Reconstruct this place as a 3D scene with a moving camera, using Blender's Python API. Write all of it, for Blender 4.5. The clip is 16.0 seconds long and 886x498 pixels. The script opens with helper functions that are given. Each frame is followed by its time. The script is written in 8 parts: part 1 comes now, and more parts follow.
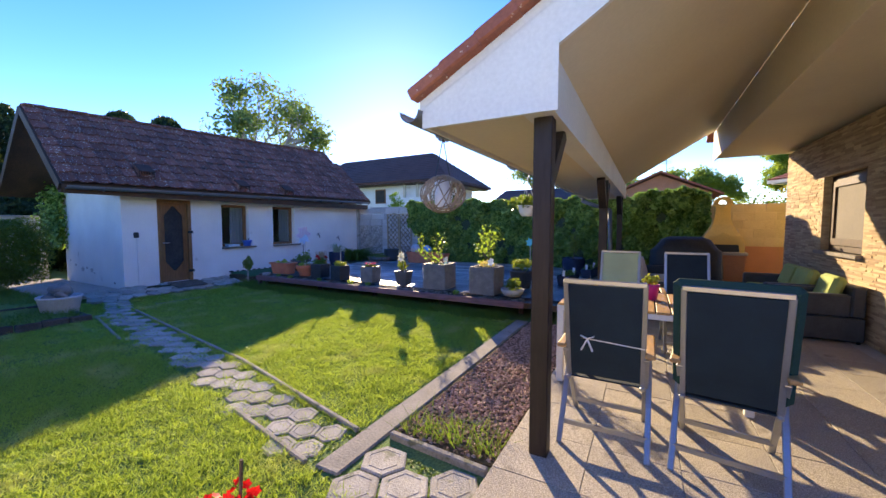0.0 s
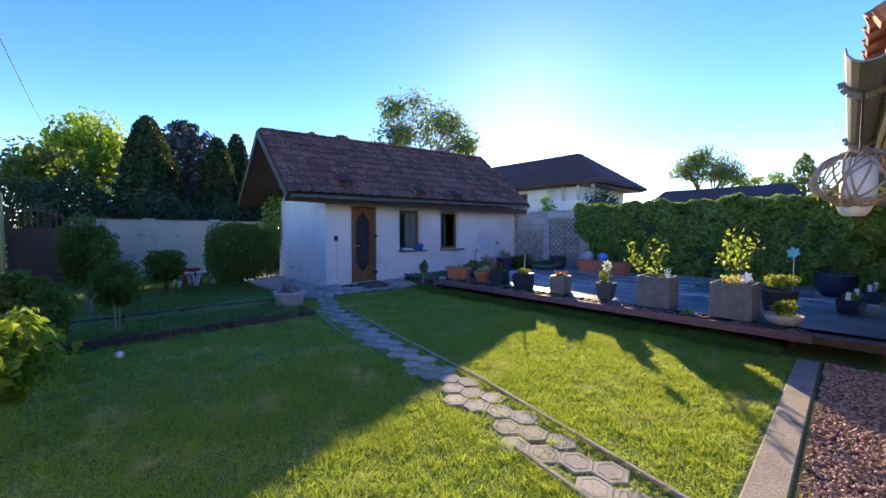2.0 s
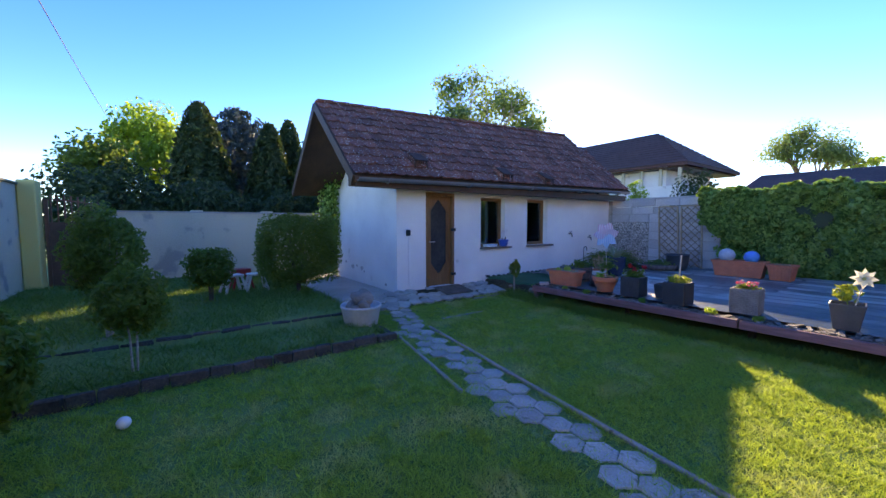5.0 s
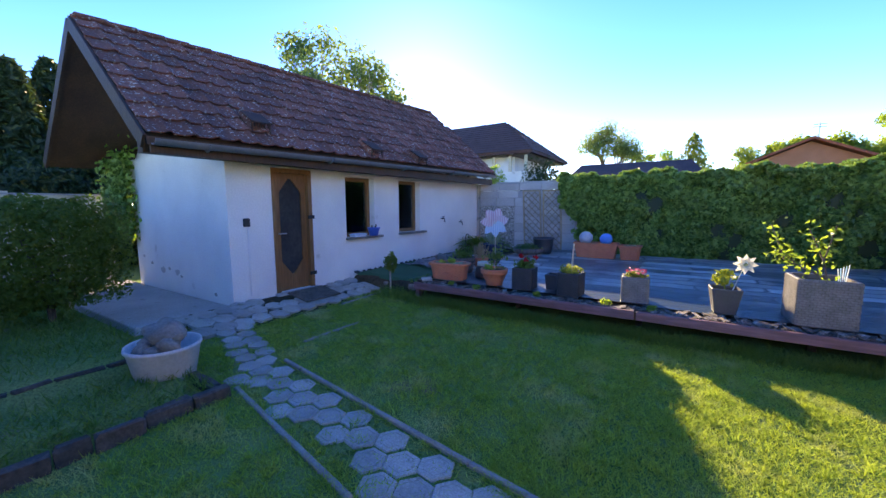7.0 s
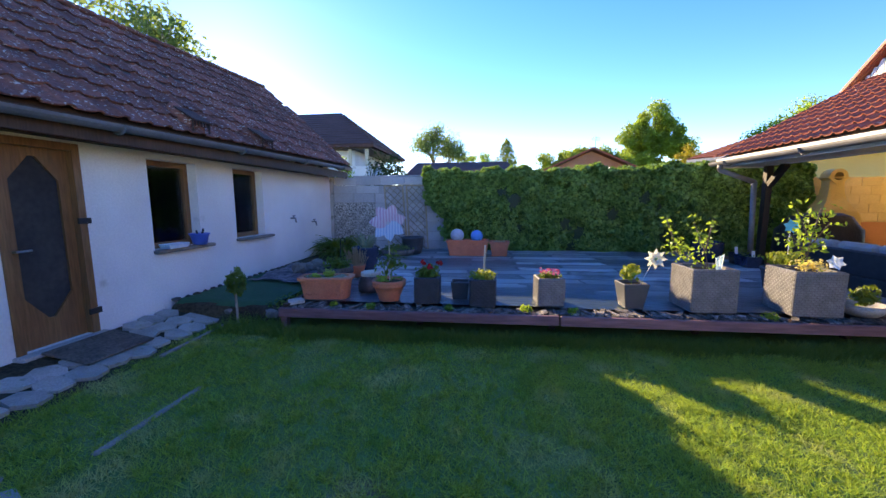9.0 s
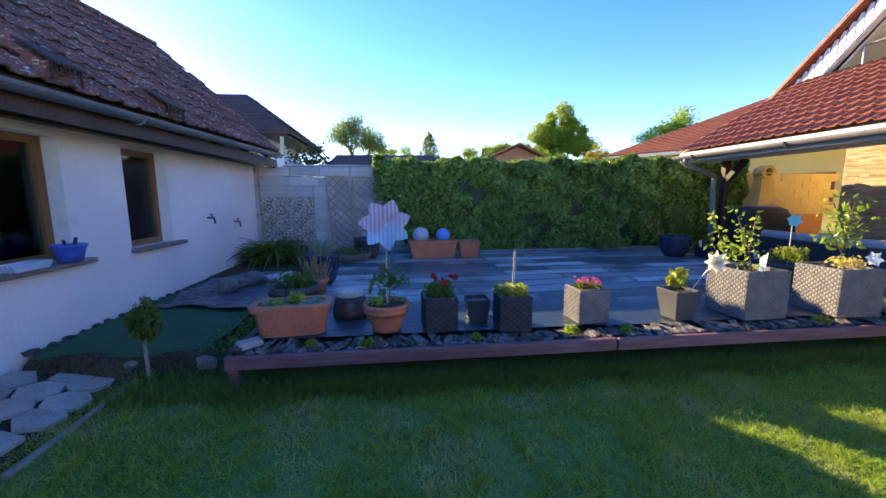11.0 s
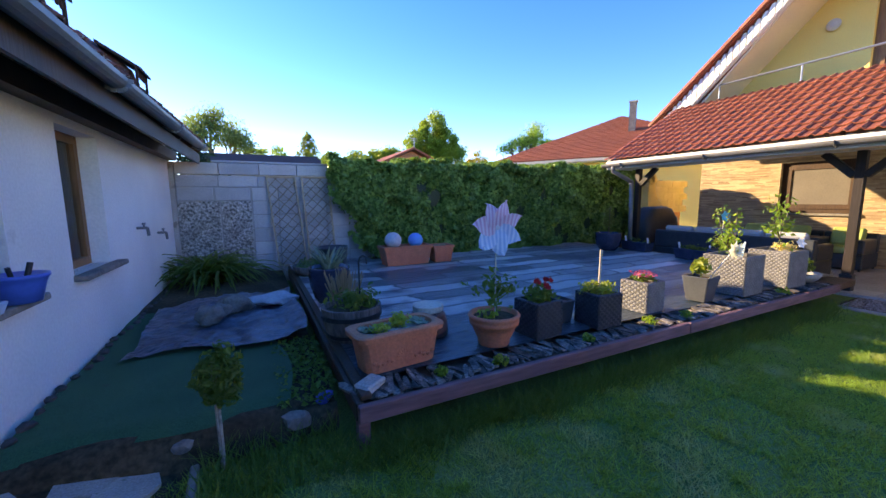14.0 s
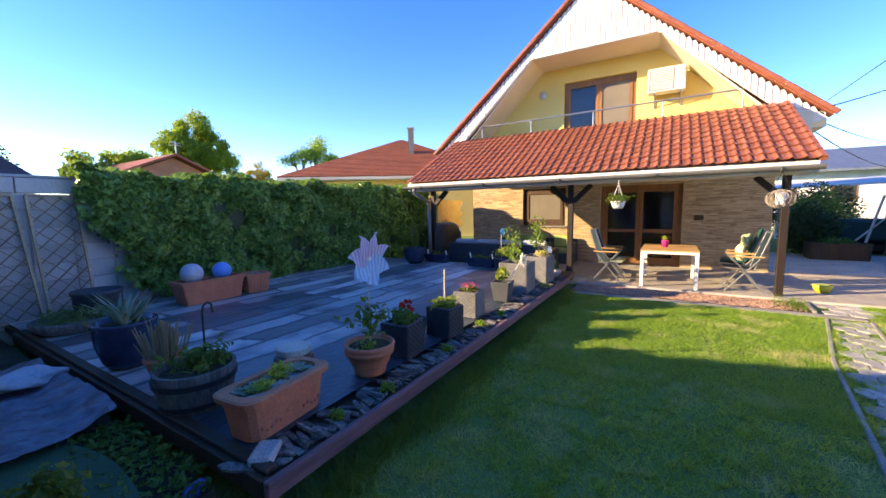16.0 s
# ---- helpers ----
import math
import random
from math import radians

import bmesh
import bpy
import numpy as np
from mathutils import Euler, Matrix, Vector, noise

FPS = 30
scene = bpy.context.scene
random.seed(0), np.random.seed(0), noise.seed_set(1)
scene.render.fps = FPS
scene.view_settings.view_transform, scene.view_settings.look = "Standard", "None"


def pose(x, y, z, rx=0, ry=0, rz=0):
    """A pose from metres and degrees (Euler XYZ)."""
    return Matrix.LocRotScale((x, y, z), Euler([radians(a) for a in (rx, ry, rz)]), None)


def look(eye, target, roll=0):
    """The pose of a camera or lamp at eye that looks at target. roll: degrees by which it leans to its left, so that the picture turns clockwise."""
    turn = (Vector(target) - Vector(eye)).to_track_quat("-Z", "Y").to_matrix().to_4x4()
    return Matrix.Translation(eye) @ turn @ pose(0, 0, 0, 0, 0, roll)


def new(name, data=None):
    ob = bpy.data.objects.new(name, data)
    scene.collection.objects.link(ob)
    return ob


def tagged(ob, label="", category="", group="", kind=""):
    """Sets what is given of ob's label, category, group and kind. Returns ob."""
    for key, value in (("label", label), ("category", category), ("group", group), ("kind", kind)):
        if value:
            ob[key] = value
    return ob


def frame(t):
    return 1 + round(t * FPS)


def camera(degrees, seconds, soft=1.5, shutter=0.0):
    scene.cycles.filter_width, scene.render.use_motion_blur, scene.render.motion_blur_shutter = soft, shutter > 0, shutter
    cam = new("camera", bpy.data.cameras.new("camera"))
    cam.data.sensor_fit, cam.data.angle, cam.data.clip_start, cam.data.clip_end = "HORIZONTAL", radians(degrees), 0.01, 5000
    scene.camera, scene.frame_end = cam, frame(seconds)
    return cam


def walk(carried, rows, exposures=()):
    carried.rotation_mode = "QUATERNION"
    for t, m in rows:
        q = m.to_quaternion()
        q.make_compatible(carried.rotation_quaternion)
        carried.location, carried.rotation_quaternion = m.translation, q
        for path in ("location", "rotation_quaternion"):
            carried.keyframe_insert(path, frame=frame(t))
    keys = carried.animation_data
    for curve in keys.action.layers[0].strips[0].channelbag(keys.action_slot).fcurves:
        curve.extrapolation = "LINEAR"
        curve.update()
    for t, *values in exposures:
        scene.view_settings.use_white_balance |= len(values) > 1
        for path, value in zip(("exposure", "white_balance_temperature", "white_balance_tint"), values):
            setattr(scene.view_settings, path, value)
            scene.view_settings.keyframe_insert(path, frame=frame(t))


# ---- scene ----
cam = camera(99.6, 16.0)
METRES, EYE, TILT, LEAN, TURN = 10.7, 1.5, 0.0, 0.0, 28.6
ROWS = [
    (0.0, 0.0, 0.0, 0.0, 0.0, -3.61, -0.04),
    (0.5, -0.0347, 0.0071, -0.0008, 2.15, -3.17, -0.08),
    (1.0, -0.0674, 0.0194, -0.0012, 6.59, -3.02, -0.11),
    (1.5, -0.096, 0.029, -0.0008, 12.41, -2.7, -0.11),
    (2.0, -0.1273, 0.0419, -0.0028, 18.74, -2.75, -0.19),
    (2.5, -0.1595, 0.0566, -0.0037, 22.4, -2.86, -0.2),
    (3.0, -0.1935, 0.0768, -0.0035, 24.87, -3.14, -0.2),
    (3.5, -0.2213, 0.0958, -0.0029, 27.02, -3.17, -0.12),
    (6.0, -0.3129, 0.2345, -0.0005, 18.67, -6.12, 0.15),
    (6.5, -0.3264, 0.2618, 0.0012, 11.09, -6.54, 0.17),
    (7.0, -0.3389, 0.2862, 0.0022, 3.52, -6.7, 0.17),
    (7.5, -0.3571, 0.3121, 0.0025, -3.63, -6.88, 0.17),
    (8.0, -0.3714, 0.3391, 0.0018, -10.69, -6.94, 0.23),
    (8.5, -0.383, 0.369, 0.0028, -16.79, -6.98, 0.28),
    (9.0, -0.3977, 0.4004, 0.0014, -21.98, -7.27, 0.24),
    (9.5, -0.4124, 0.4325, 0.0003, -26.84, -7.38, 0.33),
    (10.0, -0.4193, 0.4678, 0.0005, -30.17, -7.8, 0.37),
    (12.5, -0.4785, 0.6242, -0.0011, -43.65, -7.82, 0.17),
    (13.0, -0.5019, 0.6492, -0.0028, -47.51, -7.71, 0.27),
    (13.5, -0.5213, 0.6705, -0.003, -50.88, -7.61, 0.38),
    (14.0, -0.543, 0.685, -0.0021, -55.34, -7.5, 0.46),
    (14.5, -0.5651, 0.6946, -0.0015, -60.87, -7.41, 0.6),
    (15.0, -0.5726, 0.7037, -0.0001, -67.23, -7.51, 0.73),
    (15.5, -0.574, 0.7187, 0.006, -75.76, -7.14, 0.8),
    (16.0, -0.5718, 0.7386, 0.0127, -87.44, -5.91, 0.81),
]
walk(cam, [(t, pose(0, 0, EYE, TILT, LEAN, TURN) @ pose(METRES * x, METRES * y, METRES * z, 90 + pitch, roll, yaw)) for t, x, y, z, yaw, pitch, roll in ROWS],
     [(0.0, 2.15, 8700, 10), (1.5, 2.05, 9200, 10), (3.0, 2.05, 9600, 10), (6.5, 2.5, 9700, 10), (9.5, 2.35, 9700, 10), (12.5, 2.4, 9700, 10), (16.0, 2.3, 9700, 10)])
# ---- world, sun, exposure ----
SUN_AZ, SUN_EL = 35.3, 17.5      # degrees left of +y, degrees above the horizon
world = bpy.data.worlds.new("sky")
scene.world = world
world.use_nodes = True
wn = world.node_tree.nodes
sky = wn.new("ShaderNodeTexSky")
sky.sky_type = 'NISHITA'
sky.sun_disc = False
sky.sun_elevation = radians(SUN_EL)
sky.sun_rotation = radians(-SUN_AZ)
sky.air_density, sky.dust_density, sky.ozone_density = 0.7, 0.03, 3.2
wn["Background"].inputs["Strength"].default_value = 0.15
clear = wn.new("ShaderNodeHueSaturation")     # a clear, deep blue evening sky
clear.inputs["Hue"].default_value, clear.inputs["Saturation"].default_value = 0.521, 1.28
world.node_tree.links.new(sky.outputs[0], clear.inputs["Color"])
world.node_tree.links.new(clear.outputs[0], wn["Background"].inputs["Color"])
sun_data = bpy.data.lights.new("sun", 'SUN')
sun_data.energy, sun_data.angle, sun_data.color = 2.7, radians(0.53), (1.0, 0.87, 0.69)
sun = new("sun", sun_data)
sd = Vector((-math.sin(radians(SUN_AZ)) * math.cos(radians(SUN_EL)), math.cos(radians(SUN_AZ)) * math.cos(radians(SUN_EL)), math.sin(radians(SUN_EL))))
sun.matrix_world = look(sd * 60, (0, 0, 0))


# ---- mesh helpers ----
def box(bm, x0, x1, y0, y1, z0, z1, bevel=0.0, m=None):
    r = bmesh.ops.create_cube(bm, size=1.0)
    vs = r["verts"]
    bmesh.ops.scale(bm, vec=(abs(x1 - x0), abs(y1 - y0), abs(z1 - z0)), verts=vs)
    bmesh.ops.translate(bm, vec=((x0 + x1) / 2, (y0 + y1) / 2, (z0 + z1) / 2), verts=vs)
    if bevel:
        es = list({e for v in vs for e in v.link_edges})
        out = bmesh.ops.bevel(bm, geom=es, offset=bevel, segments=1, affect='EDGES', profile=0.5)
        vs = list({v for f in out["faces"] for v in f.verts} | {v for v in vs if v.is_valid})
    if m is not None:
        bmesh.ops.transform(bm, matrix=m, verts=vs)
    return vs


def boxm(*a, **k):
    bm = bmesh.new()
    box(bm, *a, **k)
    return bm


def bar(bm, p, q, w, h, bevel=0.0, up=(0, 0, 1)):
    """A bar of section w by h from p to q."""
    p, q = Vector(p), Vector(q)
    d = q - p
    z = d.normalized()
    u = Vector(up)
    if abs(z.dot(u)) > 0.98:
        u = Vector((1, 0, 0))
    x = u.cross(z).normalized()
    y = z.cross(x)
    m = Matrix((x, y, z)).transposed().to_4x4()
    m.translation = (p + q) / 2
    box(bm, -w / 2, w / 2, -h / 2, h / 2, -d.length / 2, d.length / 2, bevel, m)
    return bm


def rod(bm, p, q, r0, r1=None, seg=10, caps=True):
    p, q = Vector(p), Vector(q)
    d = q - p
    m = d.to_track_quat('Z', 'Y').to_matrix().to_4x4()
    m.translation = (p + q) / 2
    bmesh.ops.create_cone(bm, cap_ends=caps, segments=seg, radius1=r0, radius2=r0 if r1 is None else r1, depth=d.length, matrix=m)
    return bm


def pipe(bm, pts, r, seg=8):
    for a, b in zip(pts, pts[1:]):
        rod(bm, a, b, r, r, seg)
    for a in pts[1:-1]:
        bmesh.ops.create_icosphere(bm, subdivisions=1, radius=r * 1.02, matrix=Matrix.Translation(a))
    return bm


def lathe(bm, prof, seg=24, at=(0, 0, 0), wobble=0.0):
    """Turn (radius, height) pairs about the upright axis."""
    rings = []
    for r, z in prof:
        ring = []
        for i in range(seg):
            a = 2 * math.pi * i / seg
            k = 1 + wobble * math.sin(3 * a + z * 9)
            ring.append(bm.verts.new((at[0] + r * k * math.cos(a), at[1] + r * k * math.sin(a), at[2] + z)))
        rings.append(ring)
    for a, b in zip(rings, rings[1:]):
        for i in range(seg):
            bm.faces.new((a[i], a[(i + 1) % seg], b[(i + 1) % seg], b[i]))
    bm.faces.new(list(reversed(rings[0])))
    bm.faces.new(rings[-1])
    return bm


def prism(bm, pts, d):
    """A flat outline pts pushed along d."""
    d = Vector(d)
    a = [bm.verts.new(p) for p in pts]
    b = [bm.verts.new(Vector(p) + d) for p in pts]
    n = len(a)
    bm.faces.new(a)
    bm.faces.new(list(reversed(b)))
    for i in range(n):
        bm.faces.new((a[i], b[i], b[(i + 1) % n], a[(i + 1) % n]))
    bmesh.ops.recalc_face_normals(bm, faces=bm.faces)
    return bm


def blob(bm, at, r, seed, rough=0.25, sub=2, squash=(1, 1, 1)):
    """A rounded, uneven stone."""
    vs = bmesh.ops.create_icosphere(bm, subdivisions=sub, radius=1.0)["verts"]
    for v in vs:
        k = 1 + rough * noise.noise(v.co * 1.3 + Vector((seed * 7.1, seed * 3.3, 0)))
        v.co = Vector((v.co.x * squash[0], v.co.y * squash[1], v.co.z * squash[2])) * (r * k) + Vector(at)
    return bm


def mesh_of(name, bm, mat, smooth=False):
    if isinstance(bm, bpy.types.Mesh):
        me = bm
    else:
        me = bpy.data.meshes.new(name)
        bm.to_mesh(me)
        bm.free()
    if smooth:
        me.polygons.foreach_set("use_smooth", [True] * len(me.polygons))
    if mat is not None and not len(me.materials):
        me.materials.append(mat)
    return me


def thing(name, at=(0, 0, 0), rz=0.0, label="", category="", group="", kind=""):
    ob = new(name)
    ob.empty_display_size = 0.1
    ob.matrix_basis = pose(at[0], at[1], at[2], 0, 0, rz)
    return tagged(ob, label, category, group, kind)


def part(name, bm, mat, parent, label="", smooth=False, m=None, kind=""):
    ob = new(name, mesh_of(name, bm, mat, smooth))
    ob.parent = parent
    if m is not None:
        ob.matrix_basis = m
    return tagged(ob, label, kind=kind)


def solid(name, bm, mat, label, category, kind="", smooth=False, m=None, group=""):
    ob = new(name, mesh_of(name, bm, mat, smooth))
    if m is not None:
        ob.matrix_basis = m
    return tagged(ob, label, category, group, kind)


def mesh_np(name, verts, faces, mat):
    me = bpy.data.meshes.new(name)
    n, k = faces.shape
    me.vertices.add(len(verts))
    me.vertices.foreach_set("co", np.asarray(verts, np.float32).ravel())
    me.loops.add(n * k)
    me.loops.foreach_set("vertex_index", faces.astype(np.int32).ravel())
    me.polygons.add(n)
    me.polygons.foreach_set("loop_start", np.arange(0, n * k, k, dtype=np.int32))
    me.polygons.foreach_set("loop_total", np.full(n, k, np.int32))
    me.update(calc_edges=True)
    me.polygons.foreach_set("use_smooth", np.zeros(n, dtype=bool))
    me.materials.append(mat)
    return me


RNG = np.random.default_rng(7)


def leaves(name, pts, normals, size, mat, spread=0.6, aspect=0.55, droop=0.0):
    """One folded leaf of two triangles at each point, facing roughly along its normal."""
    n = len(pts)
    nr = normals + RNG.normal(0, spread, (n, 3))
    nr /= np.linalg.norm(nr, axis=1)[:, None] + 1e-9
    t = RNG.normal(0, 1, (n, 3))
    t[:, 2] -= droop
    t -= (t * nr).sum(1)[:, None] * nr
    t /= np.linalg.norm(t, axis=1)[:, None] + 1e-9
    b = np.cross(nr, t)
    s = (size * RNG.uniform(0.6, 1.35, n))[:, None]
    base, tip = pts - t * s * 0.5, pts + t * s * 0.5
    side = b * s * aspect * 0.5
    v = np.stack([base, pts + side + nr * s * 0.12, tip, pts - side + nr * s * 0.12], 1).reshape(-1, 3)
    i = np.arange(n)[:, None] * 4
    f = np.concatenate([i + np.array([[0, 1, 2]]), i + np.array([[0, 2, 3]])], 0)
    return mesh_np(name, v, f, mat)


# ---- materials ----
def nodes_of(name):
    m = bpy.data.materials.new(name)
    m.use_nodes = True
    return m, m.node_tree.nodes, m.node_tree.links, m.node_tree.nodes["Principled BSDF"]


def ramp_mix(ns, ls, fac, a, b):
    x = ns.new("ShaderNodeMix")
    x.data_type = 'RGBA'
    ls.new(fac, x.inputs["Factor"])
    for sock, c in ((x.inputs["A"], a), (x.inputs["B"], b)):
        if isinstance(c, tuple):
            sock.default_value = (*c, 1)
        else:
            ls.new(c, sock)
    return x.outputs["Result"]


def surface(name, c1, c2, rough=0.8, big=1.2, fine=40.0, grain=0.25, bump=0.3, metal=0.0, spots=None, spot_scale=6.0, spot_at=0.62, stretch=(1, 1, 1), piece=0.0, depth=0.01, spec=0.4):
    """A surface with large uneven patches (c1 to c2), fine grain and relief; spots: a third colour in blotches; piece: how far single pieces differ."""
    m, ns, ls, bsdf = nodes_of(name)
    tc = ns.new("ShaderNodeTexCoord")
    mp = ns.new("ShaderNodeMapping")
    mp.inputs["Scale"].default_value = stretch
    ls.new(tc.outputs["Object"], mp.inputs["Vector"])
    vec = mp.outputs[0]
    if piece:
        oi = ns.new("ShaderNodeObjectInfo")
        add = ns.new("ShaderNodeVectorMath")
        add.operation = 'MULTIPLY_ADD'
        comb = ns.new("ShaderNodeCombineXYZ")
        for s in "XYZ":
            ls.new(oi.outputs["Random"], comb.inputs[s])
        ls.new(comb.outputs[0], add.inputs[0])
        add.inputs[1].default_value = (37, 53, 71)
        ls.new(vec, add.inputs[2])
        vec = add.outputs[0]
    n1 = ns.new("ShaderNodeTexNoise")
    n1.inputs["Scale"].default_value, n1.inputs["Detail"].default_value = big, 5
    n2 = ns.new("ShaderNodeTexNoise")
    n2.inputs["Scale"].default_value, n2.inputs["Detail"].default_value = fine, 4
    for n in (n1, n2):
        ls.new(vec, n.inputs["Vector"])
    r1 = ns.new("ShaderNodeMapRange")
    r1.inputs["From Min"].default_value, r1.inputs["From Max"].default_value = 0.35, 0.65
    ls.new(n1.outputs["Fac"], r1.inputs["Value"])
    col = ramp_mix(ns, ls, r1.outputs[0], c1, c2)
    if spots:
        n3 = ns.new("ShaderNodeTexNoise")
        n3.inputs["Scale"].default_value, n3.inputs["Detail"].default_value = spot_scale, 6
        ls.new(vec, n3.inputs["Vector"])
        r3 = ns.new("ShaderNodeMapRange")
        r3.inputs["From Min"].default_value, r3.inputs["From Max"].default_value = spot_at, spot_at + 0.06
        ls.new(n3.outputs["Fac"], r3.inputs["Value"])
        col = ramp_mix(ns, ls, r3.outputs[0], col, spots)
    r2 = ns.new("ShaderNodeMapRange")
    r2.inputs["From Min"].default_value, r2.inputs["From Max"].default_value = 0.3, 0.7
    r2.inputs["To Min"].default_value, r2.inputs["To Max"].default_value = 1 - grain, 1 + grain
    ls.new(n2.outputs["Fac"], r2.inputs["Value"])
    hsv = ns.new("ShaderNodeHueSaturation")
    ls.new(col, hsv.inputs["Color"])
    val = r2.outputs[0]
    if piece:
        rp = ns.new("ShaderNodeMapRange")
        rp.inputs["To Min"].default_value, rp.inputs["To Max"].default_value = 1 - piece, 1 + piece
        ls.new(oi.outputs["Random"], rp.inputs["Value"])
        mu = ns.new("ShaderNodeMath")
        mu.operation = 'MULTIPLY'
        ls.new(val, mu.inputs[0])
        ls.new(rp.outputs[0], mu.inputs[1])
        val = mu.outputs[0]
    ls.new(val, hsv.inputs["Value"])
    ls.new(hsv.outputs[0], bsdf.inputs["Base Color"])
    bsdf.inputs["Roughness"].default_value, bsdf.inputs["Metallic"].default_value = rough, metal
    bsdf.inputs["Specular IOR Level"].default_value = spec
    if bump:
        bp = ns.new("ShaderNodeBump")
        bp.inputs["Strength"].default_value, bp.inputs["Distance"].default_value = bump, depth
        ls.new(n2.outputs["Fac"], bp.inputs["Height"])
        ls.new(bp.outputs[0], bsdf.inputs["Normal"])
    return m


def foliage(name, c1, c2, through_c, share=0.35, rough=0.5, patch=0.0, c3=None):
    """Leaves or blades: each island its own shade, part of the light passes through."""
    m, ns, ls, bsdf = nodes_of(name)
    ge = ns.new("ShaderNodeNewGeometry")
    col = ramp_mix(ns, ls, ge.outputs["Random Per Island"], c1, c2)
    if patch:
        tc = ns.new("ShaderNodeTexCoord")
        n1 = ns.new("ShaderNodeTexNoise")
        n1.inputs["Scale"].default_value, n1.inputs["Detail"].default_value = patch, 4
        ls.new(tc.outputs["Object"], n1.inputs["Vector"])
        r1 = ns.new("ShaderNodeMapRange")
        r1.inputs["From Min"].default_value, r1.inputs["From Max"].default_value = 0.53, 0.68
        ls.new(n1.outputs["Fac"], r1.inputs["Value"])
        col = ramp_mix(ns, ls, r1.outputs[0], col, c3)
    ls.new(col, bsdf.inputs["Base Color"])
    bsdf.inputs["Roughness"].default_value = rough
    bsdf.inputs["Specular IOR Level"].default_value = 0.35
    tr = ns.new("ShaderNodeBsdfTranslucent")
    tr.inputs["Color"].default_value = (*through_c, 1)
    mx = ns.new("ShaderNodeMixShader")
    mx.inputs[0].default_value = share
    ls.new(bsdf.outputs[0], mx.inputs[1])
    ls.new(tr.outputs[0], mx.inputs[2])
    ls.new(mx.outputs[0], ns["Material Output"].inputs["Surface"])
    return m


def glassy(name, tint=(0.9, 0.95, 0.95)):
    m, ns, ls, bsdf = nodes_of(name)
    gl = ns.new("ShaderNodeBsdfGlossy")
    gl.inputs["Roughness"].default_value = 0.02
    tp = ns.new("ShaderNodeBsdfTransparent")
    tp.inputs["Color"].default_value = (*tint, 1)
    fr = ns.new("ShaderNodeFresnel")
    fr.inputs["IOR"].default_value = 1.5
    mx = ns.new("ShaderNodeMixShader")
    ls.new(fr.outputs[0], mx.inputs[0])
    ls.new(tp.outputs[0], mx.inputs[1])
    ls.new(gl.outputs[0], mx.inputs[2])
    ls.new(mx.outputs[0], ns["Material Output"].inputs["Surface"])
    return m


M_SOIL = surface("soil", (0.06, 0.042, 0.026), (0.1, 0.075, 0.045), 0.98, 2, 30, 0.4, 0.6, spec=0.08)
M_LAWN = surface("lawn_soil", (0.1, 0.19, 0.04), (0.16, 0.22, 0.06), 0.95, 1.6, 60, 0.4, 0.7, spots=(0.2, 0.17, 0.08), spot_scale=1.3, spot_at=0.66)
M_GRASS = foliage("grass", (0.055, 0.16, 0.028), (0.37, 0.56, 0.1), (0.52, 0.64, 0.1), 0.45, 0.5, 2.2, (0.52, 0.5, 0.24))
M_GRASS.node_tree.nodes["Principled BSDF"].inputs["Specular IOR Level"].default_value = 0.12
M_WEED = foliage("weeds", (0.05, 0.12, 0.02), (0.17, 0.27, 0.05), (0.26, 0.38, 0.05), 0.35)
M_WHITE = surface("whitewash", (0.82, 0.8, 0.75), (0.72, 0.7, 0.66), 0.9, 1.1, 45, 0.06, 0.5, spots=(0.55, 0.52, 0.47), spot_scale=2.2, spot_at=0.68, depth=0.006)
M_CREAM = surface("cream_render", (0.66, 0.58, 0.42), (0.55, 0.5, 0.38), 0.9, 0.8, 45, 0.1, 0.4, spots=(0.36, 0.34, 0.29), spot_scale=1.6, spot_at=0.6)
M_YELLOW = surface("yellow_render", (0.8, 0.62, 0.22), (0.76, 0.57, 0.2), 0.9, 0.8, 60, 0.06, 0.3)
M_OLDTILE = surface("old_roof_tile", (0.22, 0.075, 0.05), (0.14, 0.055, 0.042), 0.85, 3, 30, 0.3, 0.5, spots=(0.4, 0.35, 0.3), spot_scale=27, spot_at=0.595, piece=0.3)
M_TILE = surface("red_roof_tile", (0.33, 0.10, 0.055), (0.26, 0.075, 0.045), 0.6, 4, 40, 0.15, 0.25, spots=(0.6, 0.46, 0.36), spot_scale=22, spot_at=0.65, piece=0.14)
M_FARTILE = surface("far_roof_tile", (0.34, 0.1, 0.05), (0.28, 0.085, 0.045), 0.75, 1, 12, 0.2, 0.3)
M_DARKROOF = surface("dark_roof", (0.09, 0.045, 0.04), (0.12, 0.06, 0.05), 0.8, 1, 10, 0.2, 0.3)
M_DARKWOOD = surface("dark_brown_wood", (0.05, 0.025, 0.014), (0.075, 0.038, 0.02), 0.55, 4, 50, 0.3, 0.3, stretch=(1, 1, 0.12))
M_POST = surface("brown_post_wood", (0.016, 0.01, 0.009), (0.03, 0.019, 0.015), 0.55, 4, 50, 0.3, 0.3, stretch=(1, 1, 0.12))
M_BROWNWOOD = surface("brown_door_wood", (0.28, 0.13, 0.05), (0.2, 0.09, 0.035), 0.5, 4, 50, 0.25, 0.3, stretch=(1, 1, 0.1))
M_DECKBOARD = surface("weathered_red_brown_board", (0.24, 0.12, 0.125), (0.16, 0.08, 0.085), 0.7, 3, 40, 0.3, 0.4, stretch=(0.1, 1, 1), spots=(0.25, 0.17, 0.14), spot_scale=9, spot_at=0.66)
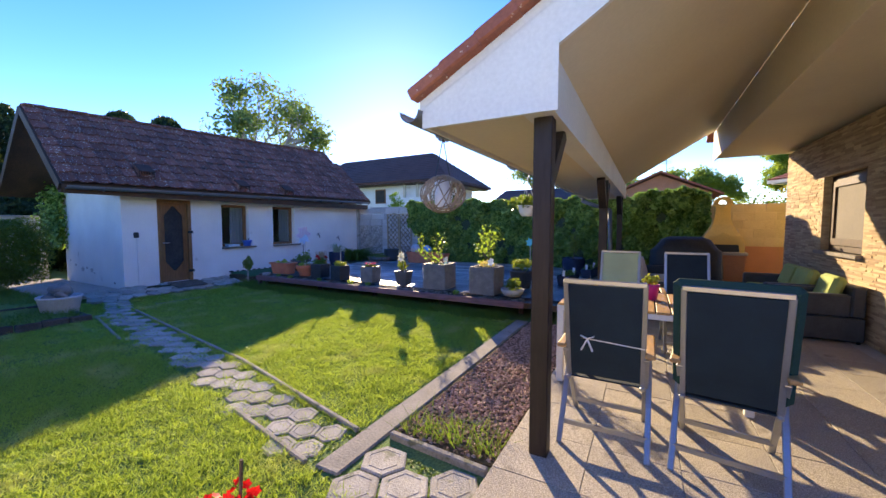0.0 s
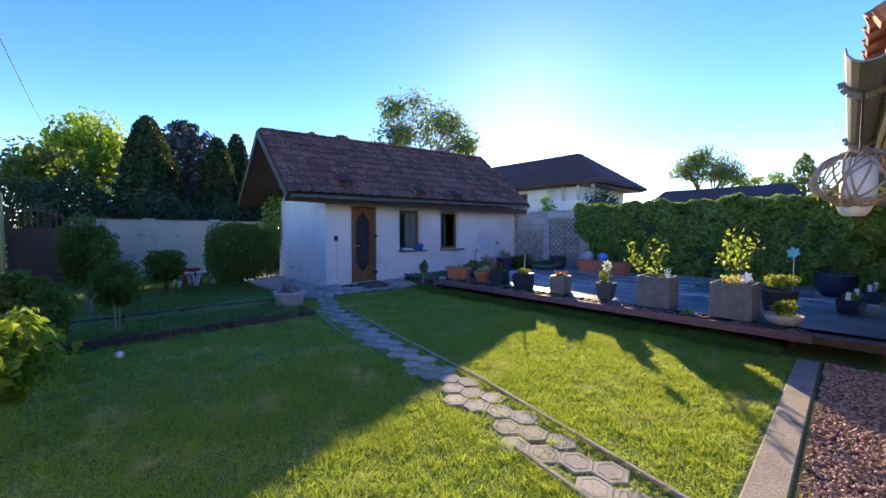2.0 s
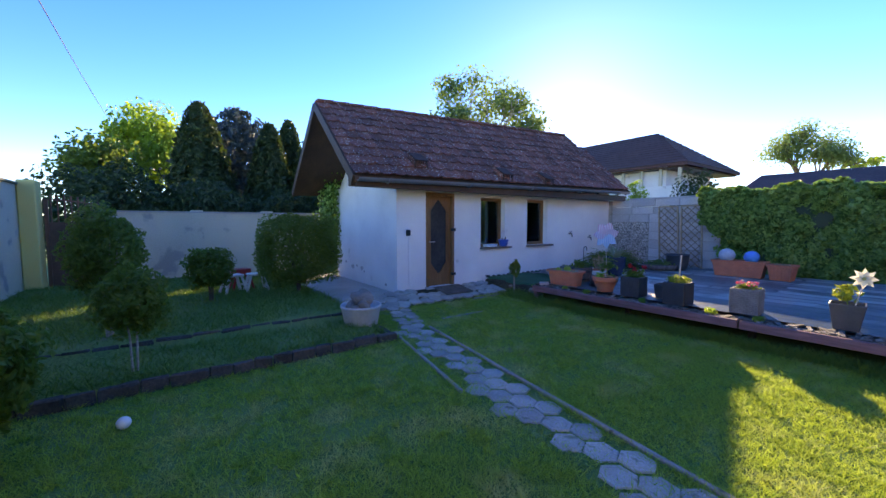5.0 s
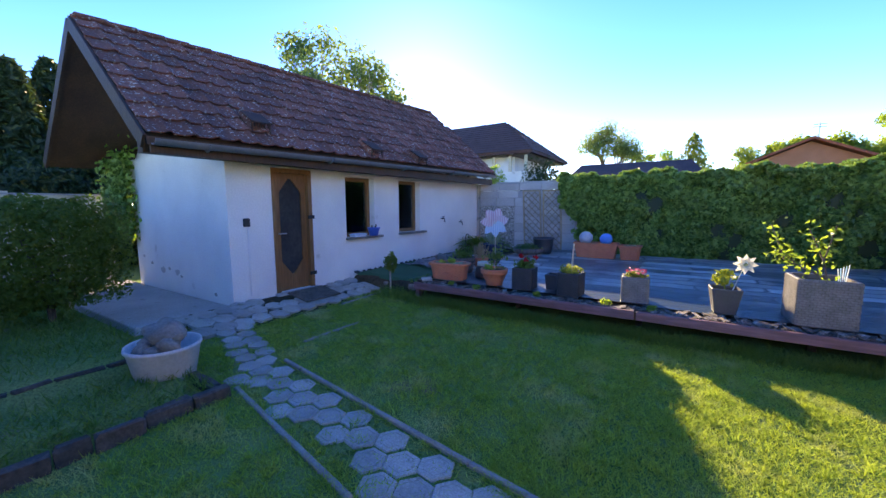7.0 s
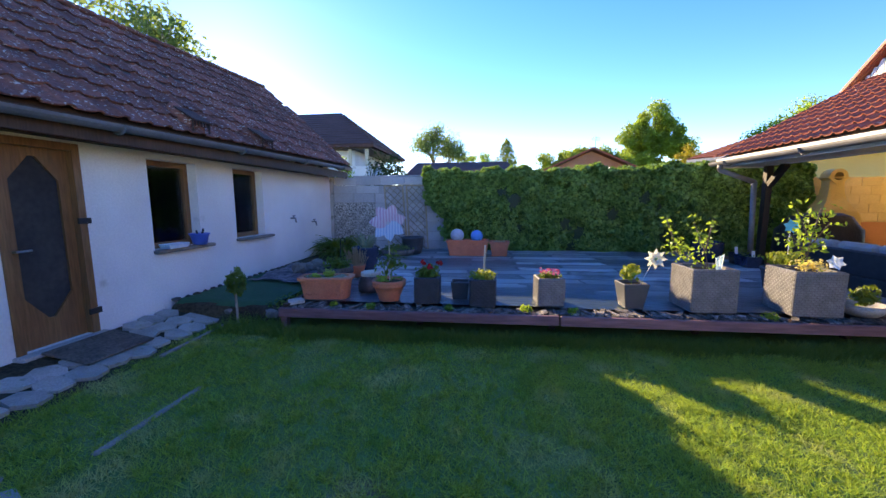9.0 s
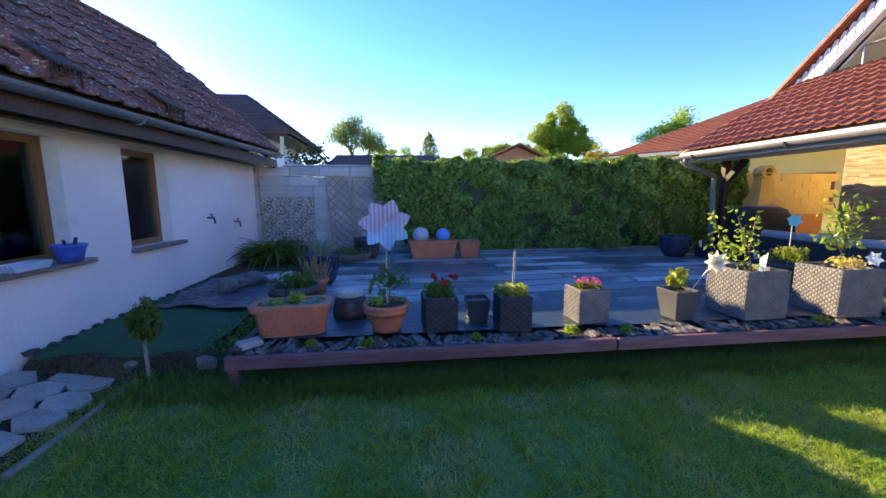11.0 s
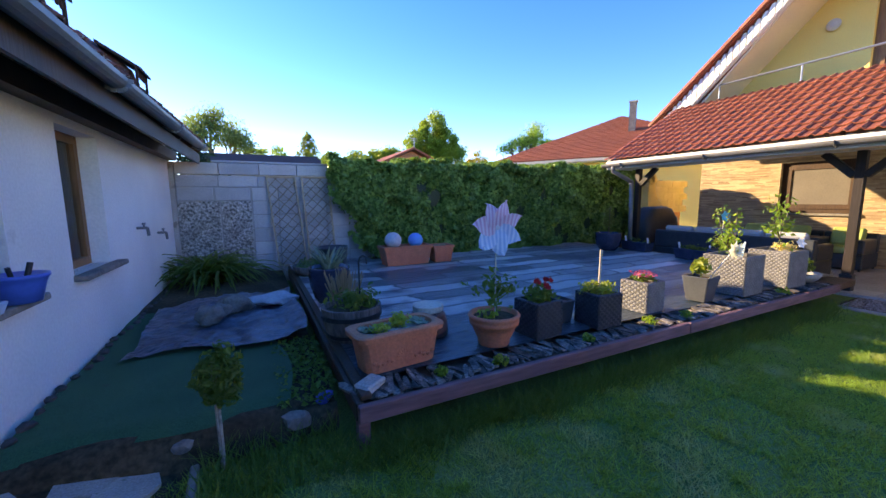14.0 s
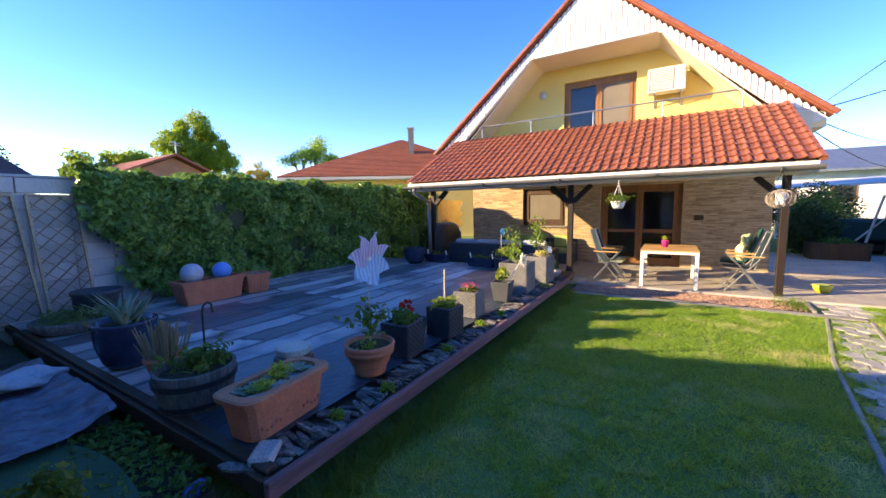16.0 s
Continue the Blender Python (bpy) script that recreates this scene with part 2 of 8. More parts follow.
M_OLDBOARD = surface("grey_old_board", (0.045, 0.038, 0.033), (0.26, 0.23, 0.2), 0.9, 9, 60, 0.5, 0.6, piece=0.5)
M_FABRIC = surface("ground_fabric", (0.042, 0.07, 0.086), (0.025, 0.045, 0.058), 0.33, 1.4, 14, 0.12, 0.7, depth=0.02, spec=0.7, stretch=(0.5, 1.6, 1))
M_BLUESHEET = surface("dark_plastic_sheet", (0.035, 0.06, 0.09), (0.1, 0.14, 0.17), 0.3, 2.5, 10, 0.3, 0.8, depth=0.03)
M_TURF = surface("green_turf_mat", (0.015, 0.1, 0.042), (0.025, 0.125, 0.055), 0.9, 2, 150, 0.3, 0.6, spots=(0.05, 0.06, 0.04), spot_scale=3, spot_at=0.66)
M_CONC = surface("concrete", (0.45, 0.42, 0.38), (0.35, 0.33, 0.3), 0.9, 1.5, 60, 0.18, 0.5, spots=(0.25, 0.23, 0.2), spot_scale=5, spot_at=0.64, piece=0.1)
M_AGG = surface("exposed_aggregate", (0.44, 0.38, 0.3), (0.35, 0.305, 0.245), 0.85, 1.5, 140, 0.5, 0.6, piece=0.04, spots=(0.28, 0.24, 0.19), spot_scale=5, spot_at=0.63)
M_HEX = surface("hexagon_paver", (0.42, 0.39, 0.34), (0.31, 0.29, 0.25), 0.9, 4, 90, 0.2, 0.5, spots=(0.22, 0.22, 0.15), spot_scale=9, spot_at=0.62, piece=0.15)
M_BLOCK = surface("grey_concrete_block", (0.52, 0.5, 0.48), (0.43, 0.415, 0.4), 0.95, 2, 90, 0.18, 0.6, piece=0.16)
M_PEBBLE = surface("pebbledash", (0.42, 0.39, 0.34), (0.28, 0.26, 0.23), 0.95, 6, 26, 0.75, 1.0, depth=0.04, spots=(0.12, 0.11, 0.1), spot_scale=22, spot_at=0.6)
M_GRAVEL = foliage("pink_gravel", (0.2, 0.1, 0.06), (0.58, 0.37, 0.27), (0, 0, 0), 0.0, 0.8)
M_STONE = surface("field_stone", (0.26, 0.23, 0.2), (0.17, 0.15, 0.13), 0.9, 5, 40, 0.25, 0.5)
M_ZINC = surface("zinc_gutter", (0.22, 0.22, 0.22), (0.17, 0.17, 0.17), 0.5, 3, 30, 0.1, 0.1, metal=0.3)
M_DARKMETAL = surface("grey_gutter", (0.2, 0.22, 0.24), (0.15, 0.17, 0.19), 0.4, 3, 30, 0.1, 0.1, metal=0.4)
M_WHITEPAINT = surface("white_paint", (0.76, 0.75, 0.73), (0.7, 0.69, 0.67), 0.5, 2, 40, 0.05, 0.15, spots=(0.62, 0.58, 0.5), spot_scale=1.7, spot_at=0.7)
M_SOFFIT = surface("beige_soffit", (0.72, 0.64, 0.5), (0.67, 0.59, 0.46), 0.6, 0.7, 30, 0.03, 0.1)
M_TERRA = surface("terracotta", (0.68, 0.205, 0.1), (0.58, 0.16, 0.08), 0.75, 5, 50, 0.12, 0.25, spots=(0.5, 0.3, 0.2), spot_scale=8, spot_at=0.68)
M_PLASTIC = surface("dark_grey_plastic", (0.045, 0.05, 0.055), (0.06, 0.065, 0.07), 0.5, 4, 40, 0.1, 0.15)
M_WICKER = surface("grey_wicker", (0.17, 0.16, 0.15), (0.12, 0.115, 0.11), 0.55, 10, 60, 0.15, 0.2)
M_BLUEPOT = surface("dark_blue_glaze", (0.02, 0.03, 0.06), (0.035, 0.045, 0.08), 0.2, 5, 30, 0.15, 0.1)
M_BARK = surface("bark", (0.16, 0.12, 0.09), (0.1, 0.075, 0.055), 0.95, 6, 40, 0.4, 0.8, stretch=(1, 1, 0.3))
M_BIRCH = surface("pale_bark", (0.4, 0.36, 0.3), (0.26, 0.23, 0.19), 0.9, 6, 40, 0.3, 0.5)
M_ALU = surface("aluminium", (0.42, 0.43, 0.45), (0.36, 0.37, 0.39), 0.35, 4, 60, 0.05, 0.05, metal=0.8)
M_MESHFAB = surface("dark_sling_fabric", (0.009, 0.027, 0.043), (0.007, 0.02, 0.034), 0.8, 6, 300, 0.3, 0.3)
M_NAVY = surface("dark_green_cushion", (0.008, 0.045, 0.04), (0.011, 0.055, 0.048), 0.9, 4, 120, 0.15, 0.3)
M_LIME = surface("lime_cushion", (0.36, 0.43, 0.14), (0.31, 0.38, 0.12), 0.9, 4, 120, 0.1, 0.3)
M_GREENSLING = surface("pale_green_sling", (0.42, 0.5, 0.3), (0.36, 0.44, 0.26), 0.85, 4, 200, 0.1, 0.2)
M_CUSHGREY = surface("grey_cushion", (0.5, 0.5, 0.5), (0.42, 0.43, 0.45), 0.9, 3, 120, 0.1, 0.3)
M_TEAK = surface("teak", (0.5, 0.3, 0.13), (0.42, 0.24, 0.1), 0.5, 6, 60, 0.2, 0.2, stretch=(1, 0.1, 1), piece=0.15)
M_BLACKCOVER = surface("black_cover", (0.018, 0.018, 0.02), (0.03, 0.03, 0.032), 0.45, 3, 30, 0.2, 0.5, depth=0.02)
M_GRILL = surface("yellow_kiln_plaster", (0.75, 0.52, 0.18), (0.68, 0.45, 0.15), 0.9, 3, 60, 0.1, 0.3)
M_ORANGE = surface("orange_plaster", (0.48, 0.22, 0.12), (0.42, 0.19, 0.1), 0.9, 2, 60, 0.12, 0.3)
M_GATE = surface("brown_gate_paint", (0.16, 0.075, 0.05), (0.12, 0.06, 0.04), 0.5, 3, 40, 0.15, 0.15)
M_DARKIN = surface("dark_inside", (0.03, 0.03, 0.032), (0.05, 0.048, 0.045), 0.9, 2, 20, 0.2, 0.0)
M_CURTAIN = surface("beige_blind", (0.18, 0.155, 0.13), (0.15, 0.13, 0.11), 0.8, 2, 40, 0.08, 0.1)
M_NET = surface("net_curtain", (0.36, 0.37, 0.38), (0.28, 0.29, 0.3), 0.9, 3, 60, 0.1, 0.2)
M_GLASS = glassy("window_glass")
M_BLUE = surface("blue_plastic", (0.02, 0.12, 0.5), (0.025, 0.14, 0.55), 0.35, 4, 40, 0.05, 0.05)
M_REDP = surface("red_plastic", (0.6, 0.05, 0.03), (0.55, 0.045, 0.03), 0.4, 4, 40, 0.05, 0.05)
M_PINK = surface("magenta_glaze", (0.6, 0.03, 0.22), (0.55, 0.025, 0.2), 0.3, 4, 40, 0.05, 0.05)
M_BLACK = surface("black_iron", (0.02, 0.02, 0.022), (0.03, 0.03, 0.03), 0.5, 4, 40, 0.1, 0.1)
M_STRIPS = surface("ledge_stone", (0.52, 0.4, 0.25), (0.36, 0.25, 0.15), 0.85, 6, 50, 0.25, 0.5, piece=0.0, stretch=(1, 0.4, 4))
M_TAN = surface("tan_block", (0.55, 0.43, 0.25), (0.5, 0.38, 0.22), 0.9, 3, 60, 0.12, 0.4, piece=0.1)
M_IVY = foliage("ivy_leaf", (0.03, 0.075, 0.014), (0.27, 0.46, 0.11), (0.3, 0.46, 0.08), 0.3, 0.22)
M_LEAF = foliage("green_leaf", (0.06, 0.11, 0.018), (0.12, 0.18, 0.03), (0.28, 0.36, 0.05), 0.42, 0.4)
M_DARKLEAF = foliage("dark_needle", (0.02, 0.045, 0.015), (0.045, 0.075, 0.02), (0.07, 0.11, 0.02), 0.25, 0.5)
M_BLUELEAF = foliage("blue_needle", (0.035, 0.055, 0.055), (0.06, 0.085, 0.085), (0.06, 0.09, 0.07), 0.2, 0.5)
M_LIGHTLEAF = foliage("light_leaf", (0.1, 0.2, 0.03), (0.22, 0.34, 0.05), (0.42, 0.58, 0.07), 0.5, 0.4)
M_OLIVELEAF = foliage("olive_leaf", (0.08, 0.14, 0.05), (0.15, 0.22, 0.08), (0.24, 0.34, 0.08), 0.5, 0.5)
M_GOLDLEAF = foliage("golden_leaf", (0.3, 0.24, 0.03), (0.42, 0.36, 0.05), (0.5, 0.42, 0.05), 0.4, 0.45)
M_LIMELEAF = foliage("lime_sedum", (0.36, 0.42, 0.05), (0.55, 0.58, 0.09), (0.5, 0.55, 0.08), 0.35, 0.45)
M_SUCCULENT = foliage("grey_green_succulent", (0.16, 0.24, 0.14), (0.34, 0.42, 0.3), (0.2, 0.3, 0.12), 0.2, 0.5)
M_COWL = surface("dark_brown_clay", (0.07, 0.035, 0.026), (0.045, 0.025, 0.02), 0.95, 6, 40, 0.25, 0.3)
M_DRYLEAF = foliage("dry_stalk", (0.4, 0.28, 0.15), (0.52, 0.38, 0.22), (0.3, 0.2, 0.1), 0.3, 0.7)
M_REDFLOWER = foliage("red_petal", (0.55, 0.01, 0.015), (0.75, 0.03, 0.03), (0.7, 0.02, 0.02), 0.4, 0.5)
M_PINKFLOWER = foliage("pink_petal", (0.7, 0.12, 0.2), (0.75, 0.25, 0.3), (0.75, 0.15, 0.2), 0.4, 0.5)
M_YELLOWFLOWER = foliage("yellow_petal", (0.75, 0.6, 0.15), (0.8, 0.7, 0.35), (0.8, 0.68, 0.2), 0.4, 0.5)
M_FLOWERWHITE = foliage("white_petal", (0.8, 0.78, 0.66), (0.85, 0.83, 0.72), (0.8, 0.78, 0.6), 0.4, 0.5)
M_LEDGE = foliage("ledge_stone_strip", (0.6, 0.46, 0.28), (0.3, 0.2, 0.12), (0, 0, 0), 0.0, 0.85)
M_EDGEST = surface("dark_edging_stone", (0.085, 0.075, 0.066), (0.055, 0.048, 0.043), 0.95, 6, 40, 0.3, 0.6, piece=0.25)
M_YGREEN = foliage("yellow_green_leaf", (0.22, 0.3, 0.03), (0.35, 0.4, 0.06), (0.4, 0.45, 0.06), 0.35, 0.45)
M_BROWNGLAZE = surface("brown_glaze", (0.09, 0.045, 0.04), (0.14, 0.08, 0.07), 0.35, 6, 30, 0.2, 0.1)
M_PALEWOOD = surface("pale_cut_wood", (0.6, 0.52, 0.42), (0.5, 0.42, 0.32), 0.8, 6, 50, 0.15, 0.2)
M_STAVE = surface("weathered_stave", (0.17, 0.15, 0.13), (0.1, 0.085, 0.075), 0.85, 14, 60, 0.35, 0.5, stretch=(1, 1, 0.12))
M_TRELLIS = surface("weathered_lath", (0.3, 0.22, 0.14), (0.2, 0.145, 0.095), 0.85, 8, 50, 0.25, 0.3)
M_GREYPOT = surface("grey_pot", (0.09, 0.095, 0.1), (0.07, 0.075, 0.08), 0.5, 5, 50, 0.08, 0.1)
M_BAG = surface("pale_bag", (0.5, 0.53, 0.55), (0.4, 0.43, 0.46), 0.6, 6, 30, 0.15, 0.3)
M_BALLGREY = surface("speckled_ball", (0.55, 0.55, 0.57), (0.45, 0.45, 0.48), 0.5, 18, 60, 0.1, 0.05)
M_BALLBLUE = surface("blue_ball", (0.03, 0.32, 0.74), (0.025, 0.29, 0.7), 0.35, 6, 60, 0.05, 0.02)
M_TURQ = surface("turquoise_foil", (0.05, 0.5, 0.55), (0.08, 0.58, 0.62), 0.3, 6, 60, 0.05, 0.02)
M_CREAMCUSH = surface("cream_cushion", (0.66, 0.62, 0.42), (0.6, 0.56, 0.38), 0.9, 5, 80, 0.1, 0.3)
M_TWIG = surface("grey_twig", (0.34, 0.28, 0.22), (0.24, 0.19, 0.15), 0.85, 10, 60, 0.25, 0.3)
M_LATHFRAME = surface("pale_lattice_frame", (0.5, 0.38, 0.25), (0.4, 0.3, 0.2), 0.85, 8, 50, 0.25, 0.3)
M_FROST = surface("frosted_glass", (0.75, 0.76, 0.76), (0.68, 0.7, 0.7), 0.3, 4, 40, 0.05, 0.05)
M_TUB = surface("pale_plastic_tub", (0.55, 0.56, 0.56), (0.45, 0.46, 0.46), 0.6, 3, 40, 0.1, 0.2, spots=(0.3, 0.3, 0.28), spot_scale=4, spot_at=0.62)
M_YGREENPOT = surface("lime_pot", (0.4, 0.42, 0.05), (0.35, 0.38, 0.05), 0.5, 4, 40, 0.08, 0.1)


def striped(name, a, b):
    """Printed cloth with fine stripes."""
    m, ns, ls, bsdf = nodes_of(name)
    tc = ns.new("ShaderNodeTexCoord")
    wv = ns.new("ShaderNodeTexWave")
    wv.inputs["Scale"].default_value, wv.inputs["Distortion"].default_value = 9.0, 1.0
    ls.new(tc.outputs["Object"], wv.inputs["Vector"])
    ls.new(ramp_mix(ns, ls, wv.outputs["Fac"], a, b), bsdf.inputs["Base Color"])
    bsdf.inputs["Roughness"].default_value = 0.6
    tr = ns.new("ShaderNodeBsdfTranslucent")
    tr.inputs["Color"].default_value = (*a, 1)
    mx = ns.new("ShaderNodeMixShader")
    mx.inputs[0].default_value = 0.35
    ls.new(bsdf.outputs[0], mx.inputs[1])
    ls.new(tr.outputs[0], mx.inputs[2])
    ls.new(mx.outputs[0], ns["Material Output"].inputs["Surface"])
    return m


M_VANEPINK = striped("pink_striped_cloth", (0.92, 0.84, 0.84), (0.72, 0.32, 0.42))
M_VANEBLUE = striped("blue_striped_cloth", (0.86, 0.93, 0.95), (0.25, 0.55, 0.75))


def pale_strips(m, pale):
    """Pale strips, board by board, on the ground fabric."""
    ns, ls = m.node_tree.nodes, m.node_tree.links
    bsdf = ns["Principled BSDF"]
    old = bsdf.inputs["Base Color"].links[0].from_socket
    tc = ns.new("ShaderNodeTexCoord")
    br = ns.new("ShaderNodeTexBrick")
    br.inputs["Scale"].default_value = 1.0
    br.inputs["Brick Width"].default_value, br.inputs["Row Height"].default_value = 1.7, 0.33
    br.inputs["Mortar Size"].default_value, br.inputs["Mortar Smooth"].default_value = 0.05, 1.0
    br.inputs["Color1"].default_value, br.inputs["Color2"].default_value, br.inputs["Mortar"].default_value = (0, 0, 0, 1), (1, 1, 1, 1), (0, 0, 0, 1)
    wob = ns.new("ShaderNodeTexNoise")
    wob.inputs["Scale"].default_value, wob.inputs["Detail"].default_value = 3.0, 3
    ls.new(tc.outputs["Object"], wob.inputs["Vector"])
    shift = ns.new("ShaderNodeVectorMath")
    shift.operation = 'MULTIPLY_ADD'
    ls.new(wob.outputs["Color"], shift.inputs[0])
    shift.inputs[1].default_value = (0.3, 0.16, 0)
    ls.new(tc.outputs["Object"], shift.inputs[2])
    ls.new(shift.outputs[0], br.inputs["Vector"])
    nz = ns.new("ShaderNodeTexNoise")
    nz.inputs["Scale"].default_value, nz.inputs["Detail"].default_value = 1.5, 6
    ls.new(tc.outputs["Object"], nz.inputs["Vector"])
    mr = ns.new("ShaderNodeMapRange")
    mr.inputs["From Min"].default_value, mr.inputs["From Max"].default_value = 0.3, 0.48
    ls.new(nz.outputs["Fac"], mr.inputs["Value"])
    mu = ns.new("ShaderNodeMath")
    mu.operation = 'MULTIPLY'
    ls.new(br.outputs["Color"], mu.inputs[0])
    ls.new(mr.outputs[0], mu.inputs[1])
    sp = ns.new("ShaderNodeSeparateXYZ")
    ls.new(tc.outputs["Object"], sp.inputs[0])
    back = ns.new("ShaderNodeMapRange")      # no strips below y 6.5, full strength from 7.3
    back.inputs["From Min"].default_value, back.inputs["From Max"].default_value = 6.5, 7.3
    ls.new(sp.outputs["Y"], back.inputs["Value"])
    m2 = ns.new("ShaderNodeMath")
    m2.operation = 'MULTIPLY'
    ls.new(mu.outputs[0], m2.inputs[0])
    ls.new(back.outputs[0], m2.inputs[1])
    ls.new(ramp_mix(ns, ls, m2.outputs[0], old, pale), bsdf.inputs["Base Color"])


pale_strips(M_FABRIC, (0.6, 0.66, 0.63))
M_KERB = surface("weathered_kerb", (0.32, 0.29, 0.25), (0.24, 0.22, 0.19), 0.95, 4, 60, 0.2, 0.5, spots=(0.15, 0.15, 0.1), spot_scale=7, spot_at=0.62)
M_MIDLEAF = foliage("mid_green_leaf", (0.09, 0.17, 0.025), (0.2, 0.3, 0.05), (0.4, 0.52, 0.07), 0.55, 0.4)
# ---- ground and its surfaces ----
bm = bmesh.new()
bmesh.ops.create_grid(bm, x_segments=40, y_segments=40, size=300)
solid("ground", bm, M_LAWN, "mown lawn and soil reaching to the horizon", "ground", "structure")

terrace = solid("terrace", boxm(-0.78, 7.5, -6, 11.0, -0.3, 0.046), M_CONC, "paved terrace beside the house", "terrace", "structure")
bm = prism(bmesh.new(), [(-1.56, 2.1, 0.012), (-0.79, 2.1, 0.012), (-0.79, 5.7, 0.012), (-1.56, 5.7, 0.012)], (0, 0, -0.1))
gravel_bed = solid("gravel_bed", bm, M_SOIL, "bed of pinkish gravel between kerb and terrace", "gravel bed", "structure")

# kerbs and lawn edging
kerb = thing("kerb", label="low concrete kerb strips edging the lawn and the gravel", category="kerb", kind="structure")
bm = bmesh.new()
box(bm, -1.77, -1.58, 1.58, 5.66, -0.1, 0.018, 0.01)
part("kerb_strip", bm, M_KERB, kerb)
bm = bar(bmesh.new(), (-1.55, 2.08, -0.005), (-0.8, 2.02, -0.005), 0.05, 0.1, 0.008)
part("gravel_edging", bm, M_KERB, kerb)
EDGE = [(-1.8, 2.02), (-3.87, 2.5), (-5.6, 2.76), (-7.85, 3.12)]
bm = bmesh.new()
for (ax, ay), (bx, by) in zip(EDGE, EDGE[1:]):
    bar(bm, (ax, ay, -0.022), (bx, by, -0.022), 0.04, 0.1, 0.008)
part("path_edging", bm, M_KERB, kerb)
bm = bmesh.new()
bar(bm, (-1.85, 1.58, 0.0), (-2.9, 1.78, 0.0), 0.04, 0.05, 0.008)
bar(bm, (-6.0, 2.2, 0.0), (-7.7, 2.55, 0.0), 0.04, 0.05, 0.008)
part("path_edging", bm, M_KERB, kerb)
bm = bar(bmesh.new(), (-8.13, 3.55, -0.01), (-8.11, 4.4, -0.01), 0.05, 0.05, 0.01)
part("path_edging", bm, M_KERB, kerb)

# the ground climbs a little to the shed's wall
def apron_z(x):
    return 0.125 * min(1.0, max(0.0, (-8.95 - x) / 0.8))


bm = bmesh.new()
rows_ = [[bm.verts.new((x, y + (0.25 if x > -9.5 else 0.0) * (k == 0), apron_z(x) - 0.012 - (0.02 if x > -8.9 else 0))) for k, y in enumerate((3.0, 3.6, 4.4, 5.2, 6.05))] for x in (-9.98, -9.75, -9.5, -9.25, -9.0, -8.85)]
for a, b in zip(rows_, rows_[1:]):
    for k in range(4):
        bm.faces.new((a[k], b[k], b[k + 1], a[k + 1]))
bmesh.ops.recalc_face_normals(bm, faces=bm.faces)
solid("apron", bm, M_SOIL, "trodden soil rising to the shed's wall", "ground", "structure", True)

# ---- shed ----
shed = thing("shed", (-9.95, 3.78, 0), -1.3, "whitewashed shed with an old mossy tiled roof, door and two windows", "shed", kind="structure")
# local: y along the front wall, x to the rear is negative
DOOR = (0.67, 1.385, 0.15, 2.1)
WINS = ((2.14, 2.9, 0.92, 2.05), (3.66, 4.43, 0.92, 2.06))
LEN, DEP, HW = 7.25, 3.4, 2.52
ys = [0, DOOR[0], DOOR[1], WINS[0][0], WINS[0][1], WINS[1][0], WINS[1][1], LEN]
for i in range(0, 7, 2):
    part("wall", boxm(-0.28, 0, ys[i], ys[i + 1], -0.2, HW), M_WHITE, shed)
for a, b, z0, z1 in (DOOR, *WINS):
    part("wall", boxm(-0.28, 0, a, b, -0.2, z0), M_WHITE, shed)
    part("wall", boxm(-0.28, 0, a, b, z1, HW), M_WHITE, shed)
bm = bmesh.new()
box(bm, -DEP, -0.28, 0.003, 0.28, -0.2, 2.36)
prism(bm, [(-0.01, 0.1, 2.36), (-DEP, 0.1, 2.36), (-DEP, 0.1, 2.4), (-1.6, 0.1, 3.9), (-0.01, 0.1, 2.55)], (0, 0.12, 0))
part("gable_wall", bm, M_WHITE, shed)
bm = bmesh.new()
box(bm, -DEP, -0.28, LEN - 0.28, LEN - 0.003, -0.2, 2.36)
prism(bm, [(-0.01, LEN - 0.1, 2.36), (-DEP, LEN - 0.1, 2.36), (-DEP, LEN - 0.1, 2.5), (-1.6, LEN - 0.1, 4.2), (-0.01, LEN - 0.1, 2.68)], (0, -0.12, 0))
box(bm, -DEP, -DEP + 0.28, 0.28, LEN - 0.28, -0.2, 2.36)
part("rear_wall", bm, M_WHITE, shed)
part("inner_floor", boxm(-DEP + 0.28, -0.28, 0.28, LEN - 0.28, -0.1, 0.14), M_CONC, shed)
part("inner_ceiling", boxm(-DEP + 0.28, -0.28, 0.28, LEN - 0.28, 2.25, 2.33), M_DARKIN, shed)
# painted plinth strip and conduit beside the door
bm = bmesh.new()
rod(bm, (0.015, 0.26, 0.2), (0.015, 0.26, 1.2), 0.012)
part("conduit", bm, M_WHITEPAINT, shed)
part("switch_box", boxm(0.0, 0.045, 0.2, 0.29, 1.22, 1.34, 0.01), M_BLACK, shed, "small black switch box")

part("door_mat", boxm(-0.25, 0.25, 0.0, 0.66, 0.0, 0.022, 0.008), M_BARK, shed, "worn brown coir door mat", m=pose(0.4, 0.74, 0.112, 0, 8.5, 0))

# patches where the whitewash has come off
prp = random.Random(3)
for x, z, r in ((-2.75, 0.5, 0.06), (-2.3, 0.42, 0.1), (-2.05, 0.46, 0.05), (-1.75, 0.42, 0.09), (-1.6, 0.36, 0.05), (-0.5, 0.2, 0.05), (-3.1, 0.6, 0.05)):
    pts = [(x + r * prp.uniform(0.6, 1.2) * math.cos(6.283 * k / 9), 0.002, z + 0.6 * r * prp.uniform(0.6, 1.2) * math.sin(6.283 * k / 9)) for k in range(9)]
    part("bare_patch", prism(bmesh.new(), pts, (0, -0.003, 0)), M_CONC, shed, "bare grey plaster")

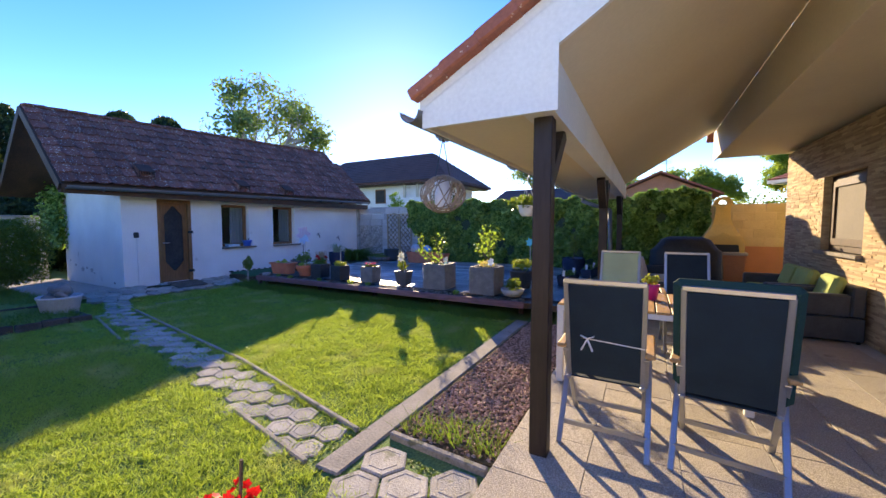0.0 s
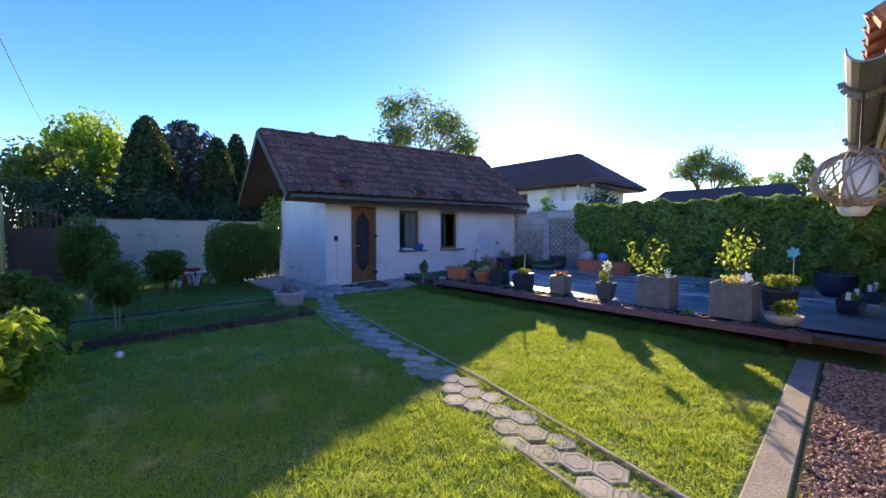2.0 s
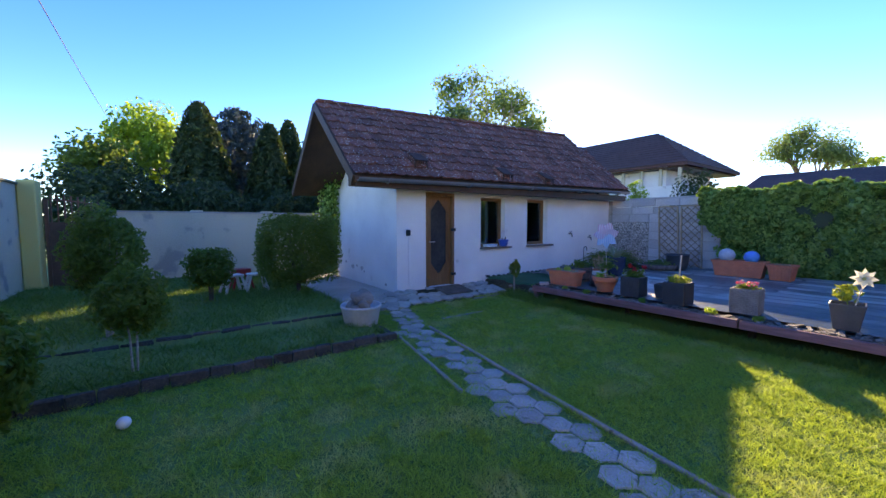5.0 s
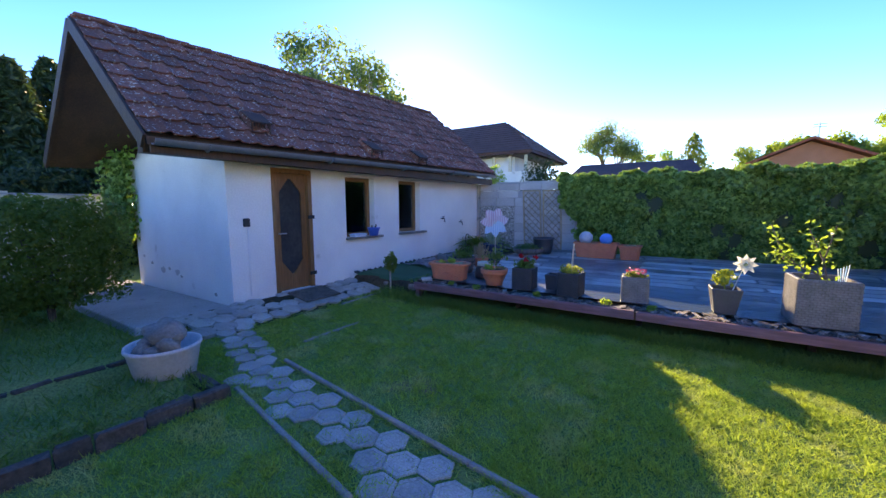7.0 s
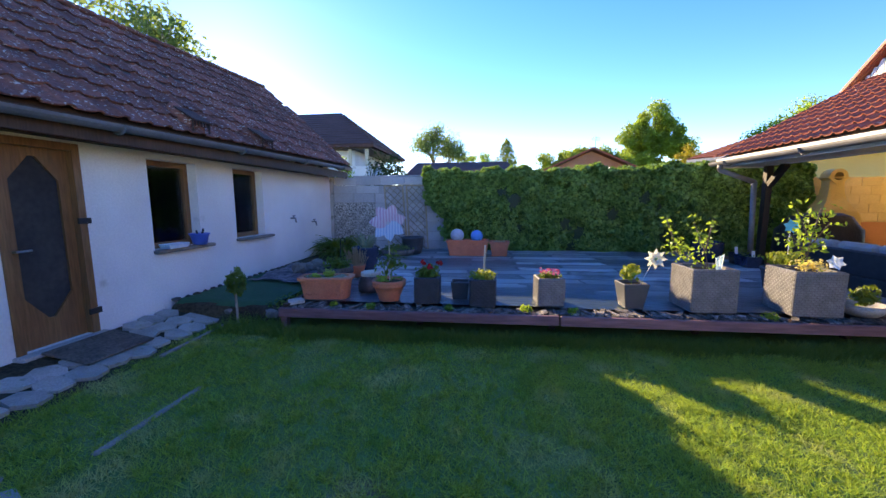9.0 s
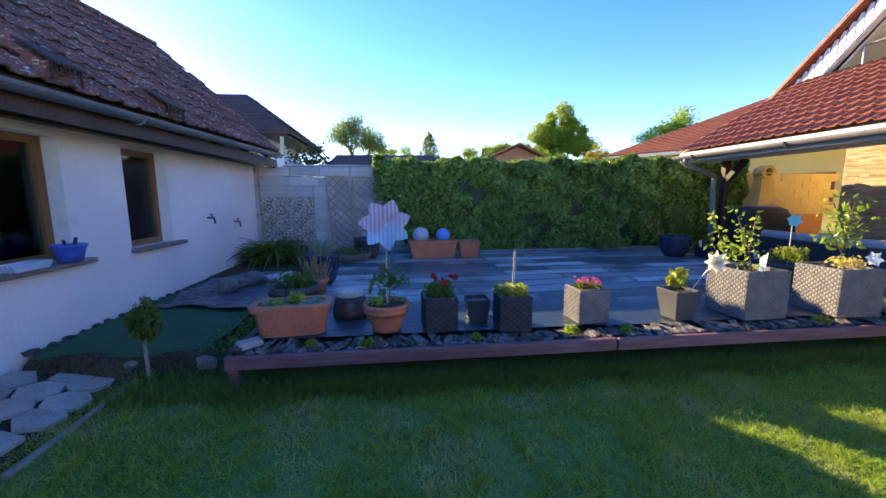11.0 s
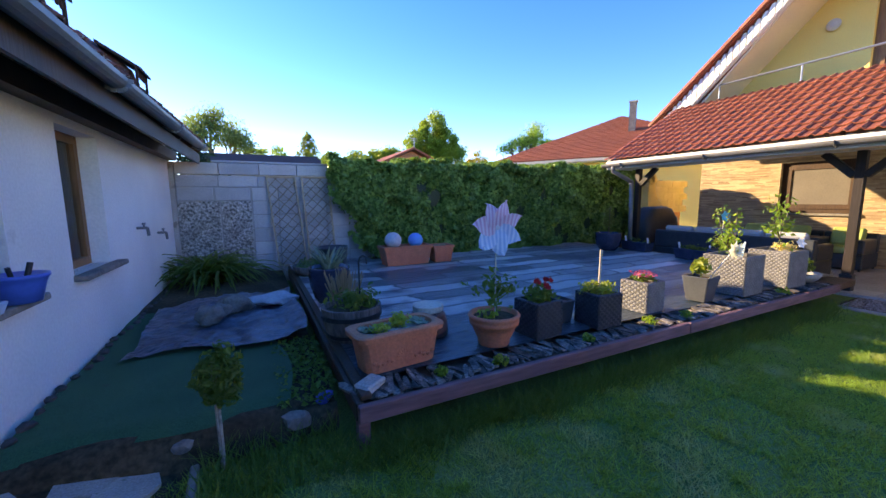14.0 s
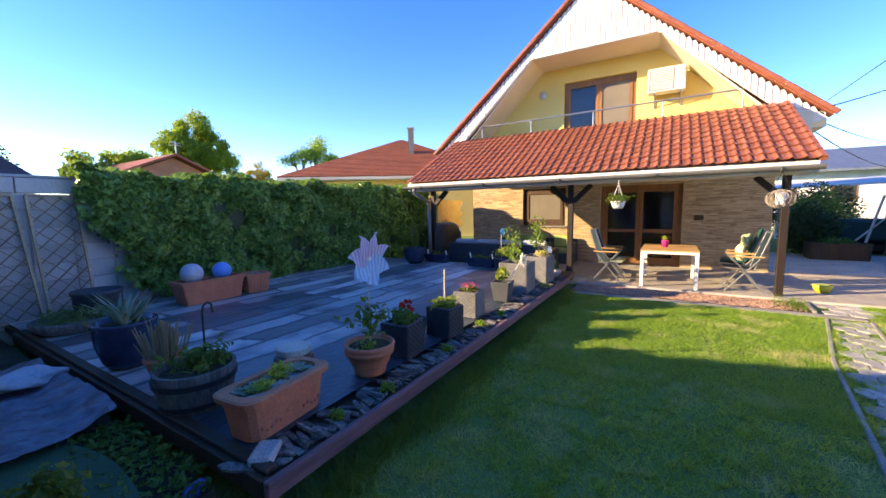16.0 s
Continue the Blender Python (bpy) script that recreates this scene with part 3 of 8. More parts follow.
# roof planes follow an old roof that climbs a little to its far end
Y0, Y1 = -1.02, 7.45


def roof_pt(u, v, lift=0.0):
    """u: 0 at the front eave, 1 at the ridge, 2 at the rear eave; v: 0 to 1 along the shed."""
    rz = 3.98 + 0.34 * v
    ez = 2.27 + 0.13 * v
    y = Y0 + v * ((Y1 if u in (0, 2) else Y1 - (0.35 * (1 - abs(u - 1)))) - Y0)
    if u <= 1:
        return Vector((0.45 - 2.05 * u, y, ez + (rz - ez) * u + lift))
    return Vector((-1.6 - 2.05 * (u - 1), y, rz + (ez - rz) * (u - 1) + lift))


bm = bmesh.new()
for a, b in ((0, 1), (1, 2)):
    q = [roof_pt(a, 0), roof_pt(b, 0), roof_pt(b, 1), roof_pt(a, 1)]
    prism(bm, q, (0, 0, -0.09))
roof = part("roof", bm, M_DARKWOOD, shed, "old dark red-brown tiled gable roof with pale lichen")
bm = bmesh.new()
for v, dy in ((0, -0.03), (1, 0.03)):
    for a, b in ((0, 1), (1, 2)):
        p, q = roof_pt(a, v, -0.06), roof_pt(b, v, -0.06)
        p.y += dy
        q.y += dy
        bar(bm, p, q, 0.03, 0.16)
part("barge_board", bm, M_DARKWOOD, shed)
bm = bmesh.new()
for i in range(9):
    y = -0.7 + i * 0.98
    bar(bm, (0.36, y, 2.2 + 0.015 * i), (-0.3, y, 2.72 + 0.015 * i), 0.08, 0.11)
part("rafter_ends", bm, M_DARKWOOD, shed)
part("fascia", boxm(0.4, 0.425, -0.98, 7.42, 2.1, 2.26), M_DARKWOOD, shed, "dark brown fascia board")
part("wall_plate", boxm(-0.02, 0.12, -0.95, 7.3, 2.13, 2.27), M_DARKWOOD, shed)


def gutter(name, y0, y1, x, z0, z1, r, mat, parent):
    """A half-round gutter along y."""
    bm = bmesh.new()
    rings = []
    n = 9
    for k in range(13):
        f = k / 12
        y, z = y0 + (y1 - y0) * f, z0 + (z1 - z0) * f
        outer = [bm.verts.new((x + r * math.cos(math.pi + math.pi * i / (n - 1)), y, z + r * math.sin(math.pi + math.pi * i / (n - 1)))) for i in range(n)]
        inner = [bm.verts.new((x + 0.9 * r * math.cos(2 * math.pi - math.pi * i / (n - 1)), y, z + 0.9 * r * math.sin(2 * math.pi - math.pi * i / (n - 1)))) for i in range(n)]
        rings.append(outer + inner)
    for a, b in zip(rings, rings[1:]):
        for i in range(2 * n):
            bm.faces.new((a[i], a[(i + 1) % (2 * n)], b[(i + 1) % (2 * n)], b[i]))
    bm.faces.new(rings[0])
    bm.faces.new(list(reversed(rings[-1])))
    bmesh.ops.recalc_face_normals(bm, faces=bm.faces)
    g = part(name, bm, mat, parent)
    span = y1 - y0
    m = max(2, int(abs(span) / 1.9))
    for i in range(m + 1):
        f = (i + 0.3) / (m + 0.6)
        y, z = y0 + span * f, z0 + (z1 - z0) * f
        bm = bmesh.new()
        pts = [(x + 1.06 * r * math.cos(math.pi + math.pi * j / 8), y, z + 1.06 * r * math.sin(math.pi + math.pi * j / 8)) for j in range(9)]
        for a, b in zip(pts, pts[1:]):
            bar(bm, a, b, 0.05, 0.008, up=(0, 1, 0))
        part("gutter_joint", bm, mat, g)
    return g


gutter("gutter", -0.98, 7.42, 0.5, 2.24, 2.37, 0.07, M_DARKMETAL, shed)

# shed door: brown frame, planked brown leaf with a dark glazed opening whose corners are cut
door = part("door", boxm(-0.12, -0.06, DOOR[0] + 0.07, DOOR[1] - 0.07, DOOR[2], DOOR[2] + 0.26), M_BROWNWOOD, shed, "brown wooden door with a dark cut-cornered pane")
bm = bmesh.new()
box(bm, -0.13, 0.015, DOOR[0], DOOR[0] + 0.07, DOOR[2], DOOR[3])
box(bm, -0.13, 0.015, DOOR[1] - 0.07, DOOR[1], DOOR[2], DOOR[3])
box(bm, -0.13, 0.015, DOOR[0] + 0.07, DOOR[1] - 0.07, DOOR[3] - 0.07, DOOR[3])
part("door_frame", bm, M_BROWNWOOD, door)
bm = bmesh.new()
a, b, zb, zt = DOOR[0] + 0.07, DOOR[1] - 0.07, DOOR[2] + 0.26, DOOR[3] - 0.07
box(bm, -0.12, -0.06, a, a + 0.09, zb, zt)
box(bm, -0.12, -0.06, b - 0.09, b, zb, zt)
box(bm, -0.12, -0.06, a + 0.09, b - 0.09, zt - 0.08, zt)
for y, z, sy, sz in ((a + 0.09, zb, 1, 1), (b - 0.09, zb, -1, 1), (a + 0.09, zt - 0.08, 1, -1), (b - 0.09, zt - 0.08, -1, -1)):
    prism(bm, [(-0.12, y, z), (-0.12, y + 0.17 * sy, z), (-0.12, y, z + 0.22 * sz)], (0.06, 0, 0))
part("leaf_frame", bm, M_BROWNWOOD, door)
part("pane", boxm(-0.1, -0.085, a + 0.05, b - 0.05, zb - 0.02, zt - 0.02), M_DARKIN, door, "dark door pane")
bm = bmesh.new()
rod(bm, (-0.06, a + 0.05, 1.08), (0.0, a + 0.05, 1.08), 0.012)
rod(bm, (-0.01, a + 0.045, 1.08), (-0.01, a + 0.16, 1.08), 0.011)
part("handle", bm, M_ALU, door, "metal lever handle")
for z in (0.35, 1.3):
    part("hinge", boxm(0.012, 0.03, b - 0.02, b + 0.1, z, z + 0.06), M_BLACK, door)
part("door_step", boxm(-0.02, 0.12, DOOR[0] - 0.03, DOOR[1] + 0.05, -0.05, 0.148, 0.01), M_CONC, shed)

for a, b, z0, z1 in WINS:
    w = part("window", boxm(-0.2, -0.14, a, b, z0, z0 + 0.07), M_BROWNWOOD, shed, "small brown wooden casement window")
    bm = bmesh.new()
    box(bm, -0.2, -0.14, a, a + 0.07, z0 + 0.07, z1)
    box(bm, -0.2, -0.14, b - 0.07, b, z0 + 0.07, z1)
    box(bm, -0.2, -0.14, a + 0.07, b - 0.07, z1 - 0.07, z1)
    part("window_frame", bm, M_BROWNWOOD, w)
    p = part("pane", boxm(-0.175, -0.165, a + 0.07, b - 0.07, z0 + 0.07, z1 - 0.07), M_GLASS, w)
    p.visible_shadow = False
    for ca, cb in ((b - 0.42, b - 0.03),):
        bm = bmesh.new()
        m = 24
        col = [[bm.verts.new((-0.225 + 0.016 * math.sin(i * 1.25) + 0.008 * math.sin(i * 0.53), ca + (cb - ca) * i / m, z)) for i in range(m + 1)] for z in (z0 + 0.02, z1 - 0.02)]
        for i in range(m):
            bm.faces.new((col[0][i], col[0][i + 1], col[1][i + 1], col[1][i]))
        part("curtain", bm, M_NET, w, "pale net curtain", smooth=True)
    part("window_sill", boxm(-0.14, 0.09, a - 0.02, b + 0.17, z0 - 0.045, z0, 0.008), M_STONE, w, "grey stone sill")
# vent tiles standing up from the roof
for u, v in ((0.2, 0.15), (0.1, 0.4), (0.08, 0.56)):
    p = roof_pt(u, v, 0.13)
    bm = bmesh.new()
    for k in range(8):
        a0, a1 = math.pi * k / 8, math.pi * (k + 1) / 8
        prism(bm, [(p.x + 0.16, p.y + 0.17 - 0.13 * math.cos(a), p.z - 0.22 + 0.14 * math.sin(a)) for a in (a0, a1)] + [(p.x + 0.16, p.y + 0.17, p.z - 0.22)], (-0.3, 0, 0.25))
    vent = part("roof_vent", bm, M_OLDTILE, shed, "raised ventilation tile with a dark cowl")
    bm = bmesh.new()
    prism(bm, [(p.x + 0.25, p.y + 0.02, p.z - 0.11), (p.x + 0.25, p.y + 0.32, p.z - 0.11), (p.x - 0.02, p.y + 0.32, p.z + 0.06), (p.x - 0.02, p.y + 0.02, p.z + 0.06)], (0, 0, 0.022))
    for y in (p.y + 0.03, p.y + 0.3):
        bar(bm, (p.x + 0.22, y, p.z - 0.23), (p.x + 0.22, y, p.z - 0.08), 0.016, 0.016)
    for k in range(5):
        box(bm, p.x + 0.215, p.x + 0.225, p.y + 0.06 + k * 0.05, p.y + 0.08 + k * 0.05, p.z - 0.16, p.z - 0.09)
    part("cowl", bm, M_COWL, vent, "dark brown perforated vent cowl")
# taps on the front wall
for y, z in ((5.33, 1.18), (6.22, 1.06)):
    bm = bmesh.new()
    rod(bm, (0.0, y, z), (0.1, y, z), 0.016)
    rod(bm, (0.1, y, z), (0.1, y + 0.03, z - 0.09), 0.016)
    rod(bm, (0.07, y - 0.05, z + 0.05), (0.07, y + 0.05, z + 0.05), 0.01)
    rod(bm, (0.07, y, z), (0.07, y, z + 0.06), 0.01)
    part("tap", bm, M_ZINC, shed, "old metal garden tap")

# ---- walls round the garden ----
south = solid("wall_south", boxm(-14.0, 9, -2.3, -2.06, -0.3, 2.2), M_CREAM, "weathered cream rendered garden wall", "wall", "structure")
solid("wall_south_cap", boxm(-14.05, 9, -2.34, -2.02, 2.2, 2.25, 0.012), M_DARKMETAL, "dark metal capping along the wall", "wall cap", "structure")
solid("gate_pillar", boxm(-14.3, -13.9, -2.055, -1.8, -0.3, 2.3, 0.02), M_YELLOW, "yellow rendered gate pillar", "pillar", "structure")
bm = bmesh.new()
for i, (a, b) in enumerate(((-0.75, 0.75), (0.79, 2.3), (2.34, 3.75))):
    box(bm, -14.45, -14.2, a, b, -0.3, 1.72)
wall_west = solid("wall_west", bm, M_CREAM, "cream rendered wall in panels at the garden's end", "wall", "structure")
for y in (0.77, 2.32):
    part("pier", boxm(-14.5, -14.16, y - 0.12, y + 0.12, -0.3, 1.78), M_CREAM, wall_west)
part("capping", boxm(-14.5, -14.15, -0.78, 3.76, 1.72, 1.75, 0.005), M_CONC, wall_west)
bm = bmesh.new()
box(bm, -9.72, 3.6, 11.135, 11.36, -0.3, 1.9)
box(bm, -10.6, -9.722, 11.05, 11.36, -0.3, 2.12)
wall_north = solid("wall_north", bm, M_CONC, "grey block wall partly grown over with ivy", "wall", "structure")
# brick wall beside the house
bm = bmesh.new()
box(bm, 0.4, 3.6, 11.0, 11.25, -0.2, 1.02)
solid("wall_orange", bm, M_ORANGE, "orange plastered lower part of the boundary wall", "wall", "structure")

wall_tan = solid("wall_tan", boxm(0.45, 3.6, 11.032, 11.24, 1.02, 1.98), M_TAN, "tan block upper part of the boundary wall", "wall", "structure")

# ---- raised deck ----
deck = thing("deck", (0, 0, 0), label="low raised deck covered in grey ground fabric with a red-brown edge board", category="deck", kind="structure")
DX0, DX1, DY0, DY1, DZ = -8.15, -1.75, 5.64, 11.2, 0.31
bm = bmesh.new()
nx, ny = 90, 76
vs = [[bm.verts.new((DX0 + 0.06 + (DX1 + 0.75 - DX0) * i / nx, DY0 + 0.3 + (DY1 - DY0 - 0.3) * j / ny, 0)) for j in range(ny + 1)] for i in range(nx + 1)]
for row in vs:
    for v in row:
        v.co.z = DZ + 0.016 + 0.010 * noise.noise(Vector((v.co.x * 1.3, v.co.y * 5.5, 0))) + 0.012 * noise.noise(Vector((v.co.x * 0.8, v.co.y * 0.8, 3)))
for i in range(nx):
    for j in range(ny):
        bm.faces.new((vs[i][j], vs[i + 1][j], vs[i + 1][j + 1], vs[i][j + 1]))
part("fabric", bm, M_FABRIC, deck, "wrinkled grey ground fabric", smooth=True)
for x in (-6.6, -5.0, -3.4, -1.85):
    part("leg", boxm(x - 0.035, x + 0.035, DY0 + 0.5, DY0 + 0.57, -0.1, 0.21), M_DARKWOOD, deck)
part("platform", boxm(DX0 + 0.05, DX1 + 0.8, DY0 + 0.06, DY1, 0.2, DZ - 0.02), M_DARKWOOD, deck)
part("edge_board", boxm(DX0, -5.02, DY0, DY0 + 0.045, 0.205, DZ, 0.006), M_DECKBOARD, deck)
part("edge_board", boxm(-5.0, DX1 + 0.1, DY0 + 0.002, DY0 + 0.045, 0.203, DZ - 0.003, 0.006), M_DECKBOARD, deck)
bm = bar(bmesh.new(), (DX0 + 0.02, DY0 + 0.05, 0.255), (DX0 + 0.02, 10.4, 0.255), 0.05, 0.11, 0.006)
part("side_board", bm, M_DARKWOOD, deck)
bm = bar(bmesh.new(), (DX0 + 0.06, DY0 + 0.06, DZ + 0.02), (DX0 + 0.06, 10.3, DZ + 0.02), 0.07, 0.03, 0.006)
part("side_rail", bm, M_DARKWOOD, deck)
for x in (DX0 + 0.04,):
    part("leg", boxm(x - 0.035, x + 0.035, DY0 + 0.05, DY0 + 0.12, -0.1, 0.205), M_DECKBOARD, deck)

# beside the shed: a low bank of soil under a turf mat and a dark sheet
BANK = 0.235
bm = bmesh.new()
vs = []
for i in range(19):
    row = []
    x = -9.86 + 1.66 * i / 18
    for k, (y, z) in enumerate(((5.96, -0.06), (5.99, 0.07), (6.04, 0.17), (6.1, BANK - 0.03), (6.3, BANK - 0.02), (8.6, BANK - 0.02), (9.0, BANK + 0.01), (10.0, BANK + 0.02), (11.28, BANK + 0.03))):
        row.append(bm.verts.new((x, y + 0.05 * noise.noise(Vector((x * 3, z * 6, 2))) * (k < 4), z + 0.02 * noise.noise(Vector((x * 4, y * 4, 7))) - (0.06 if i > 15 and k > 2 else 0))))
    vs.append(row)
for a, b in zip(vs, vs[1:]):
    for k in range(len(a) - 1):
        bm.faces.new((a[k], b[k], b[k + 1], a[k + 1]))
solid("soil_bank", bm, M_SOIL, "low bank of dark soil between the shed and the deck", "soil bank", "structure", True)
bm = bmesh.new()
vs = []
for i in range(25):
    row = []
    for j in range(33):
        f, g = i / 24, j / 32
        x = -9.84 + (1.36 + 0.05 * math.sin(9 * g)) * f
        y = 6.08 + 0.03 * math.sin(8 * f) + 2.7 * g
        row.append(bm.verts.new((x, y, BANK + 0.004 + 0.02 * noise.noise(Vector((x * 2, y * 2, 0))) - (0.05 if j == 0 else 0))))
    vs.append(row)
for i in range(24):
    for j in range(32):
        bm.faces.new((vs[i][j], vs[i + 1][j], vs[i + 1][j + 1], vs[i][j + 1]))
solid("turf_mat", bm, M_TURF, "worn dark green artificial turf laid along the shed", "turf mat", "structure", True)
bm = bmesh.new()
vs = []
for i in range(61):
    row = []
    for j in range(61):
        f, g = i / 60, j / 60
        x = -9.6 + 1.36 * f + 0.03 * math.sin(6 * g)
        y = 7.2 - 0.06 * f + 0.05 * math.sin(7 * f) + (1.45 + 0.55 * math.sin(2.6 * f)) * g
        fold = 0.03 * noise.noise(Vector((x * 3.1, y * 3.4, 1))) + 0.022 * noise.noise(Vector((x * 9 + y * 5, y * 6, 2))) + 0.012 * noise.noise(Vector((x * 20 - y * 9, y * 16, 5)))
        row.append(bm.verts.new((x, y, BANK + 0.05 + fold + 0.07 * max(0, f - 0.85) / 0.15)))
    vs.append(row)
for i in range(60):
    for j in range(60):
        bm.faces.new((vs[i][j], vs[i + 1][j], vs[i + 1][j + 1], vs[i][j + 1]))
solid("plastic_sheet", bm, M_BLUESHEET, "crumpled dark blue-grey plastic sheet on the ground", "plastic sheet", smooth=True)

# concrete slab before the shed's gable
solid("slab", boxm(-13.6, -9.98, 2.62, 3.76, -0.1, 0.1, 0.01), M_CONC, "grey concrete slab before the shed's gable", "slab", "structure")

# raised bed with a rough edging
bm = bmesh.new()
n = 40
vs = []
for i in range(n + 1):
    row = []
    for j in range(n + 1):
        x, y = -14.2 + 6.5 * i / n, -2.05 + 4.45 * j / n
        z = 0.11 + (0.1 if x < -8.65 else 0.0) + 0.02 * noise.noise(Vector((x * 2, y * 2, 5)))
        if i == n or (j == n):
            z = -0.05
        row.append(bm.verts.new((x, y, z)))
    vs.append(row)
for i in range(n):
    for j in range(n):
        bm.faces.new((vs[i][j], vs[i + 1][j], vs[i + 1][j + 1], vs[i][j + 1]))
solid("raised_bed", bm, M_LAWN, "raised planted bed with weedy grass in two steps", "raised bed", "structure", True)

# ---- main house ----
house = thing("house", (2.4, 1.97, 0), 0, "yellow family house with ledge stone facade, gable balcony and red tiled roof", "house", kind="structure")
# local: x into the house, y along the facade
W, GY = 7.81, 3.957
HWIN = (4.74, 6.06, 1.12, 2.25)
HDOOR = (1.78, 3.76, 0.05, 2.25)
bm = bmesh.new()
ys = [0, HDOOR[0], HDOOR[1], HWIN[0], HWIN[1], W]
for i in (0, 2, 4):
    box(bm, 0, 0.35, ys[i], ys[i + 1], -0.2, 2.9)
box(bm, 0, 0.35, HDOOR[0], HDOOR[1], HDOOR[3], 2.9)
box(bm, 0, 0.35, HWIN[0], HWIN[1], -0.2, HWIN[2])
box(bm, 0, 0.35, HWIN[0], HWIN[1], HWIN[3], 2.9)
part("wall", bm, M_STRIPS, house, "beige and brown ledge stone cladding")
bm = bmesh.new()
box(bm, 0.35, 9, 0.003, 0.35, -0.2, 3.4)
box(bm, 0.35, 9, W - 0.35, W - 0.003, -0.2, 3.4)
box(bm, 8.65, 9, 0.35, W - 0.35, -0.2, 3.4)
part("side_wall", bm, M_YELLOW, house)
part("inner_floor", boxm(0.35, 8.6, 0.36, W - 0.36, -0.1, 0.05), M_TEAK, house)
part("inner_wall", boxm(3.5, 3.6, 0.36, W - 0.36, 0.05, 2.9), M_CURTAIN, house)
# balcony slab and its underside
part("balcony_floor", boxm(-1.15, 9, -0.3, W + 0.3, 2.95, 3.15), M_SOFFIT, house)
part("balcony_fascia", boxm(-1.19, -1.152, -0.3, W + 0.3, 2.9, 3.5), M_SOFFIT, house)
# upper wall with the balcony door
BD = (2.95, 4.84, 3.15, 5.25)
bm = bmesh.new()
prism(bm, [(0, 0.1, 3.15), (0, BD[0], 3.15), (0, BD[0], 5.95), (0, 2.3, 5.95), (0, 0.1, 3.75)], (0.3, 0, 0))
prism(bm, [(0, BD[1], 3.15), (0, W - 0.1, 3.15), (0, W - 0.1, 3.75), (0, 5.6, 5.95), (0, BD[1], 5.95)], (0.3, 0, 0))
prism(bm, [(0, BD[0], BD[3]), (0, BD[1], BD[3]), (0, BD[1], 5.95), (0, BD[0], 5.95)], (0.3, 0, 0))
part("upper_wall", bm, M_YELLOW, house)
part("upper_room", boxm(2.5, 2.6, 1.5, 6.3, 3.15, 5.9), M_CURTAIN, house)
# white clad gable: a band round the balcony opening
GX = -1.15
zo = lambda y: 7.22 - 0.85 * abs(y - GY)
gable = part("gable_backing", prism(bmesh.new(), [(GX + 0.02, GY, 7.18), (GX + 0.02, -0.55, zo(-0.55) - 0.05), (GX + 0.02, -0.1, zo(-0.55) - 0.18), (GX + 0.02, 0.36, 3.75), (GX + 0.02, 2.42, 5.68), (GX + 0.02, 5.44, 5.68), (GX + 0.02, 7.5, 3.75), (GX + 0.02, 7.96, zo(-0.55) - 0.18), (GX + 0.02, 8.41, zo(-0.55) - 0.05)], (0.1, 0, 0)), M_WHITEPAINT, house, "white vertical boarding on the gable")


def clad_span(y):
    top = zo(y) - 0.05
    d = abs(y - GY)
    if d < 1.51:
        low = 5.68
    elif d < 3.57:
        low = 5.68 - (d - 1.51) * 0.937
    else:
        low = 3.75 - (d - 3.57) * 0.35
    return low, top


k = 0
y = -0.5
while y < 8.36:
    l0, t0 = clad_span(y + 0.01)
    l1, t1 = clad_span(y + 0.11)
    bm = prism(bmesh.new(), [(GX - 0.012, y + 0.014, l0), (GX - 0.012, y + 0.106, l1), (GX - 0.012, y + 0.106, t1), (GX - 0.012, y + 0.06, max(t0, t1) if abs(y + 0.06 - GY) > 0.06 else zo(GY) - 0.06), (GX - 0.012, y + 0.014, t0)], (0.03, 0, 0))
    part("board", bm, M_WHITEPAINT, gable)
    y += 0.12
# soffit of the balcony recess
bm = bmesh.new()
ring = [(0.36, 3.6), (2.42, 5.68), (5.44, 5.68), (7.5, 3.6)]
for (ya, za), (yb, zb) in zip(ring, ring[1:]):
    prism(bm, [(GX + 0.12, ya, za), (GX + 0.12, yb, zb), (0.0, yb, zb), (0.0, ya, za)], (0, 0, 0.06))
part("balcony_soffit", bm, M_SOFFIT, house)
# house roof
bm = bmesh.new()
for s in (-1, 1):
    e = GY + s * 4.55
    prism(bm, [(GX - 0.06, GY, zo(GY) + 0.02), (9.6, GY, zo(GY) + 0.02), (9.6, e, zo(e) + 0.02), (GX - 0.06, e, zo(e) + 0.02)], (0, 0, 0.1))
part("roof", bm, M_TILE, house, "red tiled house roof")
bm = bmesh.new()
for s in (-1, 1):
    e = GY + s * 4.58
    n = 16
    for i in range(n):
        ya, yb = GY + s * 4.58 * i / n, GY + s * 4.58 * (i + 1.12) / n
        bar(bm, (GX - 0.09, ya, zo(ya) + 0.10), (GX - 0.09, yb, zo(yb) + 0.11), 0.09, 0.08, 0.015, up=(1, 0, 0))
part("verge_tiles", bm, M_TILE, house)
# eaves boxed in white on both sides
bm = bmesh.new()
for s in (-1, 1):
    e0, e1 = GY + s * 3.93, GY + s * 4.5
    prism(bm, [(GX + 0.12, e0, zo(e0) - 0.1), (GX + 0.12, e1, zo(e1) - 0.02), (GX + 0.12, e1, zo(e1) - 0.2), (GX + 0.12, e0, zo(e1) - 0.2)], (10.5, 0, 0))
part("eave_box", bm, M_SOFFIT, house)
# balcony rail
rail = part("balcony_rail", pipe(bmesh.new(), [(-1.0, 0.75, 4.15), (-1.0, 7.1, 4.1)], 0.022), M_ALU, house, "slim steel balcony handrail")
for y in (0.8, 2.3, 3.85, 5.5, 7.0):
    part("baluster", rod(bmesh.new(), (-1.0, y, 3.1), (-1.0, y, 4.12), 0.018), M_ALU, rail)


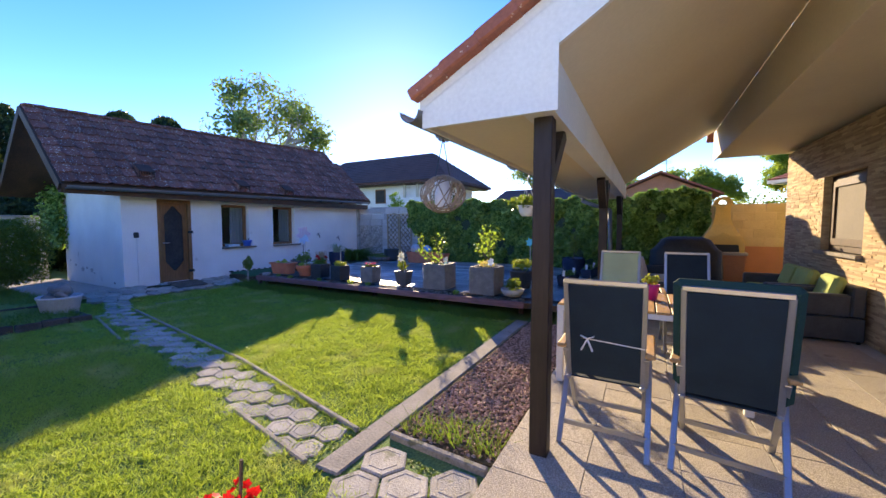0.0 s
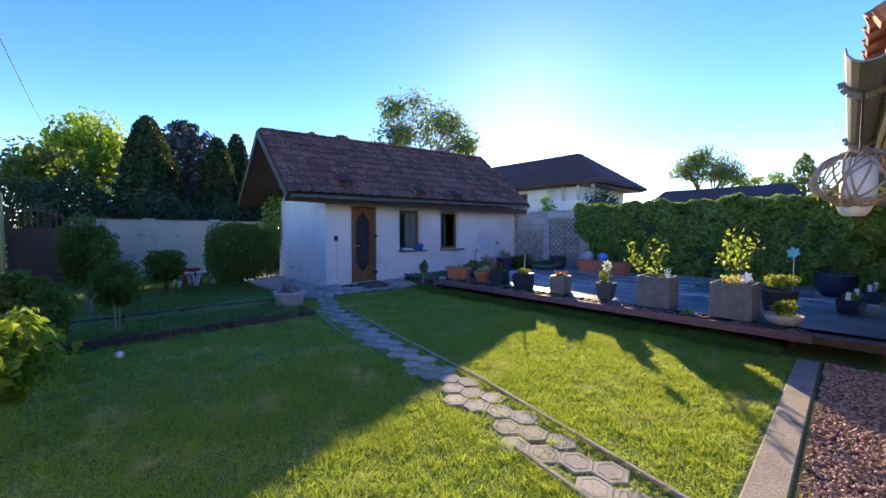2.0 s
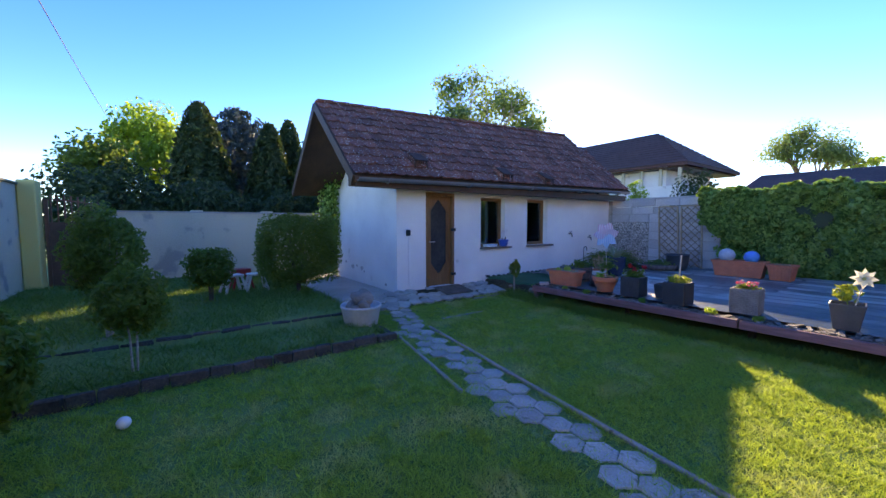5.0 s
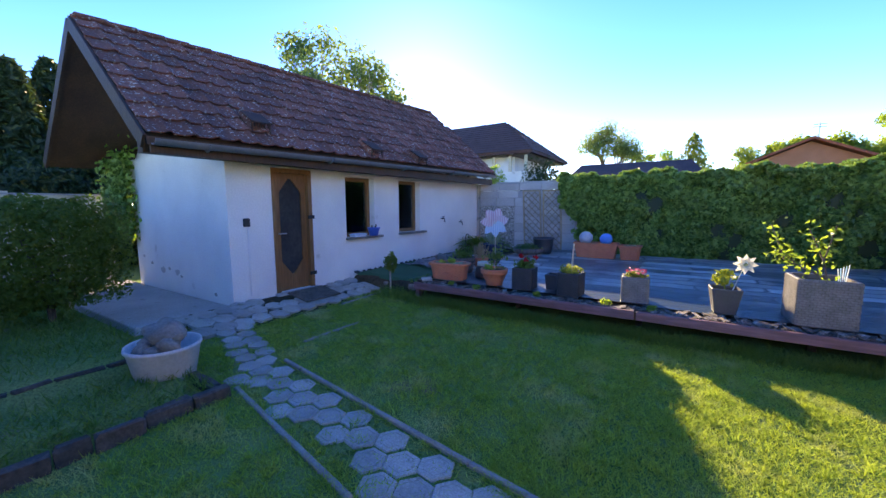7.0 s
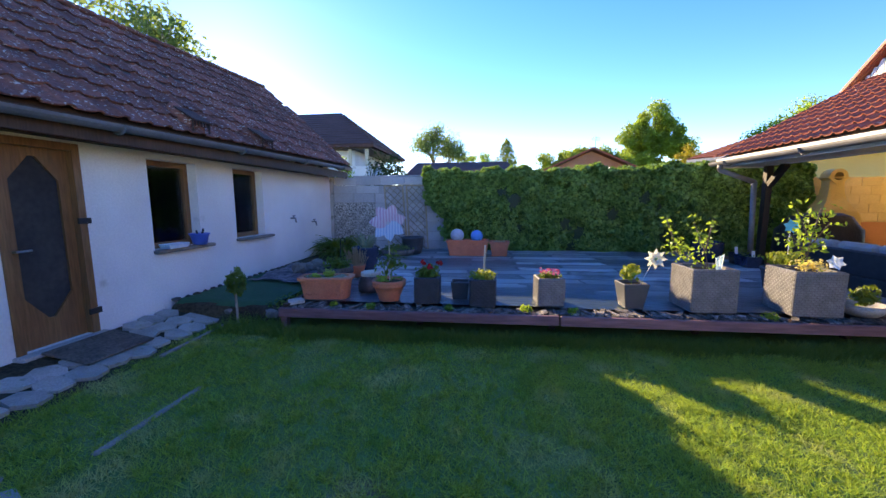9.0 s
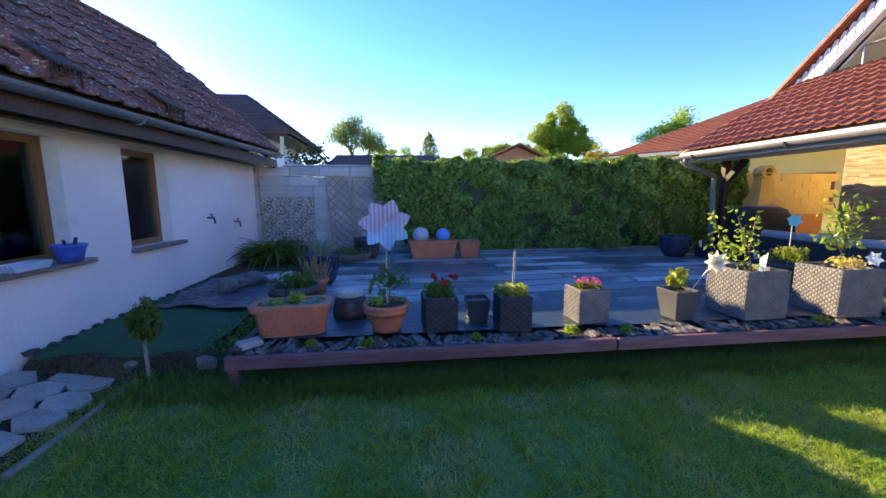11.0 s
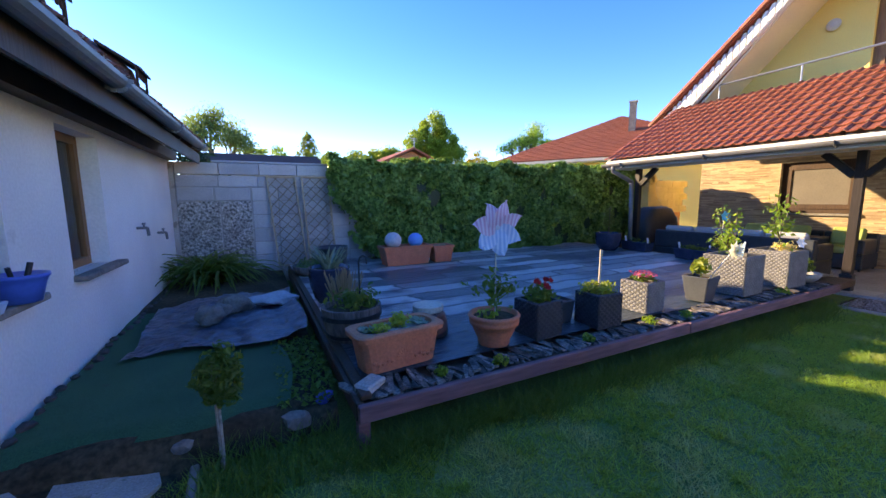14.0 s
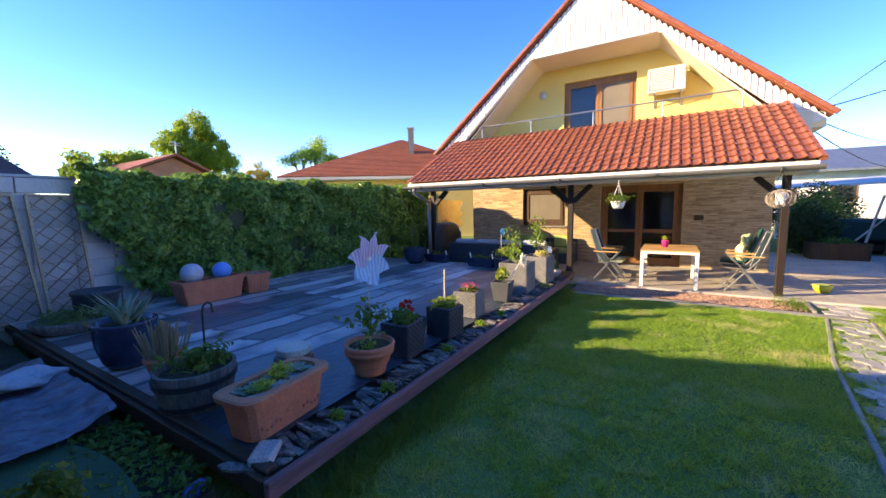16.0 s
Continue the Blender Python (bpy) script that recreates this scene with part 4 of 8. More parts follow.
def glazed(kind, y0, y1, z0, z1, leaves_n, mat, parent, x=0.1, fw=0.09, blind=()):
    """A framed opening with casements."""
    w = part(kind, boxm(x, x + 0.09, y0, y1, z1 - fw, z1), mat, parent)
    bm = bmesh.new()
    box(bm, x, x + 0.09, y0, y0 + fw, z0, z1 - fw)
    box(bm, x, x + 0.09, y1 - fw, y1, z0, z1 - fw)
    box(bm, x, x + 0.09, y0 + fw, y1 - fw, z0, z0 + fw)
    part("frame", bm, mat, w)
    span = (y1 - y0 - 2 * fw) / leaves_n
    for i in range(leaves_n):
        a, b = y0 + fw + i * span + 0.004, y0 + fw + (i + 1) * span - 0.004
        bm = bmesh.new()
        box(bm, x - 0.02, x + 0.06, a, a + 0.08, z0 + fw, z1 - fw)
        box(bm, x - 0.02, x + 0.06, b - 0.08, b, z0 + fw, z1 - fw)
        box(bm, x - 0.02, x + 0.06, a + 0.08, b - 0.08, z0 + fw, z0 + fw + 0.1)
        box(bm, x - 0.02, x + 0.06, a + 0.08, b - 0.08, z1 - fw - 0.08, z1 - fw)
        part("sash", bm, mat, w)
        p = part("pane", boxm(x + 0.02, x + 0.03, a + 0.08, b - 0.08, z0 + fw + 0.1, z1 - fw - 0.08), M_GLASS, w)
        p.visible_shadow = False
        if i in blind:
            part("blind", boxm(x + 0.005, x + 0.015, a + 0.06, b - 0.06, z0 + fw + 0.05, z1 - fw - 0.05), M_CURTAIN, w, "closed beige roller blind")
    return w


glazed("window", *HWIN, 1, M_DARKWOOD, house, blind=(0,))
bm = bmesh.new()
box(bm, -0.07, 0.1, HWIN[0] - 0.04, HWIN[1] + 0.04, HWIN[2] - 0.05, HWIN[2])
part("window_sill", bm, M_STONE, house)
fd = glazed("terrace_door", *HDOOR, 2, M_BROWNWOOD, house, fw=0.11)
bm = bmesh.new()
for a, b in ((HDOOR[0] + 0.2, 2.68), (2.86, HDOOR[1] - 0.2)):
    box(bm, 0.085, 0.155, a, b, 0.95, 1.04)
part("mid_rail", bm, M_BROWNWOOD, fd)
glazed("balcony_door", *BD, 2, M_BROWNWOOD, house, fw=0.09, blind=(0,))
bm = bmesh.new()
box(bm, 0.05, 0.075, 0.25, 0.4, 1.5, 1.6)
part("post_box", boxm(-0.06, -0.002, 1.32, 1.52, 1.3, 1.42, 0.01), M_DARKWOOD, house)
part("facade_socket", bm, M_DARKWOOD, house)
# air conditioner beside the balcony door
ac = thing("air_conditioner", (2.39, 4.2, 4.5), 0, "white outdoor air conditioner unit bracketed to the balcony wall", "air conditioner")
part("grille_recess", boxm(-0.423, -0.4205, -0.14, 0.4, 0.04, 0.54), M_WICKER, ac)
part("casing", boxm(-0.42, -0.08, -0.38, 0.44, 0.0, 0.58, 0.02), M_WHITEPAINT, ac)
bm = bmesh.new()
for i in range(12):
    box(bm, -0.435, -0.424, -0.12, 0.38, 0.06 + i * 0.04, 0.08 + i * 0.04)
part("grille", bm, M_WHITEPAINT, ac, "pale louvred fan grille")
part("side_panel", boxm(-0.432, -0.421, -0.34, -0.18, 0.3, 0.52), M_CUSHGREY, ac)
for y in (-0.3, 0.28):
    bm = bmesh.new()
    bar(bm, (0, y, -0.02), (-0.42, y, -0.02), 0.04, 0.04)
    bar(bm, (0, y, -0.28), (-0.32, y, -0.04), 0.03, 0.03)
    bar(bm, (-0.01, y, -0.3), (-0.01, y, 0.0), 0.04, 0.02)
    part("bracket", bm, M_ALU, ac)
wl = thing("wall_lamp", (2.4, 7.4, 5.0), 0, "small round lamp on the balcony wall", "wall lamp")
part("lamp_body", lathe(bmesh.new(), [(0.02, 0), (0.1, 0.01), (0.12, 0.05), (0.06, 0.1), (0.02, 0.11)], 14), M_CUSHGREY, wl, m=pose(-0.002, 0, 0, 0, -90, 0))

# ---- pergola before the house ----
pergola = thing("pergola", (0, 0, 0), 0, "terrace roof with red tiles on dark wooden posts and a boarded ceiling", "pergola", kind="structure")
PY0, PY1 = 2.12, 9.78
RX0, RZ0, RX1, RZ1 = -1.33, 2.3, 1.21, 3.68
slope = (RZ1 - RZ0) / (RX1 - RX0)
bm = prism(bmesh.new(), [(RX0, PY0, RZ0), (RX1, PY0, RZ1), (RX1, PY1, RZ1), (RX0, PY1, RZ0)], (0, 0, -0.06))
pergola_roof = part("roof", bm, M_WHITEPAINT, pergola, "red clay tiled terrace roof")
# ceiling boards: one sloping sheet with dark joints, level box at the eave, beam
bm = prism(bmesh.new(), [(-0.48, PY0 + 0.03, 2.46), (1.2, PY0 + 0.03, 3.5), (1.2, PY1 - 0.03, 3.5), (-0.48, PY1 - 0.03, 2.46)], (0, 0, 0.02))
part("ceiling", bm, M_SOFFIT, pergola)
part("eave_soffit", boxm(-1.26, -0.66, PY0 + 0.03, PY1 - 0.03, 2.15, 2.17), M_SOFFIT, pergola)
part("beam", boxm(-0.66, -0.48, PY0 + 0.03, PY1 - 0.03, 2.145, 2.5), M_WHITEPAINT, pergola)
for y0, y1 in ((PY0, PY0 + 0.028), (PY1 - 0.028, PY1)):
    bm = prism(bmesh.new(), [(RX0 + 0.02, y0, 2.13), (-0.46, y0, 2.13), (-0.46, y0, 2.47), (1.2, y0, 3.49), (1.2, y0, RZ1 - 0.065), (RX0 + 0.02, y0, RZ0 - 0.045)], (0, y1 - y0, 0))
    part("end_board", bm, M_WHITEPAINT, pergola)
part("joint_strip", boxm(-0.5, -0.445, PY0 - 0.012, PY0 - 0.002, 2.125, 2.5), M_WHITEPAINT, pergola)
part("eave_board", boxm(RX0 + 0.03, RX0 + 0.055, PY0 + 0.03, PY1 - 0.03, 2.13, 2.25), M_WHITEPAINT, pergola)
gutter("gutter", PY0 - 0.05, PY1 + 0.05, RX0 - 0.05, 2.24, 2.24, 0.075, M_ZINC, pergola)
for y in (2.33, 5.9, 9.5):
    p = part("post", boxm(-0.62, -0.51, y - 0.055, y + 0.055, 0.0, 2.15, 0.006), M_POST, pergola, "dark brown square timber post")
    for s in (-1, 1):
        if 2.2 < y + s * 0.5 < 9.7:
            bm = bar(bmesh.new(), (-0.57, y + s * 0.06, 1.78), (-0.57, y + s * 0.42, 2.14), 0.1, 0.1, 0.004)
            part("brace", bm, M_POST, p)
    part("post_foot", boxm(-0.635, -0.495, y - 0.07, y + 0.07, 0.02, 0.3 if y > 5 else 0.05), M_BLACK, p)
# downpipe at the far end
bm = pipe(bmesh.new(), [(RX0 - 0.05, 9.55, 2.2), (RX0 - 0.05, 9.55, 2.08), (-0.78, 9.52, 1.85), (-0.72, 9.52, 0.3)], 0.045, 12)
part("downpipe", bm, M_ZINC, pergola, "zinc downpipe", smooth=True)
# ---- vegetation ----
def shell(n, at, r, seed, inner=0.55, lumps=0.3, boxy=2.0):
    """Points and outward normals in the outer part of a lumpy ellipsoid."""
    rng = np.random.default_rng(seed)
    d = rng.normal(0, 1, (n, 3))
    d /= np.linalg.norm(d, axis=1)[:, None]
    d /= (np.abs(d) ** boxy).sum(1)[:, None] ** (1 / boxy)
    ph = rng.uniform(0, 6.28, 9)
    k = 1 + lumps * (np.sin(3.1 * d[:, 0] + ph[0]) * np.sin(3.7 * d[:, 1] + ph[1]) + 0.6 * np.sin(6.3 * d[:, 2] + ph[2]) * np.sin(5.9 * d[:, 0] + ph[3]) + 0.4 * np.sin(9 * d[:, 1] + ph[4]) * np.sin(8 * d[:, 2] + ph[5]))
    q = rng.uniform(inner ** 2, 1, n) ** 0.5 * k
    r = np.asarray(r)
    return np.asarray(at) + d * r * q[:, None], d / r / np.linalg.norm(d / r, axis=1)[:, None]


def limbs(bm, p, d, length, r, depth, rng, tips, fork=3, angle=0.6, seg=6):
    """A tapering limb that forks; the ends are noted in tips."""
    q = p + d * length
    rod(bm, p, q, r, r * 0.62, seg)
    if depth == 0:
        tips.append(q)
        return
    for i in range(fork):
        v = Vector(rng.normal(0, 1, 3))
        nd = (d + v.normalized() * angle).normalized()
        if nd.z < -0.1:
            nd.z *= -0.5
        limbs(bm, p + d * length * (0.7 + 0.3 * (i + 1) / fork), nd, length * rng.uniform(0.55, 0.8), r * 0.6, depth - 1, rng, tips, fork, angle, seg)


def bush(name, at, r, n, mat, size, label, seed, trunk=0.0, category="bush", lumps=0.22, inner=0.6, stems=5, twig=M_BARK, kind="", boxy=2.0):
    """A shrub: stems from the ground into a crown of single leaves."""
    t = thing(name, at, 0, label, category, kind=kind)
    rng = np.random.default_rng(seed)
    zc = trunk + r[2]
    for i in range(stems):
        a = rng.uniform(0, 6.28)
        s = 0.35 if trunk else 0.6
        e = Vector((r[0] * s * math.cos(a), r[1] * s * math.sin(a), zc + r[2] * 0.4))
        m = Vector((0.03 * math.cos(a), 0.03 * math.sin(a), trunk * 0.9 + 0.02))
        rr = max(0.008, 0.035 * r[0])
        bm = rod(bmesh.new(), (0.02 * math.cos(a), 0.02 * math.sin(a), -0.03), m, rr * 1.25, rr, 6)
        rod(bm, m, e, rr, rr * 0.4, 6)
        part("stem", bm, twig, t)
    p, nn = shell(n, (0, 0, zc), r, seed, inner, lumps, boxy)
    keep = p[:, 2] > 0.02
    part("crown", leaves("crown", p[keep], nn[keep], size, mat, 0.7), None, t)
    return t


def tree(name, at, h, spread, n, mat, size, label, seed, clear=0.35, depth=3, bark=M_BARK, fork=3, angle=0.65, clump=0.7):
    """A broadleaf tree: tapered trunk, forking limbs, leaf clumps round the limb ends."""
    t = thing(name, at, 0, label, "tree")
    rng = np.random.default_rng(seed)
    bm = bmesh.new()
    tips = []
    limbs(bm, Vector((0, 0, -0.1)), Vector((0.03, 0.02, 1)).normalized(), h * clear, h * 0.022, depth, rng, tips, fork, angle)
    pts = np.array([list(p) for p in tips])
    top = pts[:, 2].max()
    sxy = spread / max(np.abs(pts[:, :2]).max(), 0.1)
    k = np.array([sxy, sxy, h / top])
    for v in bm.verts:
        v.co = Vector((v.co.x * (1 + (sxy - 1) * min(1, v.co.z / top)), v.co.y * (1 + (sxy - 1) * min(1, v.co.z / top)), v.co.z * k[2]))
    pts = pts * np.array([1, 1, k[2]]) * np.stack([1 + (sxy - 1) * np.minimum(1, pts[:, 2] / top)] * 2 + [np.ones(len(pts))], 1)
    part("trunk", bm, bark, t)
    per = max(1, n // len(pts))
    c = np.repeat(pts, per, 0)
    d = rng.normal(0, 1, c.shape)
    d /= np.linalg.norm(d, axis=1)[:, None]
    p = c + d * (rng.uniform(0.15, 1, len(c)) ** 0.6)[:, None] * clump * rng.uniform(0.6, 1.3, len(pts)).repeat(per)[:, None] * np.array([1, 1, 0.7])
    part("crown", leaves("crown", p, d, size, mat, 0.8), None, t)
    return t


def lobed_tree(name, at, h, lobes, n, mat, size, label, seed, bark=M_BARK):
    """A dense broadleaf tree: trunk, a limb into each lobe (x, y, z, radius), leaf clumps round each lobe."""
    t = thing(name, at, 0, label, "tree")
    rng = np.random.default_rng(seed)
    bm = rod(bmesh.new(), (0, 0, -0.1), (0, 0, h * 0.5), h * 0.024, h * 0.013, 8)
    for x, y, z, r in lobes:
        rod(bm, (0, 0, min(z * 0.6, h * 0.42)), (x, y, z), h * 0.012, h * 0.004, 6)
    part("trunk", bm, bark, t)
    total = sum(l[3] ** 2 for l in lobes)
    ps, ns_ = [], []
    for k, (x, y, z, r) in enumerate(lobes):
        for c in range(9):
            d = rng.normal(0, 1, 3)
            d /= np.linalg.norm(d)
            rr = r * rng.uniform(0.3, 0.55)
            p, nn = shell(int(n * r * r / total / 9), np.array((x, y, z)) + d * r * rng.uniform(0.45, 0.8) * np.array((1, 1, 0.85)), (rr, rr, rr * 0.8), seed * 31 + k * 9 + c, 0.35, 0.3)
            ps.append(p)
            ns_.append(nn)
    part("crown", leaves("crown", np.concatenate(ps), np.concatenate(ns_), size, mat, 0.7), None, t)
    return t


def conifer(name, at, h, r, n, mat, size, label, seed, ragged=0.2, low=0.0, power=0.8):
    """A conical evergreen with layered, ragged sprays."""
    t = thing(name, at, 0, label, "tree")
    part("trunk", rod(bmesh.new(), (0, 0, -0.1), (0, 0, h * 0.93), 0.03 * h, 0.01, 8), M_BARK, t)
    rng = np.random.default_rng(seed)
    z = low + (1 - low) * (1 - rng.uniform(0, 1, n) ** 0.62)
    a = rng.uniform(0, 2 * math.pi, n)
    lump = 1 + ragged * (np.sin(5 * a + 17 * z) * np.sin(23 * z + 2 * a + seed) + 0.7 * np.sin(11 * a - 9 * z + seed))
    rad = r * np.minimum(1, 1.15 * (1 - (z - low) / (1 - low)) ** power + 0.02) * lump * rng.uniform(0.55, 1.0, n) ** 0.5
    p = np.stack([rad * np.cos(a), rad * np.sin(a), z * h], 1)
    nn = np.stack([np.cos(a), np.sin(a), np.full(n, 0.25)], 1)
    part("crown", leaves("crown", p, nn, size, mat, 0.6, 0.4, -0.6), None, t)
    return t


# ivy over the north wall
hedge = thing("ivy_hedge", (0, 0, 0), 0, "dense green ivy hedge covering the block wall", "hedge", kind="stuff")
hx0, hx1 = -7.35, 1.3
# closed dark green sheet behind the leaves, coloured as the hedge's shaded depth
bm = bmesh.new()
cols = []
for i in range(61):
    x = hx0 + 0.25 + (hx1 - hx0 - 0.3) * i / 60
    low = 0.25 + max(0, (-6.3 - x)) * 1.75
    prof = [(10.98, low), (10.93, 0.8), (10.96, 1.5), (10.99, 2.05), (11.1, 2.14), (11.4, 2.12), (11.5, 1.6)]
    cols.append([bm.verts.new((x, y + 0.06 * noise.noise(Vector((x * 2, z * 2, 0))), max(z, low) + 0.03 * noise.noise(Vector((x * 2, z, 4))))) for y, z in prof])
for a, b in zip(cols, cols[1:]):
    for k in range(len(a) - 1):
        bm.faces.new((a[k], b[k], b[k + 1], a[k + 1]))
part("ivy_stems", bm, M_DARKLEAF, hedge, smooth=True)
n = 44000
x = RNG.uniform(hx0, hx1, n)
z = RNG.uniform(0.28, 2.2, n)
edge_x = -6.42 - (z - 0.25) / 1.75 + 0.1 * np.sin(7 * z) + RNG.normal(0, 0.07, n)
x = np.where(x < edge_x, edge_x + RNG.uniform(0, 1.2, n), x)
bulge = 0.07 * np.sin(2.3 * x + 1) * np.sin(3.1 * z) + 0.06 * np.sin(5.7 * x + 2 * z) + 0.05 * np.sin(9 * z + 4.3 * x) + 0.045 * np.sin(13 * x - 7 * z)
y = 10.92 - bulge - RNG.uniform(0, 0.09, n)
front = np.stack([x, y, z], 1)
m = 16000
x2 = RNG.uniform(hx0, hx1, m)
y2 = RNG.uniform(10.88, 11.55, m)
z2 = 2.17 + 0.05 * np.sin(3.3 * x2) + 0.05 * np.sin(7.7 * x2 + 3 * y2) + 0.03 * np.sin(19 * x2) + RNG.uniform(-0.05, 0.1, m) + 0.1 * (x2 > -3) * (x2 + 3) / 4
top = np.stack([x2, y2, z2], 1)
pts = np.concatenate([front, top])
nrm = np.concatenate([np.tile([0, -1, 0.35], (n, 1)), np.tile([0, -0.3, 1.0], (m, 1))]).astype(float)
part("leaves", leaves("leaves", pts, nrm, 0.1, M_IVY, 0.85, 0.85, 1.2), None, hedge, kind="stuff")

# lawn grass
def in_lawn(x, y):
    edge_y = 2.02 + (-1.8 - x) * 0.183
    path = (y < edge_y - 0.02) & (y > edge_y - 0.46) & (x > -8.1)
    keep = ~path | (RNG.uniform(0, 1, len(x)) < 0.14)
    keep &= ~((x > -1.8) & (y > 1.55) & (x < -0.78))
    keep &= ~((y > 5.62) & (x > -8.15)) | (y < 5.95) & (RNG.uniform(0, 1, len(x)) < 0.0)
    keep &= ~((x < -9.15) & (y > 2.95)) & ~((x < -8.2) & (y > 6.0))
    keep &= ~((np.abs(y - 2.93 - (-8.0 - x) * 0.35) < 0.2) & (x < -7.95)) | (RNG.uniform(0, 1, len(x)) < 0.12)
    keep &= ~((x < -7.62) & (y < 2.42))
    return keep


def blades(name, x, y, z0, h, w, mat, lean=0.5):
    n = len(x)
    a = RNG.uniform(0, 6.283, n)
    hh = h * RNG.uniform(0.5, 1.4, n)
    le = RNG.normal(0, lean, (n, 2)) * hh[:, None]
    dx, dy = np.cos(a) * w, np.sin(a) * w
    z0 = np.broadcast_to(z0, (n,))
    v = np.stack([np.stack([x - dx, y - dy, z0 - 0.004], 1), np.stack([x + dx, y + dy, z0 - 0.004], 1), np.stack([x + le[:, 0], y + le[:, 1], z0 + hh], 1)], 1).reshape(-1, 3)
    return mesh_np(name, v, np.arange(3 * n).reshape(-1, 3), mat)


n = 330000
x = np.concatenate([RNG.uniform(-9.4, -0.79, n), RNG.uniform(-5.5, -0.8, 120000)])
y = np.concatenate([RNG.uniform(-2.0, 5.9, n), RNG.uniform(-0.5, 5.6, 120000)])
k = in_lawn(x, y)
x, y = x[k], y[k]
tuft = 0.5 + 0.35 * np.sin(4.1 * x + 1.3) * np.sin(3.7 * y) + 0.3 * np.sin(9.3 * x + 5 * y) * np.sin(8.1 * y - 2 * x)
h = 0.016 + 0.027 * np.clip(tuft, 0, 1.2)
# coarser tufts standing out of the mown grass
tx, ty = RNG.uniform(-9.3, -0.85, 5200), RNG.uniform(-1.9, 5.5, 5200)
kt = in_lawn(tx, ty)
tx, ty = tx[kt], ty[kt]
tr = np.repeat(RNG.uniform(0.015, 0.05, len(tx)), 24)
ta = RNG.uniform(0, 6.283, len(tr))
tq = RNG.uniform(0, 1, len(tr)) ** 0.5 * tr
x = np.concatenate([x, np.repeat(tx, 24) + tq * np.cos(ta)])
y = np.concatenate([y, np.repeat(ty, 24) + tq * np.sin(ta)])
h = np.concatenate([h, np.repeat(RNG.uniform(0.028, 0.055, len(tx)), 24)])
lawn = solid("lawn_grass", blades("lawn_grass", x, y, 0.0, h, 0.0038, M_GRASS, 0.95), None, "short mown green lawn grass, drier in patches", "grass", "stuff")
# cushions of moss and weeds among the edge slates
for i, (mx, my, mr) in enumerate(((-5.35, 5.82, 0.07), (-4.85, 5.78, 0.06), (-7.1, 5.76, 0.06), (-7.55, 5.8, 0.05), (-2.9, 5.78, 0.07), (-6.2, 5.78, 0.05))):
    mp, mn = shell(160, (mx, my, DZ + 0.02), (mr, mr, mr * 0.7), 90 + i, 0.3, 0.2)
    solid("weed_tuft", leaves("weed_tuft", mp, mn, 0.03, M_LIGHTLEAF, 0.6), None, "small weed tuft among the edge slates", "weeds", group="edge weeds")
# longer grass under the deck's edge, along kerbs and in the raised bed
n = 8000
x = RNG.uniform(-8.2, -1.9, n)
y = 5.66 - np.abs(RNG.normal(0, 0.1, n)) * (0.6 + 0.6 * np.sin(3 * x) ** 2)
x = np.concatenate([x, RNG.uniform(-8.95, -8.2, 900), RNG.uniform(-1.55, -0.8, 260)])
y = np.concatenate([y, RNG.uniform(5.55, 6.05, 900), 2.15 + np.abs(RNG.normal(0, 0.15, 260))])
solid("long_grass", blades("long_grass", x, y, 0.0, 0.13, 0.005, M_WEED, 0.55), None, "longer unmown grass along the deck edge and kerbs", "grass", "stuff")
n = 42000
x = RNG.uniform(-13.9, -7.68, n)
y = RNG.uniform(-2.0, 2.38, n)
z = np.where(x < -8.65, 0.2, 0.1)
kk = ~((np.abs(x + 8.65) < 0.05)) & (0.5 + 0.5 * np.sin(2.1 * x + 1) * np.sin(2.9 * y) + RNG.normal(0, 0.3, n) > 0.15)
solid("bed_weeds", blades("bed_weeds", x[kk], y[kk], z[kk], 0.075, 0.006, M_WEED, 0.9), None, "low weeds and ground cover in the raised bed", "weeds", "stuff")
# moss and weeds between the pavers
n = 4200
x = RNG.uniform(-7.9, -1.0, n)
y = 2.04 + (-1.8 - x) * 0.183 - RNG.uniform(0.0, 0.5, n)
solid("path_weeds", leaves("path_weeds", np.stack([x, y, np.full(n, 0.002)], 1), np.tile([0, 0, 1.0], (n, 1)), 0.035, M_WEED, 0.3), None, "small weeds growing in the paver joints", "weeds", "stuff")

# shrubs in the raised bed
bush("shrub", (-6.75, -0.85, 0.0), (0.37, 0.37, 0.42), 6000, M_LEAF, 0.065, "dark green rounded shrub on bent pale stems", 11, 0.22, stems=4, twig=M_BIRCH)
bush("sunlit_shrub", (-4.98, -0.8, 0.0), (0.3, 0.3, 0.31), 3000, M_LIGHTLEAF, 0.075, "bright yellow-green sunlit shrub beside the lawn", 12, 0.36, lumps=0.3, inner=0.25, stems=5, twig=M_BIRCH)
bush("shrub", (-9.1, -0.38, 0.2), (0.38, 0.38, 0.5), 6000, M_LEAF, 0.055, "tall dark green shrub on pale stems", 13, 0.46, twig=M_BIRCH)
bush("shrub", (-7.95, -0.1, 0.1), (0.27, 0.27, 0.31), 3500, M_LEAF, 0.05, "small round shrub on a single pale stem", 14, 0.36, stems=2, twig=M_BIRCH)
bush("shrub", (-10.6, 0.72, 0.2), (0.31, 0.31, 0.34), 3600, M_LEAF, 0.06, "low dark shrub before the cream wall", 15, 0.22)
bush("clipped_hedge", (-10.65, 2.1, 0.2), (0.42, 0.7, 0.63), 17000, M_LEAF, 0.05, "clipped boxy hedge shrub beside the concrete slab", 16, 0.16, lumps=0.09, stems=8, category="hedge", boxy=4.0)
